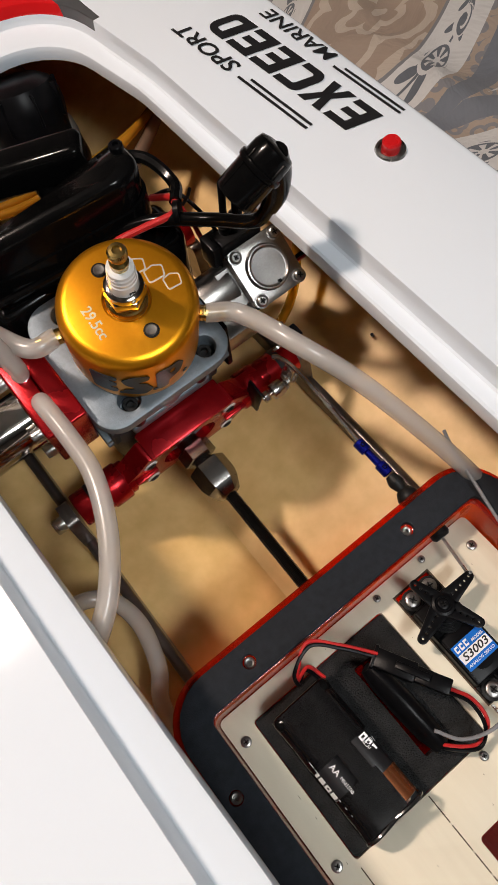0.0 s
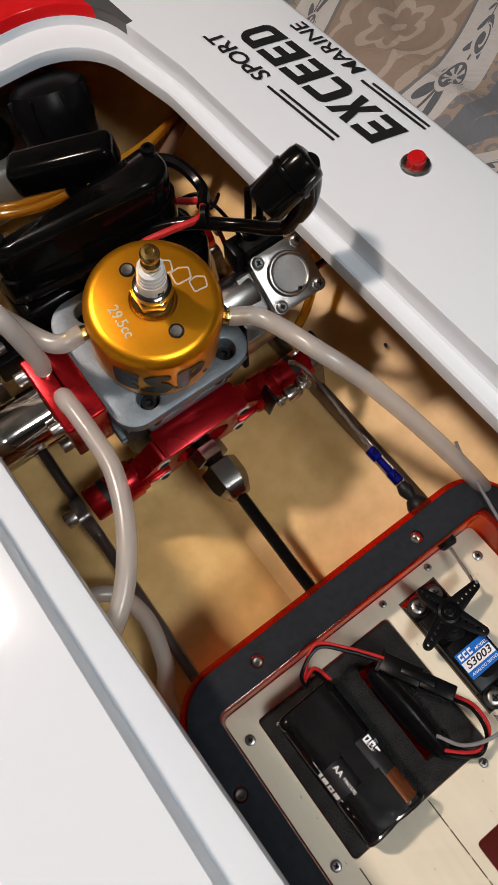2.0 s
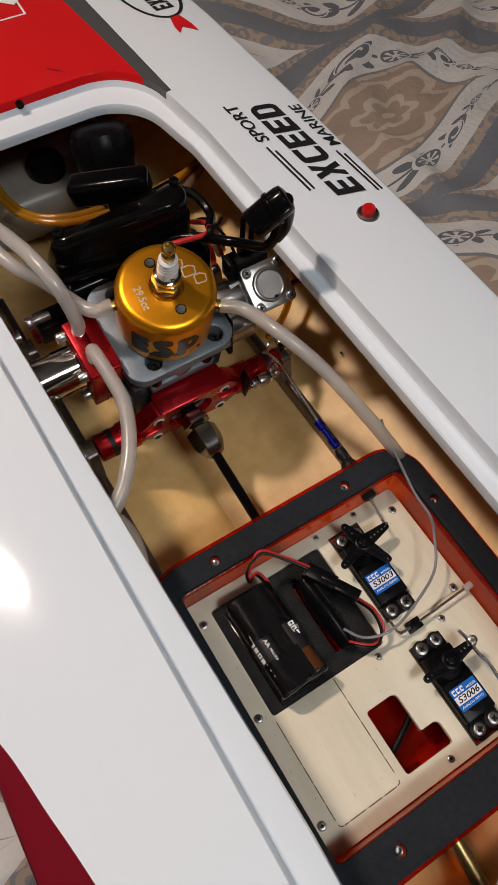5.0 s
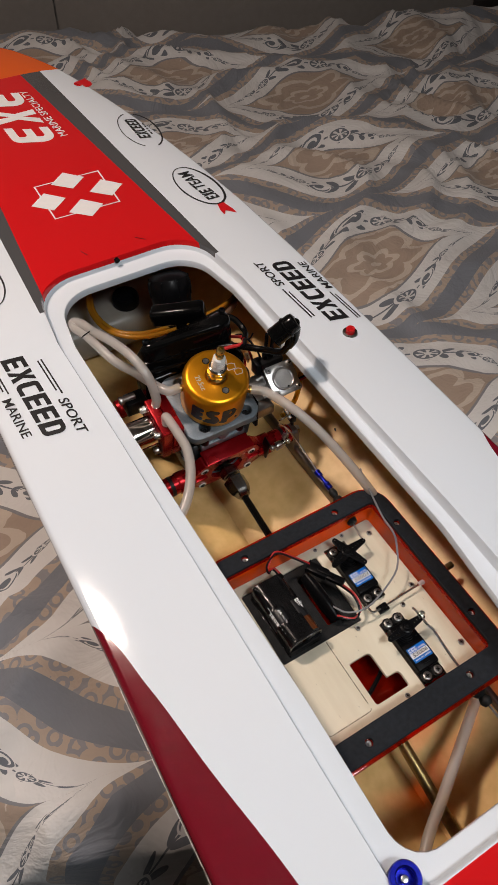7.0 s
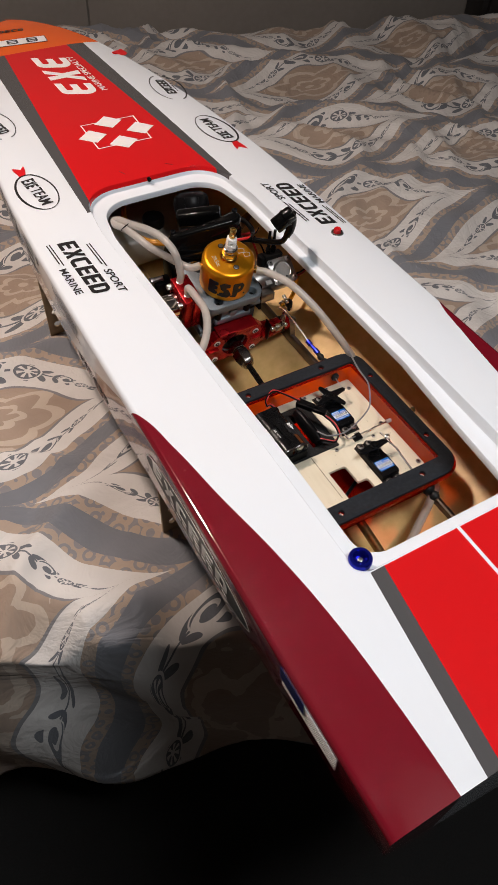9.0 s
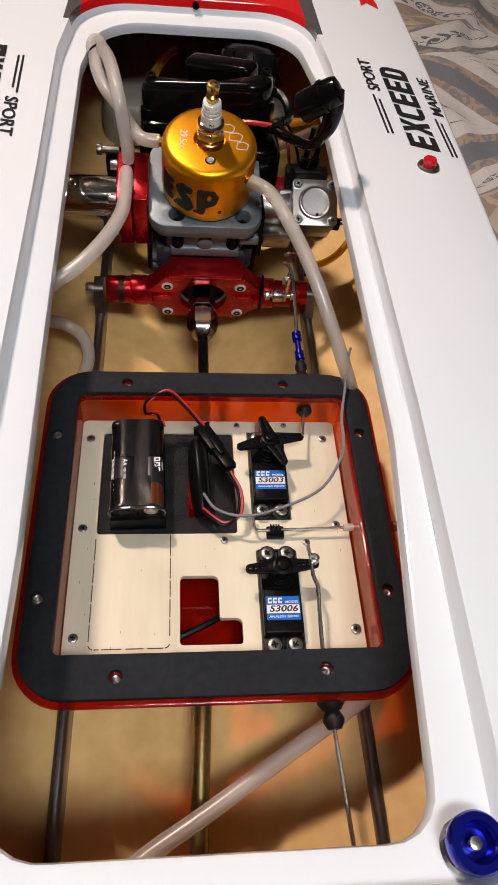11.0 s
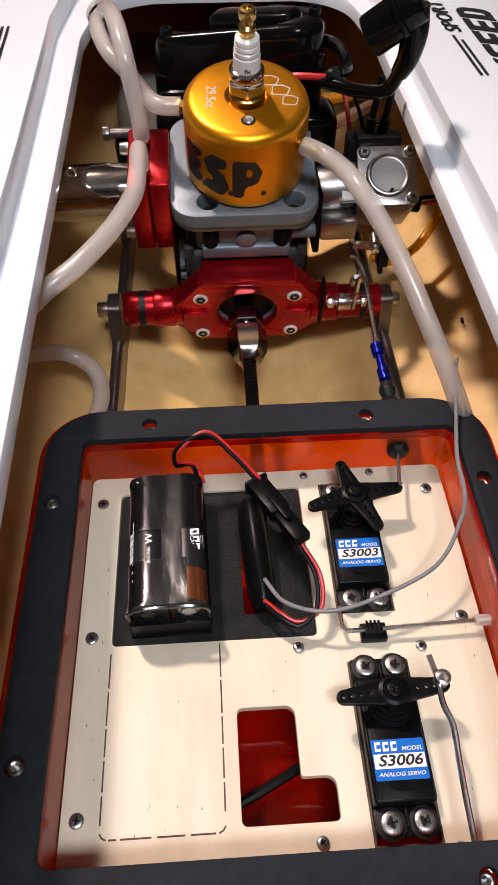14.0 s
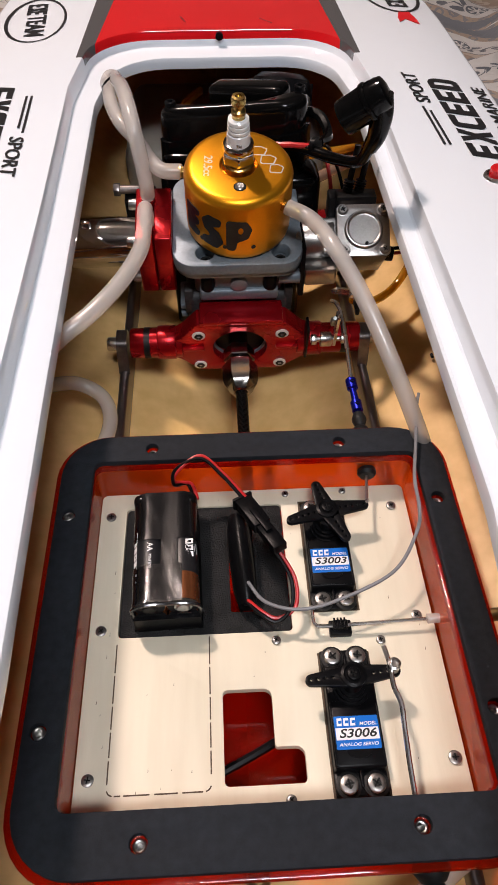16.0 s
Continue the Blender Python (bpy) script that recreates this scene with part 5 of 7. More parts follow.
def bent(outline, radius, z_mid, ang_mid, mat, parent, name, holes=(), lift=0.00025):
    """A thin flat outline (x along the rim, y up) laid round the upright cylinder of the head."""
    bm = slab(outline, 0.0, 0.0003, holes)
    bmesh.ops.subdivide_edges(bm, edges=[e for e in bm.edges if e.calc_length() > 0.004], cuts=3, use_grid_fill=False)
    bmesh.ops.triangulate(bm, faces=bm.faces)
    for v in bm.verts:
        r = radius + lift + v.co.z
        a = ang_mid + v.co.x / radius
        v.co = Vector((HX + r * math.cos(a), HY + r * math.sin(a), z_mid + v.co.y))
    return part(name, bm, mat, parent, smooth=False)


def blob(pts, r=0.0022):
    return round_poly(pts, r, 5)


# bold rounded black shapes round the flank
bars = [(-0.0345, blob([(-0.0065, -0.010), (0.0045, -0.010), (0.0055, -0.005), (0.0000, -0.004), (0.0050, -0.001), (0.0050, 0.003), (0.0000, 0.004), (0.0058, 0.006), (0.0055, 0.010), (-0.0065, 0.010)])),
        (-0.0205, blob([(-0.0070, -0.0105), (0.0030, -0.0120), (0.0068, -0.0070), (0.0040, 0.0005), (-0.0010, 0.0035), (0.0050, 0.0045), (0.0060, 0.0095), (-0.0020, 0.0110), (-0.0068, 0.0065), (-0.0050, 0.0005), (0.0005, -0.0040), (-0.0065, -0.0055)])),
        (-0.0060, blob([(-0.0062, -0.0115), (-0.0010, -0.0115), (0.0000, -0.0050), (0.0060, -0.0025), (0.0082, 0.0040), (0.0050, 0.0098), (-0.0062, 0.0105)]))]
for x0, o in bars:
    hole = [disc(x0 + 0.0018, 0.0035, 0.0015, 10, rx=0.0026)] if x0 > -0.01 else []
    bent([(x + x0, y) for x, y in o], HR, 0.0862, radians(-82), BLACK_INK, head, "flank_mark", hole)
for x0 in (-0.0278, -0.0130, 0.0030):
    bent(disc(x0, -0.0095, 0.0013, 12), HR, 0.0862, radians(-82), BLACK_INK, head, "flank_mark")
# fine engraved outline of the maker's mark
for cx_, cy_, w_, h_ in ((0.0125, HY + 0.0100, 0.0048, 0.0034), (0.0172, HY + 0.0030, 0.0048, 0.0034), (0.0212, HY - 0.0042, 0.0042, 0.0032)):
    o = round_poly([(cx_ - w_, cy_ - h_), (cx_ + w_ * 0.6, cy_ - h_ * 1.2), (cx_ + w_, cy_ + h_ * 0.3), (cx_ + w_ * 0.2, cy_ + h_), (cx_ - w_ * 0.8, cy_ + h_ * 0.9)], 0.0012, 4)
    i = [(cx_ + (x - cx_) * 0.86, cy_ + (y - cy_) * 0.82) for x, y in o]
    part("engraving", slab(o, H1 + 0.00002, H1 + 0.00022, [i]), ENGRAVED, head, smooth=False)

# cylinder under the head: flange plates, block, crankcase
slots = [disc(x, PY + y, 0.0054, 20) for x, y in ((-0.0195, -0.0262), (0.0245, -0.0262), (-0.0195, 0.0262), (0.0245, 0.0262))]
part("cylinder_flange", slab(rect(-0.0385, PY - 0.0365, 0.0375, PY + 0.0365, 0.013, 8), 0.0585, 0.0662, slots, 0.0012), CAST, engine, "grey cast aluminium plate with slots")
part("cooling_fin", slab(rect(-0.0375, PY - 0.0350, 0.0365, PY + 0.0350, 0.012, 8), 0.0540, 0.0582, slots, 0.0008), CAST, engine)
for x, y in ((-0.0195, -0.0262), (0.0245, -0.0262)):
    socket_bolt((x, PY + y, 0.0525), (x, PY + y, 0.0590), 0.0040, engine, RUBBER, "sunk_bolt")
part("cylinder_block", join(boxm((-0.0270, PY - 0.0260, 0.0300), (0.0270, PY + 0.0280, 0.0540), 0.003, 3), boxm((-0.0150, PY - 0.0300, 0.0380), (0.0150, PY - 0.0255, 0.0500), 0.0015, 2), boxm((-0.0240, PY - 0.0330, 0.0300), (0.0240, PY - 0.0250, 0.0390), 0.002, 3), cyl((0.0, PY - 0.0330, 0.0440), (0.0, PY - 0.0280, 0.0440), 0.0052, n=24, r_bevel=0.0008), cyl((0.0240, PY - 0.0270, 0.0450), (0.0370, PY - 0.0270, 0.0450), 0.0045, n=20, r_bevel=0.0006)), CAST, engine, "grey cast aluminium cylinder block")
for sx in (-1, 1):
    socket_bolt((sx * 0.0190, PY - 0.0290, 0.0392), (sx * 0.0190, PY - 0.0290, 0.0500), 0.0042, engine, BLACK, "bolt")
part("crankcase", join(boxm((-0.0330, PY - 0.0280, -0.0300), (0.0330, PY + 0.0400, 0.0298), 0.006, 3), boxm((-0.0340, PY - 0.0270, 0.0120), (-0.0285, PY - 0.0200, 0.0330), 0.001), boxm((0.0285, PY - 0.0270, 0.0120), (0.0340, PY - 0.0200, 0.0330), 0.001)), material("dark_cast_aluminium", (0.10, 0.105, 0.11), 0.5, metal=0.6, second=(0.05, 0.052, 0.055), grain_scale=400, bump=0.2, bump_scale=1200), engine, "dark cast crankcase")
for z in (0.004, 0.012):
    part("case_rib", boxm((-0.0372, PY - 0.024, z), (-0.0331, PY - 0.004, z + 0.004), 0.0008), CAST, engine)

# spark plug
plug = thing("spark_plug", "spark plug with a white insulator and a brass terminal", "spark plug", at=tuple(ew(HX, HY, H1 - 0.0030)), turn=E_TURN)
part("shell", lathe([(0.0085, 0.0), (0.0088, 0.0006), (0.0088, 0.0050), (0.0080, 0.0056), (0.0080, 0.0062)], 36), BRASS, plug, "brass-plated seat")
part("hexagon", hexm((0, 0, 0.0063), (0, 0, 0.0135), 0.0092), CHROME, plug, "bright hexagon")
part("crimp", lathe([(0.0082, 0.0136), (0.0084, 0.0146), (0.0080, 0.0168), (0.0066, 0.0176)], 36), CHROME, plug)
part("insulator", lathe([(0.0064, 0.0170), (0.0062, 0.0215), (0.0061, 0.0235), (0.0054, 0.0240), (0.0059, 0.0247), (0.0059, 0.0261), (0.0053, 0.0266), (0.0058, 0.0273), (0.0057, 0.0287), (0.0052, 0.0292), (0.0056, 0.0299), (0.0054, 0.0314), (0.0044, 0.0322)], 36), PORCELAIN, plug, "ribbed white porcelain insulator")
part("terminal", lathe([(0.0034, 0.0320), (0.0034, 0.0338), (0.0038, 0.0344), (0.0038, 0.0362), (0.0026, 0.0372), (0.0026, 0.0388), (0.0037, 0.0398), (0.0038, 0.0424), (0.0032, 0.0438), (0.0018, 0.0440), (0.0015, 0.0430), (0, 0.0430)], 28), BRASS, plug, "worn brass terminal nut")
letters("7H", 0.0024, BLACK_INK, pose(0, -0.00635, 0.0192, 90, 0, 0), plug, depth=0.0003)

# engine mounts
def mount(y0, label):
    mt = thing("engine_mount", label, "engine mount", "engine mounts", at=tuple(ew(0, y0, 0)), turn=E_TURN)
    flip = Matrix(((1, 0, 0, 0), (0, 0, -1, 0), (0, 1, 0, 0), (0, 0, 0, 1)))
    o = round_poly([(-0.0370, 0.0120), (-0.0270, 0.0250), (0.0285, 0.0250), (0.0400, 0.0120), (0.0470, 0.0090), (0.0470, -0.0090), (0.0400, -0.0120), (0.0270, -0.0240), (-0.0260, -0.0240), (-0.0370, -0.0120), (-0.0420, -0.0085), (-0.0420, 0.0085)], 0.002, 3)
    bolts = [(-0.0262, 0.0140), (0.0266, 0.0140), (-0.0262, -0.0180), (0.0266, -0.0180)]
    plate = part("plate", moved(slab(o, -0.0060, 0.0060, [disc(0, 0, 0.0175, 40)] + [disc(x, z, 0.0032, 16) for x, z in bolts], 0.0010), flip), RED_ANO, mt, "red anodised milled plate")
    part("bore_ring", moved(slab(disc(0, 0, 0.0173, 40), -0.0008, 0.0008, [disc(0, 0, 0.0161, 40)]), flip), CAST, mt, "bare metal ring")
    # added black disc: the bore's dark hollow put into colour
    part("bore_shade", cyl((0, 0.0030, 0), (0, 0.0100, 0), 0.0174, n=40), RUBBER, mt, "black disc for the shade deep in the bore")
    part("top_land", boxm((-0.0250, -0.0075, 0.0252), (0.0265, 0.0090, 0.0290), 0.001), RED_ANO, mt)
    for x, z in bolts:
        part("washer", lathe([(0.0030, -0.0010), (0.0042, -0.0004), (0.0042, 0.0004), (0.0028, 0.0006)], 24, along((x, -0.0061, z), (x, -0.01, z))), PORCELAIN, mt, "pale alloy washer")
        part("bolt", lathe([(0.0028, -0.002), (0.0028, 0.0010), (0.0024, 0.0014), (0.0015, 0.0014), (0.0015, -0.001), (0, -0.001)], 6, along((x, -0.0061, z), (x, -0.01, z))), RUBBER, mt, "black socket bolt")
    for sx, stop in ((-1, -0.0705), (1, 0.0780)):
        a, b = sx * 0.0370, stop
        part("arm", cyl((a, 0, 0), (b, 0, 0), 0.0098, n=36, r_bevel=0.0012), RED_ANO, mt)
        part("collar", cyl((a + sx * 0.004, 0, 0), (a + sx * 0.016, 0, 0), 0.0110, n=36, r_bevel=0.001), RED_ANO, mt)
        part("rubber_ring", cyl((b - sx * 0.0128, 0, 0), (b - sx * 0.0090, 0, 0), 0.0101, n=32), RUBBER, mt, "black rubber ring")
        part("gusset", boxm((min(a, a - sx * 0.014), -0.0088, 0.0010), (max(a, a - sx * 0.014), -0.0058, 0.0038), 0.0008), RED_ANO, mt)
    return mt


mount(0.0, "red anodised aluminium engine mount bolted between the rails")
mount(0.100, "red anodised forward engine mount bolted between the rails")
for y0 in (0.0, 0.100):
    c = ew(0, y0, 0)
    for x, q in ((-0.0752, -0.0815), (0.0882, 0.0935)):
        b = thing("rail_bolt", "bright socket-head bolt through the engine rail", "bolt", "rail bolts")
        socket_bolt((x, c.y, c.z), (q, c.y, c.z), 0.0045, b, name="bolt_head")
        part("washer", cyl((x + (0.0007 if x < 0 else -0.0007), c.y, c.z), (x, c.y, c.z), 0.0058, n=24), STEEL, b)

# throttle bell crank on the mount
crank = thing("throttle_bellcrank", "bright steel throttle lever on a spindle beside the mount", "lever", at=tuple(ew(0.0535, -0.0140, 0.0175)), turn=E_TURN)
part("spindle", cyl((-0.0100, 0, 0), (0.0130, 0, 0), 0.0016, n=14), STEEL, crank)
for a, b, r, n in ((-0.0095, -0.0062, 0.0034, 6), (-0.0040, 0.0030, 0.0046, 28), (0.0088, 0.0118, 0.0032, 6)):
    part("nut" if n == 6 else "spacer", cyl((a, 0, 0), (b, 0, 0), r, n=n, r_bevel=0.0004), STEEL, crank)
flipx = Matrix(((0, 0, 1, 0), (1, 0, 0, 0), (0, 1, 0, 0), (0, 0, 0, 1)))
part("lever_plate", moved(slab(round_poly([(-0.0035, -0.0045), (0.0035, -0.0045), (0.0040, 0.0120), (0.0035, 0.0245), (-0.0030, 0.0245), (-0.0030, 0.0120)], 0.0025, 4), 0.0040, 0.0056, [disc(0, 0.0210 - k * 0.0062, 0.0009, 8) for k in range(3)]), flipx), STEEL, crank)
part("clevis", join(cyl((0.0025, 0.001, 0.0190), (0.0025, -0.002, 0.0235), 0.0012, n=12), boxm((0.0008, -0.0018, 0.0150), (0.0035, 0.0018, 0.0200), 0.0006)), CARB, crank)
part("bracket", boxm((-0.0125, 0.0000, -0.0200), (-0.0108, 0.0110, 0.0090), 0.0006), BLACK, crank)

# collet and drive shaft
DARK_STEEL = material("dark_polished_steel", (0.30, 0.285, 0.27), 0.20, metal=1.0, second=(0.22, 0.21, 0.20), grain_scale=500, bump=0.03, bump_scale=1500)
shaft = thing("drive_shaft", "steel collet and black flexible drive cable running aft", "drive shaft")
a, b = Vector((0.0032, 0.1740, 0.7575)), Vector((0.0040, 0.0600, 0.7400))
m = along(a, b)
part("stub", lathe([(0.0062, -0.004), (0.0062, 0.0130), (0.0056, 0.0136)], 28, m), DARK_STEEL, shaft)
part("collar", lathe([(0.0094, 0.0100), (0.0100, 0.0106), (0.0100, 0.0184), (0.0094, 0.0190)], 6, m), DARK_STEEL, shaft, "hexagonal collet body")
part("thread", lathe([(0.0058 + 0.0006 * (k % 2), 0.0190 + 0.0009 * k) for k in range(7)], 24, m), DARK_STEEL, shaft)
part("collet_nut", lathe([(0.0104, 0.0225), (0.0112, 0.0231), (0.0112, 0.0335), (0.0100, 0.0378)], 6, m), DARK_STEEL, shaft, "hexagonal collet nut")
part("collet_nose", lathe([(0.0098, 0.0379), (0.0066, 0.0440), (0.0052, 0.0448), (0.0042, 0.0442)], 6, m), DARK_STEEL, shaft)
coil = []
for k in range(140 * 8):
    t = k / 1120
    ang = 2 * math.pi * 140 * t
    coil.append(m @ Vector((0.0032 * math.cos(ang), 0.0032 * math.sin(ang), 0.0430 + 0.1250 * t)))
part("cable_core", moved(cyl((0, 0, 0.042), (0, 0, 0.170), 0.0029, n=16), m), BLACK, shaft)
part("cable_winding", tube(coil, 0.00050, 4, 0), material("oiled_black_steel", (0.016, 0.0155, 0.015), 0.40, metal=0.8, grain=0.3, grain_scale=300), shaft, "spirally wound cable")
tube_th = thing("stuffing_tube", "tarnished brass stuffing tube leaving through the bottom aft", "tube")
part("pipe", tube([(0.0010, -0.1000, 0.7330), (-0.0010, -0.1300, 0.7330), (-0.0035, -0.2000, 0.7240), (-0.0050, -0.3000, 0.7060)], 0.0048, 18, 6, bore=0.0038), BRASS_OLD, tube_th)

# exhaust side: clamp blocks, header pipe
clamp = thing("exhaust_flange", "red anodised water-cooled exhaust flange in two plates", "exhaust flange", at=E_AT, turn=E_TURN)
part("outer_plate", boxm((-0.0595, 0.0190, 0.0280), (-0.0492, 0.0600, 0.0735), 0.0012, 3), RED_ANO, clamp)
part("inner_plate", boxm((-0.0488, 0.0190, 0.0280), (-0.0385, 0.0600, 0.0735), 0.0012, 3), RED_ANO, clamp)
for y, z in ((0.0265, 0.0340), (0.0565, 0.0340), (0.0565, 0.0640), (0.0265, 0.0640)):
    socket_bolt((-0.0597, y, z), (-0.0650, y, z), 0.0034, clamp)
for y in (0.0310, 0.0520):
    part("nipple", lathe([(0.0040, 0.0700), (0.0040, 0.0716), (0.0024, 0.0722), (0.0024, 0.0765), (0.0028, 0.0775), (0.0022, 0.0795)], 20, pose(-0.0520, y - 0.0015, 0.0035)), STEEL, clamp, "bright hose nipple")
pipe = thing("header_pipe", "polished steel exhaust header pipe leading out under the side deck", "exhaust pipe", at=E_AT, turn=E_TURN)
part("pipe", tube([(-0.0602, 0.0410, 0.0490), (-0.0800, 0.0410, 0.0490), (-0.1050, 0.0405, 0.0480), (-0.1300, 0.0360, 0.0460), (-0.1480, 0.0200, 0.0420), (-0.1540, -0.0100, 0.0360)], 0.0148, 32, 8), CHROME, pipe)
part("spring_hook", tube([(-0.0880, 0.0410, 0.0622), (-0.0885, 0.0405, 0.0660), (-0.0910, 0.0400, 0.0665), (-0.0925, 0.0400, 0.0635)], 0.0009, 8, 6), STEEL, pipe)
part("clip_screw", join(cyl((-0.0600, 0.0780, 0.0560), (-0.0720, 0.0780, 0.0560), 0.0028, n=14), hexm((-0.0720, 0.0780, 0.0560), (-0.0760, 0.0780, 0.0560), 0.0042)), RAIL, pipe)
part("bracket", boxm((-0.0700, 0.0720, 0.0300), (-0.0500, 0.0860, 0.0520), 0.0015), BLACK, pipe)

# carburettor
CN = Vector((0, -0.60, 0.80)).normalized()
cm = Matrix.Translation((0.0790, 0.1860, 0.8285)) @ Matrix((Vector((1, 0, 0)), CN.cross(Vector((1, 0, 0))), CN)).transposed().to_4x4()
carb = thing("carburettor", "satin zinc diaphragm carburettor beside the cylinder", "carburettor")
part("body", moved(join(boxm((-0.0148, -0.0150, -0.0330), (0.0148, 0.0150, -0.0050), 0.0012, 2), boxm((-0.0160, -0.0100, -0.0190), (-0.0220, 0.0100, -0.0090), 0.001)), cm), CARB, carb)
part("gasket_plate", moved(boxm((-0.0152, -0.0154, -0.0049), (0.0152, 0.0154, -0.0036), 0.0003), cm), RUBBER, carb)
part("cover", moved(slab(rect(-0.0155, -0.0157, 0.0155, 0.0157, 0.0035, 5), -0.0035, -0.0012, (), 0.0006), cm), CARB, carb, "pressed metal cover with a round dome")
part("dome", lathe([(0.0116, -0.0012), (0.0114, 0.0002), (0.0108, 0.0009), (0.0101, 0.0010), (0.0096, 0.0005), (0.0090, 0.0003), (0.0088, 0.0003), (0, 0.0003)], 48, cm), CARB, carb)
part("vent", lathe([(0.0009, 0.0), (0.0009, 0.0023), (0, 0.0023)], 10, cm @ pose(0.001, -0.0088, 0)), BLACK, carb)
for sx in (-1, 1):
    for sy in (-1, 1):
        screw(tuple(cm @ Vector((sx * 0.0120, sy * 0.0122, -0.0012))), carb, tuple(CN), r=0.0030, h=0.0024, washer=True, turn=sx * 0.5 + sy)
part("manifold", join(cyl((0.0400, 0.2000, 0.8120), (0.0640, 0.1990, 0.8140), 0.0125, n=32, r_bevel=0.001), boxm((0.0440, 0.1760, 0.7960), (0.0640, 0.1960, 0.8080), 0.002), boxm((0.0380, 0.1800, 0.7950), (0.0420, 0.2240, 0.8280), 0.0015)), CARB, carb, "bright intake manifold")
part("insulator_block", boxm((0.0405, 0.1740, 0.7900), (0.0440, 0.2250, 0.8250), 0.001), BLACK, carb)
for k, x in enumerate((0.0710, 0.0780)):
    p = Vector((x, 0.2090, 0.8400))
    q = p + Vector((0.004, 0.004, 0.026))
    part("needle", lathe([(0.0030, 0), (0.0030, 0.0020), (0.0019, 0.0024), (0.0034, 0.0032), (0.0019, 0.0040), (0.0034, 0.0048), (0.0019, 0.0056), (0.0034, 0.0064), (0.0018, 0.0072), (0.0018, 0.0270)], 18, along(p, q)), BLACK, carb, "black mixture needle with a spring")
part("top_bracket", join(boxm((0.0640, 0.2020, 0.8280), (0.0880, 0.2120, 0.8400), 0.001), boxm((0.0600, 0.2040, 0.8220), (0.0700, 0.2160, 0.8380), 0.001)), material("black_steel_bracket", (0.02, 0.02, 0.021), 0.35, metal=0.7, grain=0.3, grain_scale=300), carb)
part("side_fitting", cyl((0.0930, 0.1900, 0.8090), (0.1000, 0.1890, 0.8085), 0.0044, n=20, r_bevel=0.001), BLACK, carb)
part("throttle_lever", moved(slab(round_poly([(-0.0040, -0.0035), (0.0150, -0.0030), (0.0150, 0.0030), (-0.0040, 0.0035)], 0.0028, 4), 0, 0.0012, [disc(0.0122, 0, 0.0012, 8)]), Matrix.Translation((0.0720, 0.1620, 0.8010)) @ pose(0, 0, 0, 60, -20, 200)), STEEL, carb, "flat steel throttle lever")
part("throttle_spindle", cyl((0.0720, 0.1700, 0.8040), (0.0715, 0.1590, 0.8000), 0.0022, n=14, r_bevel=0.0004), STEEL, carb)
part("lever_stop", join(boxm((0.0740, 0.1600, 0.7890), (0.0800, 0.1680, 0.7990), 0.001), boxm((0.0750, 0.1600, 0.7850), (0.0775, 0.1640, 0.7890), 0.0006)), BLACK, carb)

# starter housing and pull handle ahead of the cylinder
starter = thing("recoil_starter", "glossy black starter housing with a pull handle", "starter")


def cover_top(x, y):
    return 0.8800 + 0.14 * x - 1.7 * max(0.0, y - 0.250)


def cover(outline, layers):
    """A moulded shell with a rounded, sloping top: the outline drawn in and raised, layer by layer."""
    bm = bmesh.new()
    cx_ = sum(p[0] for p in outline) / len(outline)
    cy_ = sum(p[1] for p in outline) / len(outline)
    rows = []
    for k, dz in layers:
        row = []
        for x, y in outline:
            d = Vector((x - cx_, y - cy_))
            f = 1 - k / max(d.length, 1e-6)
            px, py = cx_ + d.x * f, cy_ + d.y * f
            row.append(bm.verts.new((px, py, cover_top(px, py) + dz if dz > -0.06 else 0.715)))
        rows.append(row)
    n = len(outline)
    for r0, r1 in zip(rows, rows[1:]):
        for i in range(n):
            bm.faces.new((r0[i], r0[(i + 1) % n], r1[(i + 1) % n], r1[i]))
    top = bm.verts.new((cx_, cy_, cover_top(cx_, cy_) + 0.0012))
    for i in range(n):
        bm.faces.new((rows[-1][i], rows[-1][(i + 1) % n], top))
    return bm


outl = round_poly([(-0.0390, 0.2430), (0.0340, 0.2270), (0.0460, 0.2300), (0.0540, 0.2660), (0.0180, 0.2870), (-0.0300, 0.2830), (-0.0410, 0.2660)], [0.008, 0.010, 0.012, 0.016, 0.016, 0.014, 0.012], 8)
part("housing", cover(outl, [(0.0, -0.1), (-0.0012, -0.0190), (0.0004, -0.0185), (0.0, -0.0060), (0.0008, -0.0034), (0.0024, -0.0014), (0.0050, -0.0003), (0.0090, 0.0)]), GLOSSY_BLACK, starter, "moulded glossy black housing")
part("shroud", join(boxm((0.0260, 0.2200, 0.7850), (0.0570, 0.2480, 0.8430), 0.006, 3), boxm((-0.0420, 0.2350, 0.7700), (0.0540, 0.2700, 0.8400), 0.006, 3)), GLOSSY_BLACK, starter, "black fan shroud")
part("coil", join(boxm((-0.0060, 0.2200, 0.8300), (0.0230, 0.2390, 0.8500), 0.002), *[boxm((-0.0030 + k * 0.004, 0.2190, 0.8500), (-0.0010 + k * 0.004, 0.2380, 0.8512), 0.0003) for k in range(6)]), BLACK, starter, "black ignition coil")
part("shroud_rib", tube([(-0.0380, 0.2420, 0.8450), (-0.0330, 0.2370, 0.8490), (0.0000, 0.2330, 0.8500), (0.0350, 0.2300, 0.8480)], 0.0022, 10, 8), GLOSSY_BLACK, starter)
hl, hr = Vector((-0.0065, 0.2970, 0.8590)), Vector((0.0385, 0.2685, 0.8690))
part("pull_handle", moved(boxm((-0.0088, -0.0092, 0.0), (0.0088, 0.0092, (hr - hl).length), 0.0046, 4), along(hl, hr)), GLOSSY_BLACK, starter, "glossy black T-shaped handle")
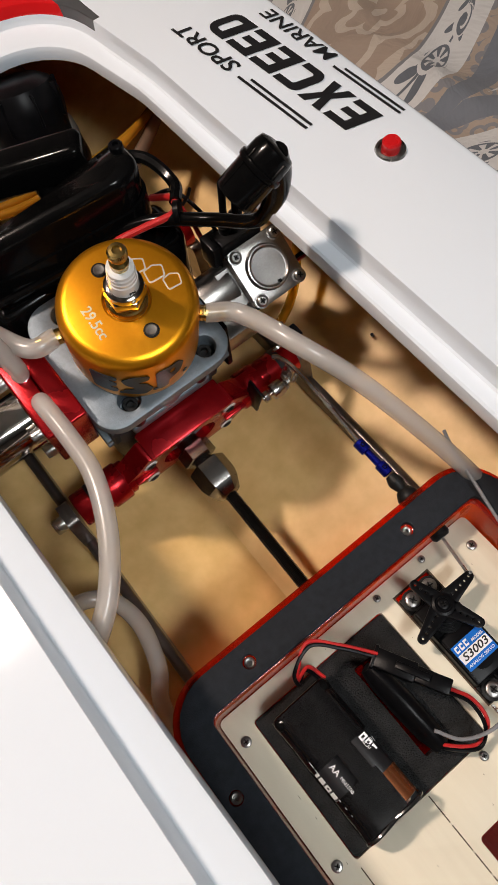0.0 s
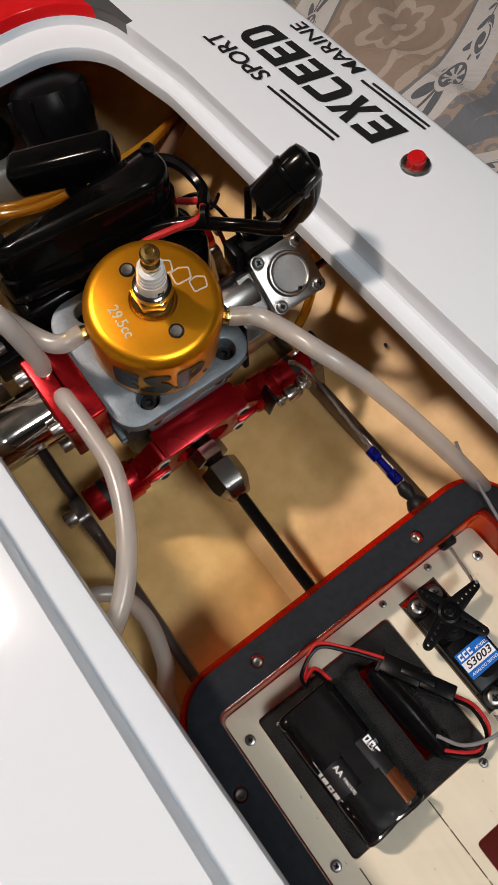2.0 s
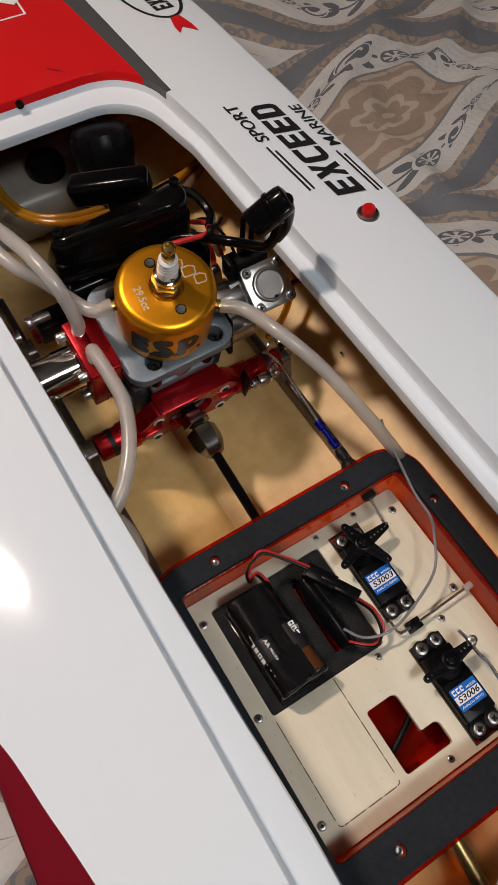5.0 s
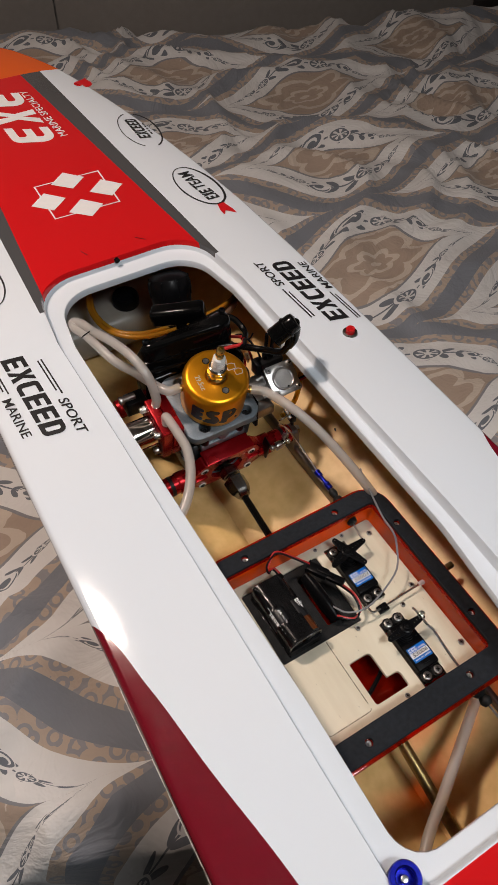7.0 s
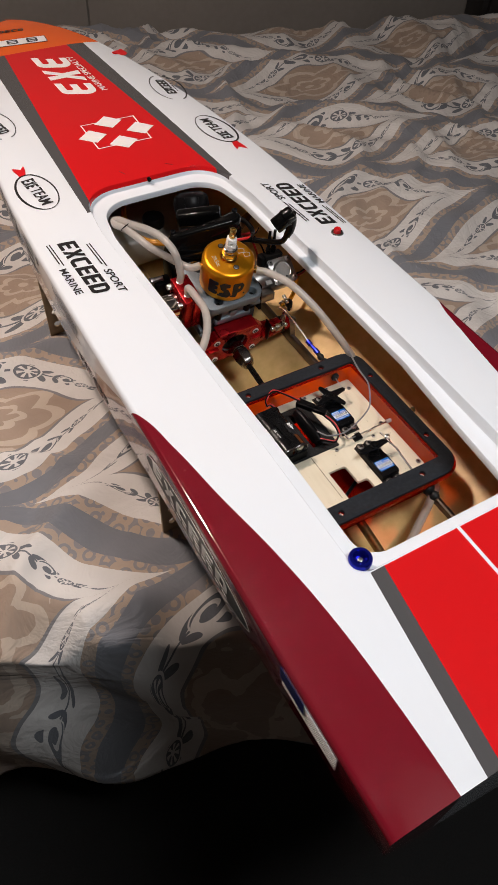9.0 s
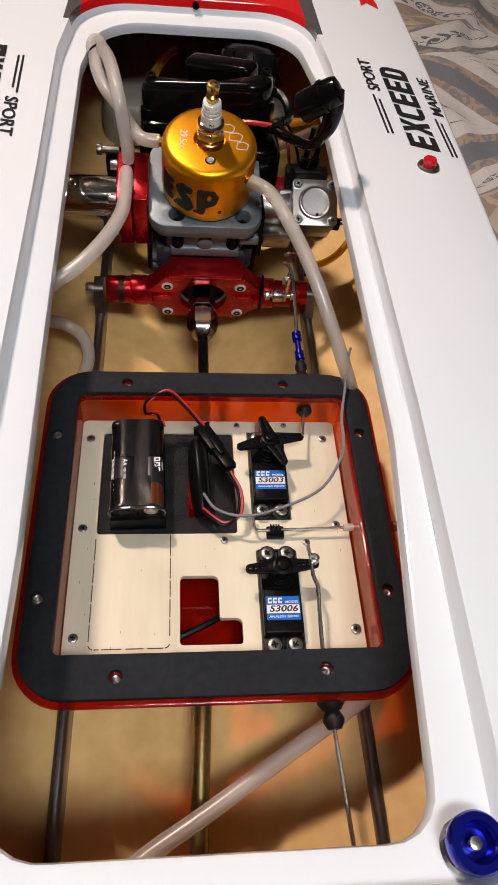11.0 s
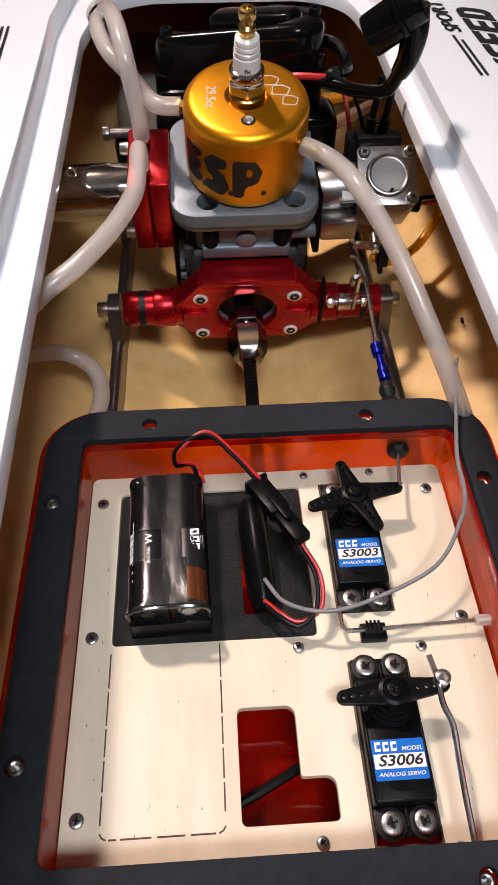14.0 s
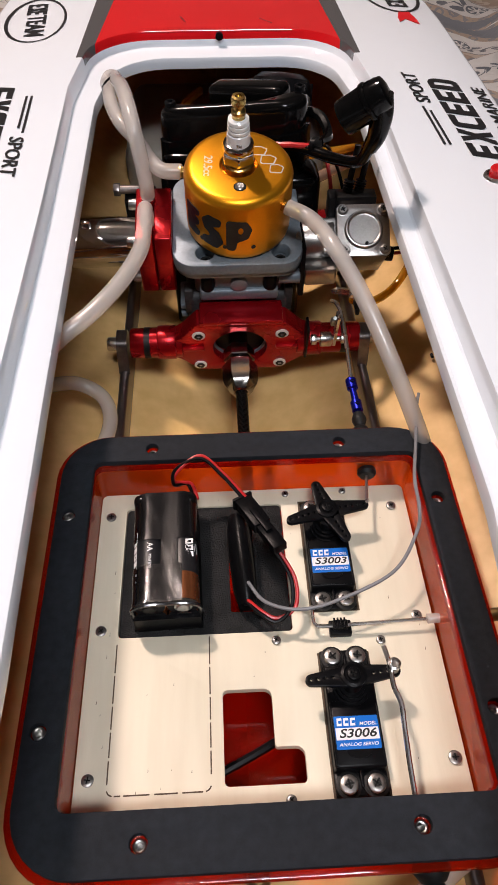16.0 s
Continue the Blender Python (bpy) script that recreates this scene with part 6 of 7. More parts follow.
mid = hl.lerp(hr, 0.5)
part("handle_stem", tube([mid, mid + Vector((0.0005, -0.004, -0.010)), mid + Vector((0.001, -0.008, -0.020))], 0.0065, 16, 6, radii=lambda f: 0.0068 - 0.0016 * f), GLOSSY_BLACK, starter)
for x, y in ((-0.0330, 0.2500), (0.0430, 0.2430), (0.0430, 0.2660)):
    z = cover_top(x, y)
    socket_bolt((x, y, z - 0.0010), (x, y, z + 0.0020), 0.0032, starter, BLACK)

# spark plug cap and its lead
cap = thing("plug_cap", "glossy black rubber spark plug cap lying on the side deck", "plug cap")
ca, cb = Vector((0.0580, 0.1770, 0.8985)), Vector((0.0790, 0.1725, 0.9150))
m = along(ca, cb)
Lc = (cb - ca).length
part("boot", lathe([(0.0060, 0.0018), (0.0086, 0.0), (0.0090, 0.0010), (0.0090, 0.0135), (0.0098, 0.0140), (0.0100, 0.0151), (0.0098, 0.0162), (0.0089, 0.0167), (0.0086, 0.0218), (0.0078, 0.0244), (0.0056, 0.0252), (0, 0.0252)], 40, m), GLOSSY_BLACK, cap)
part("seam", moved(boxm((-0.0004, -0.0093, 0.002), (0.0004, 0.0093, 0.0200), 0.0003), m), GLOSSY_BLACK, cap)
part("elbow", tube([(0.0742, 0.1738, 0.9110), (0.0762, 0.1728, 0.9020), (0.0755, 0.1728, 0.8920), (0.0730, 0.1745, 0.8840)], 0.0055, 20, 8, radii=lambda f: 0.0070 - 0.0030 * f), GLOSSY_BLACK, cap)
for k in (-1, 1):
    part("rib", moved(boxm((k * 0.0086 - 0.0006, -0.0012, 0.0012), (k * 0.0086 + 0.0010, 0.0012, 0.0230), 0.0004), m), GLOSSY_BLACK, cap)
part("lead", tube([(0.0735, 0.1742, 0.8855), (0.0690, 0.1800, 0.8740), (0.0590, 0.1990, 0.8660), (0.0420, 0.2160, 0.8640), (0.0250, 0.2280, 0.8580), (0.0080, 0.2330, 0.8480)], 0.0032, 14, 10), GLOSSY_BLACK, cap, "thick black high-tension lead")
wire("kill_switch_lead", [(0.0080, 0.2200, 0.8590), (0.0200, 0.2190, 0.8640), (0.0340, 0.2150, 0.8665), (0.0480, 0.2130, 0.8665), (0.0535, 0.2215, 0.8650), (0.0500, 0.2360, 0.8560)], 0.0017, WIRE_RED, "red lead tied to the black ignition lead")
wire("ignition_loop", [(0.0220, 0.2640, 0.8560), (0.0400, 0.2600, 0.8660), (0.0560, 0.2480, 0.8680), (0.0600, 0.2300, 0.8640), (0.0530, 0.2180, 0.8660)], 0.0030, GLOSSY_BLACK, "thick glossy black cable looping over the housing")
wire("stop_wire", [(0.0500, 0.2400, 0.8520), (0.0600, 0.2330, 0.8560), (0.0660, 0.2200, 0.8480), (0.0700, 0.2130, 0.8350)], 0.0010, BLACK, "thin black wire beside the carburettor")
wire("red_earth_wire", [(0.0480, 0.2450, 0.8480), (0.0580, 0.2360, 0.8520), (0.0620, 0.2250, 0.8420), (0.0640, 0.2160, 0.8250)], 0.0012, WIRE_RED, "thin red wire beside the carburettor")
for d, mat, txt in ((0.0, WIRE_RED, "red"), (0.0035, BLACK, "black")):
    wire("switch_wire", [(0.0960, 0.1930, 0.8060 + d), (0.1120, 0.1910, 0.8100 + d), (0.1250, 0.1880, 0.8250 + d), (0.1330, 0.1800, 0.8420 + d)], 0.0011, mat, "thin %s wire from the stop button" % txt)
tie = thing("cable_tie", "small black cable tie round the leads", "cable tie")
part("band", lathe([(0.0050, -0.0012), (0.0054, -0.0012), (0.0054, 0.0012), (0.0050, 0.0012), (0.0050, -0.0012)], 20, along((0.0500, 0.2120, 0.8665), (0.0400, 0.2200, 0.8650))), BLACK, tie)
part("tail", tube([(0.0520, 0.2100, 0.8715), (0.0545, 0.2090, 0.8750), (0.0560, 0.2080, 0.8800)], 0.0008, 6, 4), BLACK, tie)

# ---- hoses ----


def hose(label, pts, r=0.0043, mat=None, bore=0.0028, name="hose", group="water hoses"):
    ob = link(name, tube(pts, r, 18, 10, bore=bore), mat or SILICONE)
    return tagged(ob, label, "hose", group)


def fitting(p, q, label="small brass hose fitting screwed into the head"):
    f = thing("hose_fitting", label, "hose fitting", "head fittings")
    part("hexagon", hexm(p, Vector(p).lerp(Vector(q), 0.35), 0.0036), BRASS, f)
    part("barb", lathe([(0.0022, 0), (0.0022, 0.0040), (0.0030, 0.0046), (0.0024, 0.0070)], 16, along(Vector(p).lerp(Vector(q), 0.35), q)), BRASS, f)


dR = Vector((math.cos(radians(-38)), math.sin(radians(-38)), 0))
pR = ew(HX + HR * dR.x, HY + HR * dR.y, H1 - 0.0120)
qR = pR + (EM.to_3x3() @ dR) * 0.012
fitting(pR, qR)
hose("milky silicone water hose curving from the head over the hull side", [pR.lerp(qR, 0.22), qR + (EM.to_3x3() @ dR) * 0.006, (0.0500, 0.1300, 0.8570), (0.0630, 0.1060, 0.8440), (0.0760, 0.0790, 0.8240), (0.0900, 0.0530, 0.7970), (0.0990, 0.0300, 0.7740), (0.1030, -0.0100, 0.7600), (0.1020, -0.0700, 0.7520)])
dL = Vector((math.cos(radians(165)), math.sin(radians(165)), 0))
pL = ew(HX + HR * dL.x, HY + HR * dL.y, H1 - 0.0120)
qL = pL + (EM.to_3x3() @ dL) * 0.012
fitting(pL, qL)
n1, n2 = ew(-0.0520, 0.0505, 0.0765), ew(-0.0520, 0.0295, 0.0765)
upv = EM.to_3x3() @ Vector((0, 0, 1))
hose("milky silicone water hose looped from the head to the exhaust flange", [pL.lerp(qL, 0.22), qL + (EM.to_3x3() @ dL) * 0.004, (-0.0530, 0.2330, 0.8615), (-0.0640, 0.2480, 0.8670), (-0.0705, 0.2680, 0.8700), (-0.0740, 0.2950, 0.8660), (-0.0780, 0.3150, 0.8610), (-0.0765, 0.3230, 0.8620), (-0.0715, 0.3130, 0.8660), (-0.0680, 0.2900, 0.8730), (-0.0610, 0.2550, 0.8840), (-0.0555, 0.2250, 0.8880), (-0.0510, 0.2060, 0.8790), n1 + upv * 0.012, n1])
hose("milky silicone water hose bending down under the side deck", [n2, n2 + upv * 0.010, (-0.0475, 0.1600, 0.8480), (-0.0490, 0.1400, 0.8480), (-0.0575, 0.1180, 0.8460), (-0.0710, 0.0990, 0.8420), (-0.0860, 0.0880, 0.8360), (-0.1060, 0.0820, 0.8180), (-0.1180, 0.0900, 0.7950), (-0.1110, 0.1160, 0.7760), (-0.0950, 0.1290, 0.7650), (-0.0800, 0.1230, 0.7585), (-0.0745, 0.1040, 0.7570), (-0.0790, 0.0810, 0.7570), (-0.0880, 0.0650, 0.7560), (-0.0930, 0.0300, 0.7560)])
hose("milky silicone water hose lying across the hull floor aft", [(0.1000, -0.0700, 0.7520), (0.0900, -0.1150, 0.7500), (0.0710, -0.1310, 0.7500), (0.0400, -0.1500, 0.7500), (0.0000, -0.1740, 0.7490), (-0.0350, -0.1950, 0.7480), (-0.0600, -0.2200, 0.7500)])
tie2 = thing("cable_tie", "small black cable tie round the looped hose", "cable tie")
tc_, td, tw = Vector((-0.0712, 0.2935, 0.8695)), Vector((0.55, -0.45, 0.70)).normalized(), Vector((0.25, -0.88, -0.40))
tn = td.cross(tw).normalized()
part("band", tube([tc_ + td * 0.0100 * math.cos(a) + tn * 0.0050 * math.sin(a) for a in [2 * math.pi * k / 24 for k in range(25)]], 0.0007, 8, 0), BLACK, tie2)
for k in range(2):
    hose("amber fuel hose sweeping round ahead of the engine", [(-0.0180, 0.4500, 0.7960 + 0.003 * k), (-0.0270 - 0.003 * k, 0.4250, 0.8000), (-0.0340 - 0.003 * k, 0.3980, 0.8010), (-0.0320 - 0.003 * k, 0.3740 - 0.004 * k, 0.8000), (-0.0220, 0.3530 - 0.006 * k, 0.8000), (0.0000, 0.3380 - 0.006 * k, 0.8010), (0.0300, 0.3320 - 0.006 * k, 0.8020), (0.0670, 0.3290 - 0.004 * k, 0.8030), (0.1000, 0.3340, 0.8040), (0.1300, 0.3480, 0.8050)], 0.0027, AMBER, 0.0016, group="fuel hoses")
hose("amber fuel hose curling beside the carburettor", [(0.0760, 0.1780, 0.7830), (0.0860, 0.1860, 0.7740), (0.0980, 0.1930, 0.7720), (0.1100, 0.2020, 0.7760), (0.1220, 0.2150, 0.7880)], 0.0027, AMBER, 0.0016, group="fuel hoses")
hose("dull pinkish vent hose beside the fuel hoses", [(0.0620, 0.3100, 0.7900), (0.0800, 0.3180, 0.7940), (0.1020, 0.3300, 0.7980), (0.1250, 0.3450, 0.8030)], 0.0040, VENT, 0.0026)

# fuel tank forward
tank = thing("fuel_tank", "milky plastic fuel tank with black caps in the bow", "fuel tank")
part("body", moved(boxm((-0.0850, 0.4000, 0.7250), (0.0880, 0.5400, 0.7720), 0.014, 4), pose(0, 0, 0)), TANK, tank)
part("cap", lathe([(0.0150, 0.7720), (0.0158, 0.7735), (0.0158, 0.7830), (0.0140, 0.7860), (0.0, 0.7865)], 32, pose(0.0140, 0.4250, 0)), BLACK, tank, "round black tank cap")
bung = thing("rubber_bung", "large round black rubber stopper ahead of the engine", "stopper", at=(0.0430, 0.3600, 0.8340), turn=(-24, 6, 0))
part("body", lathe([(0.0180, -0.0670), (0.0215, -0.0150), (0.0235, -0.0040), (0.0232, 0.0020), (0.0205, 0.0090), (0.0150, 0.0125), (0, 0.0135)], 40), BLACK, bung)
for k in range(8):
    a = 2 * math.pi * k / 8
    part("rib", moved(boxm((0.0150, -0.0007, -0.010), (0.0240, 0.0007, 0.0075), 0.0006), pose(0, 0, 0, 0, 0, math.degrees(a))), BLACK, bung)

# ---- deck markings ----


def cut_for_deck(bm):
    """Splits faces where the deck bends, so that thin film follows it."""
    xs = [v.co.x for v in bm.verts]
    for d in DECK_CUTS:
        if min(xs) < CX + d < max(xs):
            bmesh.ops.bisect_plane(bm, geom=bm.verts[:] + bm.edges[:] + bm.faces[:], plane_co=(CX + d, 0, 0), plane_no=(1, 0, 0))


def deck_mark(outline, mat, holes=(), name="marking", label="", over=0.0):
    """Vinyl lying on the cambered deck."""
    bm = slab(outline, 0.0, 0.00022, holes)
    cut_for_deck(bm)
    for v in bm.verts:
        v.co.z += DECK + 0.0004 + over + camber(v.co.x, v.co.y)
    return part(name, bm, mat, boat, label, smooth=False)


def turned(pts, cx, cy, deg):
    c, s = math.cos(radians(deg)), math.sin(radians(deg))
    return [(cx + x * c - y * s, cy + x * s + y * c) for x, y in pts]


def deck_letters(text, size, mat, cx, cy, deg, wide=1.0, shear=0.0, bold=0.0):
    ob = letters(text, size, mat, pose(cx, cy, 0, 0, 0, deg), boat, name="lettering", wide=wide, shear=shear, depth=0.0001, bold=bold)
    bm = bmesh.new()
    bm.from_mesh(ob.data)
    cut_for_deck(bm)
    for v in bm.verts:
        v.co.z += DECK + 0.0006 + camber(v.co.x, v.co.y)
    bm.to_mesh(ob.data)
    bm.free()
    return ob


def slant_block(x0, w, h, kind, slant=0.25):
    """One heavy slanted shape of the wordmark: a block with one or two slots cut into it."""
    def q(x, y):
        return (x + slant * (y + h / 2), y)
    t = h * 0.20
    if kind == 0:
        return [q(x0, -h / 2), q(x0 + w, -h / 2), q(x0 + w, -h / 2 + t), q(x0 + w * 0.36, -h / 2 + t), q(x0 + w * 0.36, -t * 0.5), q(x0 + w * 0.9, -t * 0.5), q(x0 + w * 0.9, t * 0.5), q(x0 + w * 0.36, t * 0.5), q(x0 + w * 0.36, h / 2 - t), q(x0 + w, h / 2 - t), q(x0 + w, h / 2), q(x0, h / 2)], []
    if kind == 4:
        outline = slant_block(x0, w, h, 0, slant)[0]
        return round_poly(outline, [h * 0.30] + [0] * 2 + [h * 0.07] * 2 + [0] * 2 + [h * 0.07] * 2 + [0] * 2 + [h * 0.30], 5), []
    if kind == 1:
        return [q(x0, -h / 2), q(x0 + w * 0.34, -h / 2), q(x0 + w * 0.5, -h * 0.14), q(x0 + w * 0.66, -h / 2), q(x0 + w, -h / 2), q(x0 + w * 0.70, 0), q(x0 + w, h / 2), q(x0 + w * 0.66, h / 2), q(x0 + w * 0.5, h * 0.14), q(x0 + w * 0.34, h / 2), q(x0, h / 2), q(x0 + w * 0.30, 0)], []
    if kind == 2:
        return round_poly([q(x0, -h / 2), q(x0 + w, -h / 2), q(x0 + w, -h / 2 + t), q(x0 + w * 0.36, -h / 2 + t), q(x0 + w * 0.36, h / 2 - t), q(x0 + w, h / 2 - t), q(x0 + w, h / 2), q(x0, h / 2)], [h * 0.25, 0, 0, h * 0.08, h * 0.08, 0, 0, h * 0.25], 4), []
    o = round_poly([q(x0, -h / 2), q(x0 + w, -h / 2), q(x0 + w, h / 2), q(x0, h / 2)], [0, h * 0.3, h * 0.3, 0], 5)
    i = round_poly([q(x0 + w * 0.36, -h / 2 + t), q(x0 + w * 0.70, -h / 2 + t), q(x0 + w * 0.70, h / 2 - t), q(x0 + w * 0.36, h / 2 - t)], [0, h * 0.12, h * 0.12, 0], 4)
    return o, [i]


def wordmark(cx, cy, deg, length, h, kinds=(0, 1, 2, 0, 0, 3), mat=None, mark=deck_mark, slant=0.25, gap=0.16):
    n = len(kinds)
    w = (length - slant * h) / (n + gap * (n - 1))
    for k, kind in enumerate(kinds):
        o, hs = slant_block(-length / 2 + k * w * (1 + gap), w, h, kind, slant)
        mark(turned(o, cx, cy, deg), mat or BLACK_INK, [turned(x, cx, cy, deg) for x in hs])


def name_panel(cx, cy, deg):
    """Heavy wordmark with small words above and below and pairs of rules."""
    c, s = math.cos(radians(deg)), math.sin(radians(deg))

    def at(u, v):
        return cx + u * c - v * s, cy + u * s + v * c

    wordmark(*at(-0.0008, -0.0018), deg, 0.109, 0.0200)
    x, y = at(0.0385, 0.0176)
    deck_letters("SPORT", 0.0120, BLACK_INK, x, y, deg, wide=1.24, shear=0.2, bold=0.012)
    x, y = at(0.0150, -0.0239)
    deck_letters("MARINE", 0.0117, BLACK_INK, x, y, deg, wide=1.21, shear=0.15, bold=0.006)
    for a, b, v in ((-0.0370, 0.0060, 0.0166), (-0.0370, 0.0120, 0.0198)):
        deck_mark(turned(rect(a, v, b, v + 0.0014), cx, cy, deg), BLACK_INK, name="rule")
    for b, v in ((-0.0140, -0.0188), (-0.0190, -0.0219)):
        deck_mark(turned(rect(-0.0590, v - 0.0014, b, v), cx, cy, deg), BLACK_INK, name="rule")


name_panel(0.1440, 0.2500, 90 + 3.0)
name_panel(-0.1410, 0.2485, -90 + 2.0)


def oval_ring(cx, cy, a, b, thick, deg):
    o = turned([(a * math.cos(2 * math.pi * k / 48), b * math.sin(2 * math.pi * k / 48)) for k in range(48)], cx, cy, deg)
    i = turned([((a - thick * 0.7) * math.cos(2 * math.pi * k / 48) + thick * 0.25, (b - thick) * math.sin(2 * math.pi * k / 48) + thick * 0.2) for k in range(48)], cx, cy, deg)
    deck_mark(o, BLACK_INK, [i], name="oval_ring")


for cx_, cy_, deg, rib in ((-0.1390, 0.4200, -90 + 4, -1), (0.1385, 0.4690, 90 + 5, -1)):
    oval_ring(cx_, cy_, 0.0450, 0.0235, 0.0024, deg)
    wordmark(*turned([(-0.0215, 0.0)], cx_, cy_, deg)[0], deg, 0.0230, 0.0155, (0, 1, 0), slant=0.08)
    deck_letters("TEAM", 0.0205, BLACK_INK, *turned([(0.0130, 0.0)], cx_, cy_, deg)[0], deg, wide=0.80, shear=0.08, bold=0.012)
    tail = [(-0.0440, 0.0035), (-0.0560, 0.0075), (-0.0660, 0.0085), (-0.0590, 0.0025), (-0.0690, -0.0060), (-0.0600, -0.0065), (-0.0440, -0.0045)]
    deck_mark(turned(tail, cx_, cy_, deg), RED_INK, name="ribbon")
for cx_, cy_, deg in ((-0.1350, 0.6140, -90 + 8), (0.1335, 0.6200, 90 - 2)):
    for a0, a1, th in ((0.15, 2.7, 0.0012), (3.4, 5.9, 0.0020)):
        n = 22
        o = [(0.0480 * math.cos(a0 + (a1 - a0) * k / n), 0.0240 * math.sin(a0 + (a1 - a0) * k / n)) for k in range(n + 1)]
        i = [((0.0480 - th) * math.cos(a0 + (a1 - a0) * k / n), (0.0240 - th) * math.sin(a0 + (a1 - a0) * k / n)) for k in range(n, -1, -1)]
        deck_mark(turned(o + i, cx_, cy_, deg), BLACK_INK, name="oval_ring")
    wordmark(*turned([(0.004, 0.0015)], cx_, cy_, deg)[0], deg, 0.0560, 0.0150, slant=0.1)
    for k in range(5):
        deck_mark(turned(rect(-0.015 + k * 0.0066, -0.0112, -0.0106 + k * 0.0066, -0.0092), cx_, cy_, deg), BLACK_INK, name="script_bar")
for cx_, cy_, deg in ((0.1200, 0.7760, 150), (-0.1160, 0.7680, 12)):
    heart = []
    for k in range(28):
        t = 2 * math.pi * k / 28
        heart.append((0.0125 * math.sin(t) ** 3, 0.0150 * (0.8125 * math.cos(t) - 0.3125 * math.cos(2 * t) - 0.125 * math.cos(3 * t) - 0.0625 * math.cos(4 * t))))
    deck_mark(turned(heart, cx_, cy_, deg), RED_INK, name="heart")
# four white tiles in an angular outline on the red panel
oc = [(-0.0310, 0.5560), (0.0480, 0.5530), (0.0445, 0.4810), (-0.0325, 0.4840)]
oi = [(0.0075 + (x - 0.0075) * 0.958, 0.5185 + (y - 0.5185) * 0.958) for x, y in oc]
deck_mark(oc, WHITE_INK, [oi], name="outline_mark")
for cx_, cy_ in ((0.0080, 0.5495), (0.0415, 0.5145), (-0.0265, 0.5190), (0.0060, 0.4880)):
    deck_mark([(cx_ + 0.0010, cy_ + 0.0185), (cx_ + 0.0195, cy_ - 0.0020), (cx_ - 0.0005, cy_ - 0.0185), (cx_ - 0.0200, cy_ + 0.0010)], WHITE_INK, name="tile_mark", over=0.0003)
wordmark(0.0060, 0.7215, 90 + 1, 0.167, 0.0500, (4, 1, 4), WHITE_INK, slant=0.45, gap=0.30)
deck_letters("MARINE SPECIALTY", 0.0135, WHITE_INK, 0.0400, 0.7145, 90 + 2.5, wide=1.18, shear=0.1)
# number plate with two bars on the nose
deck_mark(turned(rect(-0.0400, -0.0130, 0.0400, 0.0130, 0.002, 3), -0.0110, 0.8760, -6), BLACK_INK, name="plate_edge")
deck_mark(turned(rect(-0.0385, -0.0115, 0.0385, 0.0115, 0.002, 3), -0.0110, 0.8760, -6), WHITE_INK, name="plate", over=0.0003)
for d in (-0.016, 0.016):
    deck_mark(turned(rect(-0.0090, -0.0080, 0.0090, 0.0080, 0.003, 3), -0.0110 + d, 0.8760 - d * 0.1, -6), BLACK_INK, [turned(rect(-0.0055, 0.0012, 0.0055, 0.0052), -0.0110 + d, 0.8760 - d * 0.1, -6), turned(rect(-0.0055, -0.0052, 0.0055, -0.0012), -0.0110 + d, 0.8760 - d * 0.1, -6)], name="plate_bar", over=0.0006)
wordmark(-0.020, 0.9280, -8, 0.055, 0.010, (0, 3, 0, 2, 3), slant=0.2)
# striped flag on the after deck
fx0, fx1, fy0, fy1 = -0.0510, 0.0500, -0.3690, -0.3200
for k in range(9):
    y1 = fy1 - k * (fy1 - fy0) / 9
    deck_mark(rect(fx0, y1 - (fy1 - fy0) / 9 + 0.0001, fx1, y1), WHITE_INK if k % 2 else RED_INK, name="flag_stripe")
deck_mark(rect(fx0, fy1 - 0.0265, fx0 + 0.0360, fy1), NAVY_INK, name="flag_field", over=0.0003)
for r in range(5):
    for c in range(6):
        sx_, sy_ = fx0 + 0.0035 + c * 0.0058 + (r % 2) * 0.0022, fy1 - 0.0030 - r * 0.0051
        deck_mark([(sx_ + (0.0013 if k % 2 == 0 else 0.0006) * math.sin(k * math.pi / 5), sy_ + (0.0013 if k % 2 == 0 else 0.0006) * math.cos(k * math.pi / 5)) for k in range(10)], WHITE_INK, name="flag_star", over=0.0006)
# scuffs on the red panel
for a, b in (((-0.030, 0.4180), (-0.0262, 0.4080)), ((0.0300, 0.4120), (0.0385, 0.4030))):
    deck_mark([(a[0], a[1]), (a[0] + 0.0006, a[1]), (b[0] + 0.0006, b[1]), (b[0], b[1])], BLACK_INK, name="scuff")

# ---- topside markings ----


def side_mark(outline, mat, side=-1, holes=(), name="side_marking"):
    """A flat outline (y, z) laid on the topside."""
    bm = slab(outline, 0.0, 0.0003, holes)
    bmesh.ops.triangulate(bm, faces=bm.faces)
    for v in bm.verts:
        y, z, t = v.co.x, v.co.y, v.co.z
        w, c = half_width(y), chine_z(y)
        zs = [c, 0.5 * (DECK + c), SHEER - 0.006]
        x = float(np.interp(z, zs, [w - 0.006, w - 0.0015, w])) + 0.0005 + t
        v.co = Vector((CX + side * x, y, z))
    return part(name, bm, mat, boat, smooth=False)


def mirrored(pts, yc):
    return [(2 * yc - y, z) for y, z in pts]


GREY_INK = material("grey_vinyl", (0.09, 0.09, 0.095), 0.32, second=(0.12, 0.12, 0.125), grain_scale=150)
for yc, kind in ((0.468, 0), (0.412, 1), (0.345, 0)):
    o, hs = slant_block(-0.0200, 0.0400, 0.0330, kind, 0.0)
    side_mark(mirrored([(yc + x, 0.833 + y) for x, y in o], yc), GREY_INK)
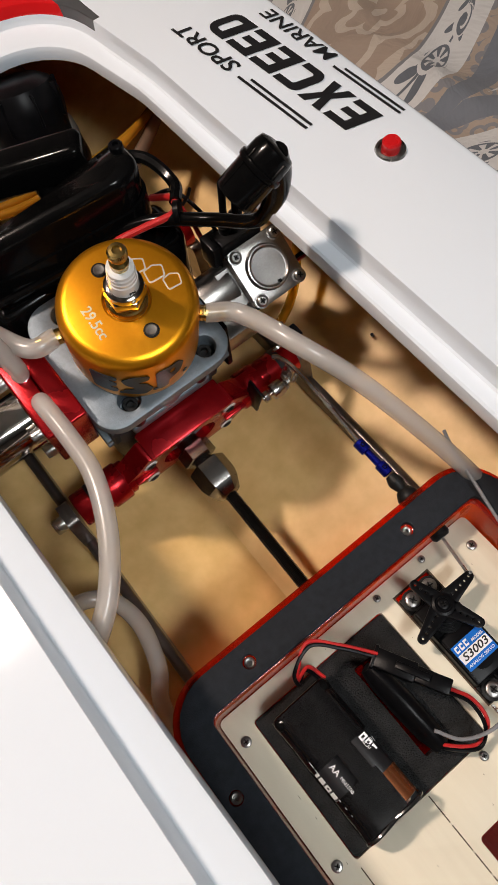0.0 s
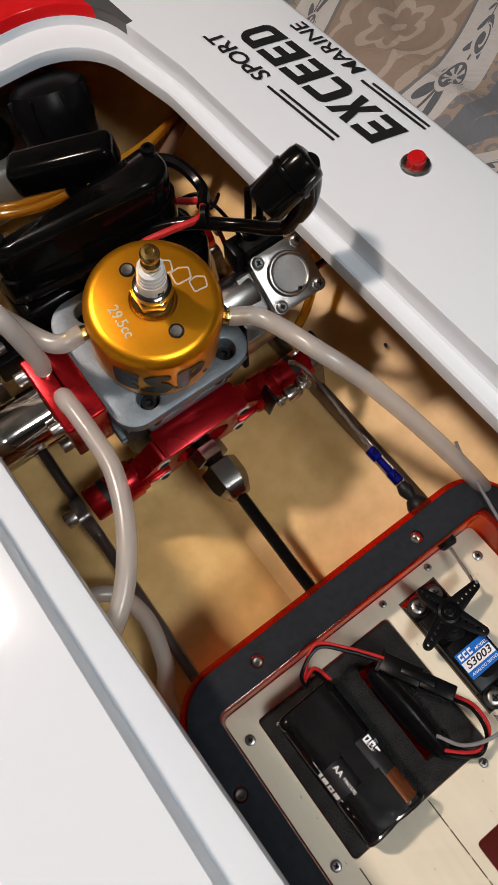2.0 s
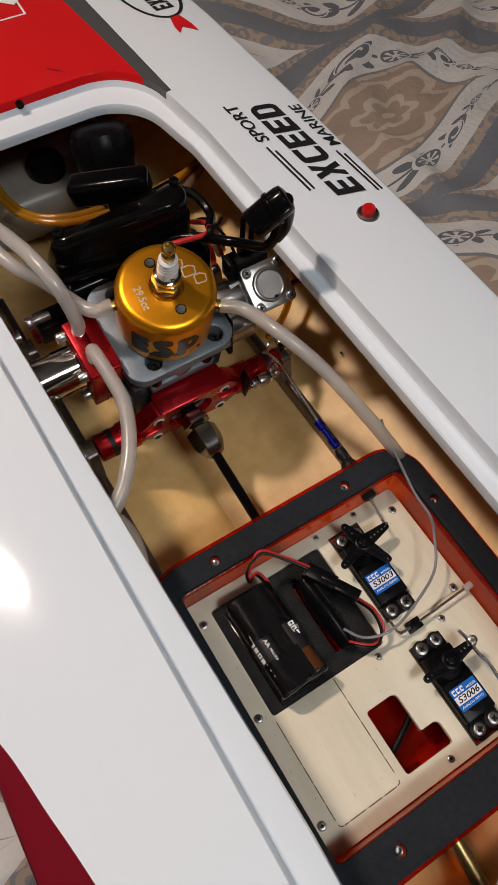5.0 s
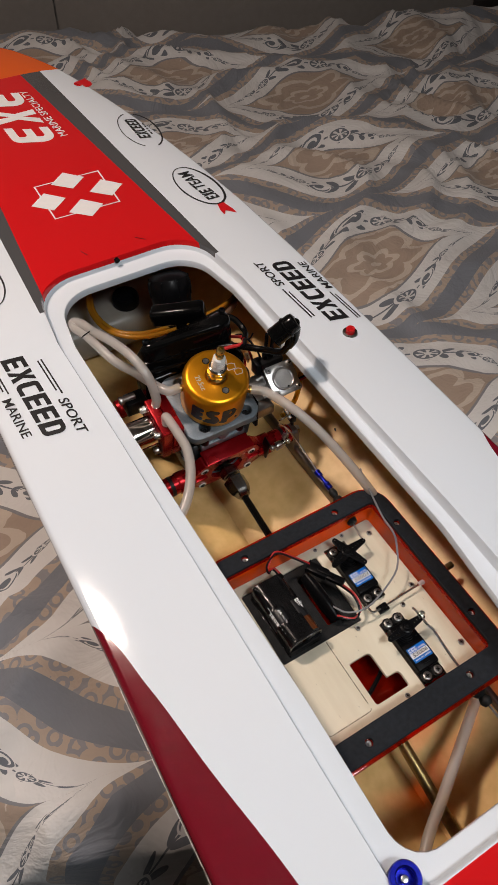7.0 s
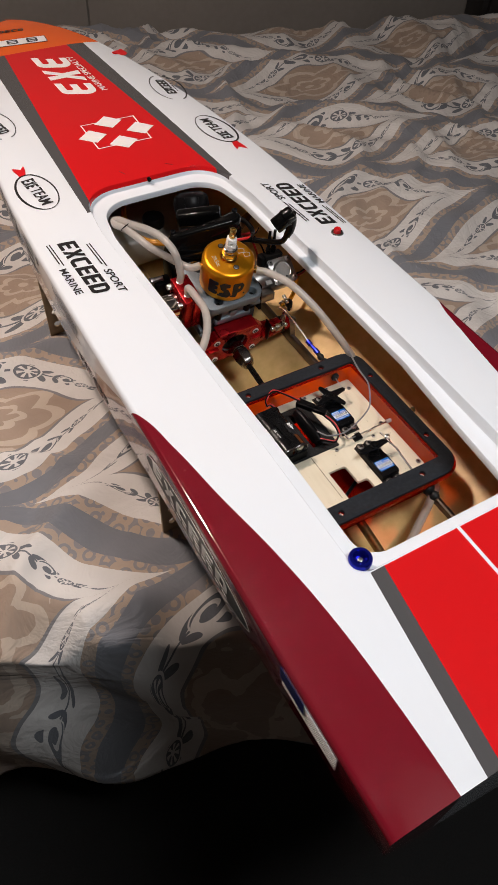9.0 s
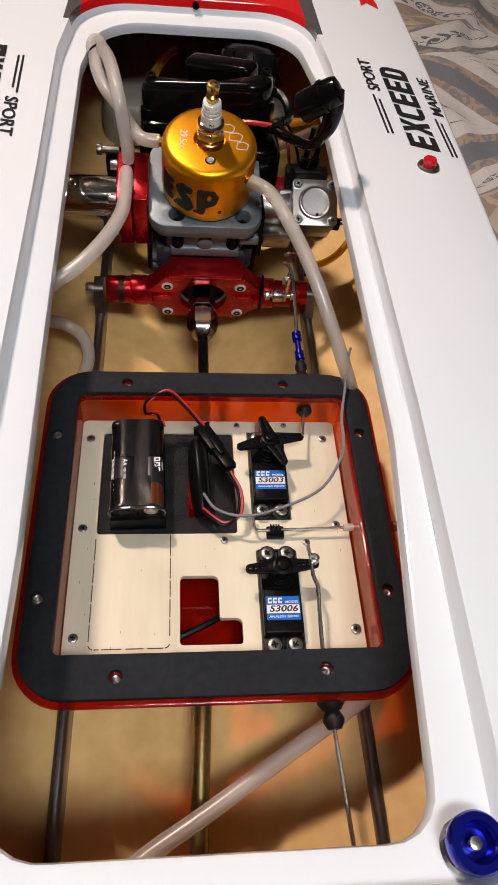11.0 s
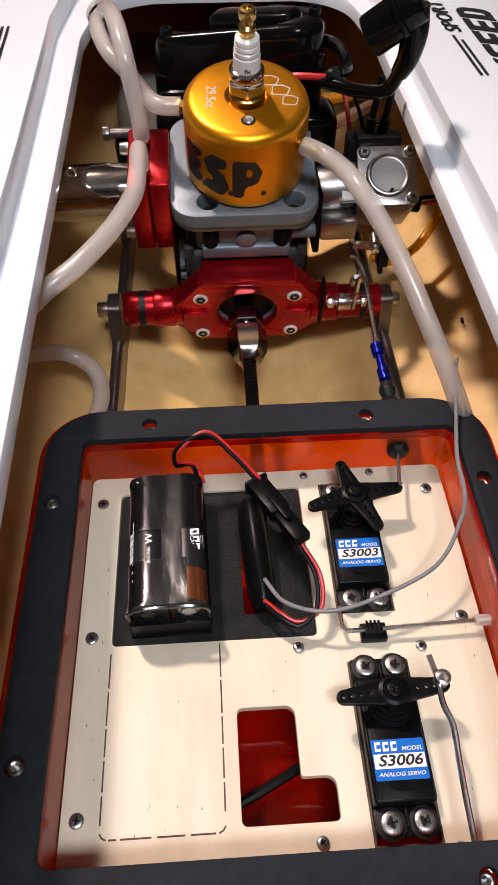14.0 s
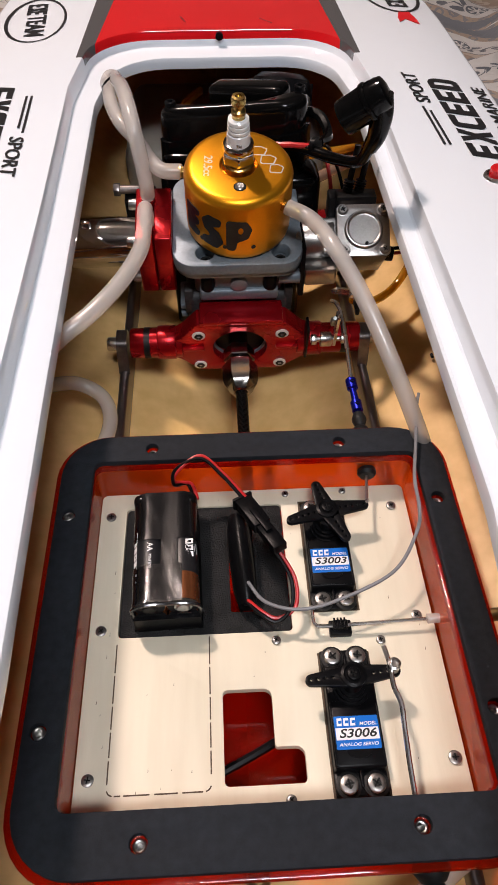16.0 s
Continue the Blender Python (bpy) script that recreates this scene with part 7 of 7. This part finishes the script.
side_word = letters("HOBBY", 0.0250, GREY_INK, pose(0, 0, 0), boat, name="side_lettering", wide=0.96, depth=0.0001, bold=0.02)
for v in side_word.data.vertices:
    y, z = 0.2130 - v.co.x, 0.842 + v.co.y
    v.co = Vector((CX - float(np.interp(z, [chine_z(y), 0.5 * (DECK + chine_z(y)), SHEER - 0.006], [half_width(y) - 0.006, half_width(y) - 0.0015, half_width(y)])) - 0.0007 - v.co.z, y, z))
for k in range(8):
    side_mark(rect(0.176 + k * 0.0098, 0.8265, 0.183 + k * 0.0098, 0.8290), GREY_INK, name="small_bar")
side_mark(disc(0.3065, 0.8475, 0.0050, 20), BLACK_INK, name="side_port")
for k in range(6):
    o, hs = slant_block(0, 0.0105, 0.0120, (0, 1, 2, 0, 0, 3)[k], 0.1)
    side_mark(mirrored([(0.195 - k * 0.0150 + x, 0.787 + y) for x, y in o], 0.195 - k * 0.0150 + 0.005), BLACK_INK, holes=[mirrored([(0.195 - k * 0.0150 + x, 0.787 + y) for x, y in h], 0.195 - k * 0.0150 + 0.005) for h in hs])
oc = [(-0.0960 + 0.1000 * math.cos(2 * math.pi * k / 60), 0.8230 + 0.0270 * math.sin(2 * math.pi * k / 60)) for k in range(60)]
oi = [(-0.0960 + 0.0975 * math.cos(2 * math.pi * k / 60), 0.8230 + 0.0250 * math.sin(2 * math.pi * k / 60)) for k in range(60)]
side_mark(oc, WHITE_INK, holes=[oi], name="oval_edge")
side_mark(oi, BLACK_INK, name="oval_field")
for k in range(6):
    o, hs = slant_block(0, 0.0200, 0.0210, (0, 1, 2, 0, 0, 3)[k], 0.15)
    y0 = -0.0230 - k * 0.0250
    for ob in (side_mark(mirrored([(y0 + x - 0.010, 0.829 + y) for x, y in o], y0), WHITE_INK, holes=[mirrored([(y0 + x - 0.010, 0.829 + y) for x, y in h], y0) for h in hs]),):
        ob.location.x -= 0.0004
for k in range(9):
    side_mark(rect(-0.1560 + k * 0.0125, 0.8080, -0.1480 + k * 0.0125, 0.8130), WHITE_INK, name="small_bar").location.x -= 0.0004
for k in range(7):
    z1 = 0.856 - k * 0.0042
    side_mark(rect(-0.3140, z1 - 0.0020, -0.2450, z1), WHITE_INK, name="flag_stripe")
side_mark(rect(-0.2740, 0.8390, -0.2430, 0.8575), NAVY_INK, name="flag_field").location.x -= 0.0004

# ---- deck fittings ----
btn = thing("stop_button", "round red push button in a bright ring on the deck", "push button", at=(0.1460, 0.1770, DECK - 0.0020))
part("bezel", lathe([(0.0074, 0.0), (0.0076, 0.0008), (0.0070, 0.0020), (0.0058, 0.0024), (0.0056, 0.0012), (0, 0.0012)], 36), STEEL, btn, "bright metal ring")
part("push", lathe([(0.0043, 0.0010), (0.0044, 0.0030), (0.0044, 0.0058), (0.0038, 0.0066), (0, 0.0069)], 36), BUTTON, btn, "red plastic push")
for x, y in ((-0.0895, -0.2025), (0.0815, -0.2025)):
    kn = thing("hatch_knob", "blue anodised round hatch knob with a hollow centre", "knob", "hatch knobs", at=(x, y, LEDGE + 0.0010))
    part("base", lathe([(0.0088, 0.0), (0.0090, 0.0008), (0.0080, 0.0016)], 28), STEEL, kn, "bright washer")
    part("body", lathe([(0.0070, 0.0016), (0.0072, 0.0060), (0.0092, 0.0075), (0.0095, 0.0090), (0.0095, 0.0130), (0.0088, 0.0142), (0.0064, 0.0142), (0.0056, 0.0128), (0.0050, 0.0070), (0, 0.0068)], 36), BLUE_ANO, kn, "blue anodised ring")
    part("spigot", cyl((0, 0, 0.0068), (0, 0, 0.0110), 0.0022, n=16, r_bevel=0.0004), STEEL, kn)

# ---- plywood stand ----


def stand_frame(yc, x0, x1, name="cradle_board"):
    pts = [(x0, BED_TOP - 0.004), (x0 + 0.030, BED_TOP - 0.004), (x0 + 0.034, BED_TOP + 0.012), (x1 - 0.034, BED_TOP + 0.012), (x1 - 0.030, BED_TOP - 0.004), (x1, BED_TOP - 0.004), (x1, chine_z(yc) - 0.036)]
    n = 12
    for k in range(n + 1):
        x = x1 - 0.020 - (x1 - x0 - 0.040) * k / n
        w, c, kz = half_width(yc), chine_z(yc), keel_z(yc)
        a = abs(x - CX)
        pts.append((x, float(np.interp(a, [0, 0.30 * w, 0.62 * w, w - 0.006], [kz, kz + 0.28 * (c - kz), kz + 0.60 * (c - kz), c])) - 0.0012))
    pts.append((x0, chine_z(yc) - 0.036))
    hs = [disc(x0 + 0.013, BED_TOP + 0.018 + 0.022 * k, 0.0052, 14) for k in range(4)] + [disc(x1 - 0.013, BED_TOP + 0.018 + 0.022 * k, 0.0052, 14) for k in range(4)]
    bm = slab(pts, yc - 0.0018, yc + 0.0018, hs)
    return moved(bm, Matrix(((1, 0, 0, 0), (0, 0, 1, 0), (0, 1, 0, 0), (0, 0, 0, 1))))


stand = thing("boat_stand", "laser-cut plywood cradle with round holes standing on the duvet", "boat stand")
for yc in (0.036, 0.428):
    part("cradle_board", stand_frame(yc, -0.162, 0.158), PLY_STAND, stand)
for x in (-0.128, 0.124):
    pts = rect(0.012, BED_TOP - 0.002, 0.452, BED_TOP + 0.072)
    hs = [disc(0.055 + 0.048 * k, BED_TOP + 0.036, 0.0140, 18) for k in range(8)]
    bm = slab(pts, x - 0.0018, x + 0.0018, hs)
    part("side_board", moved(bm, Matrix(((0, 0, 1, 0), (1, 0, 0, 0), (0, 1, 0, 0), (0, 0, 0, 1)))), PLY_STAND, stand)
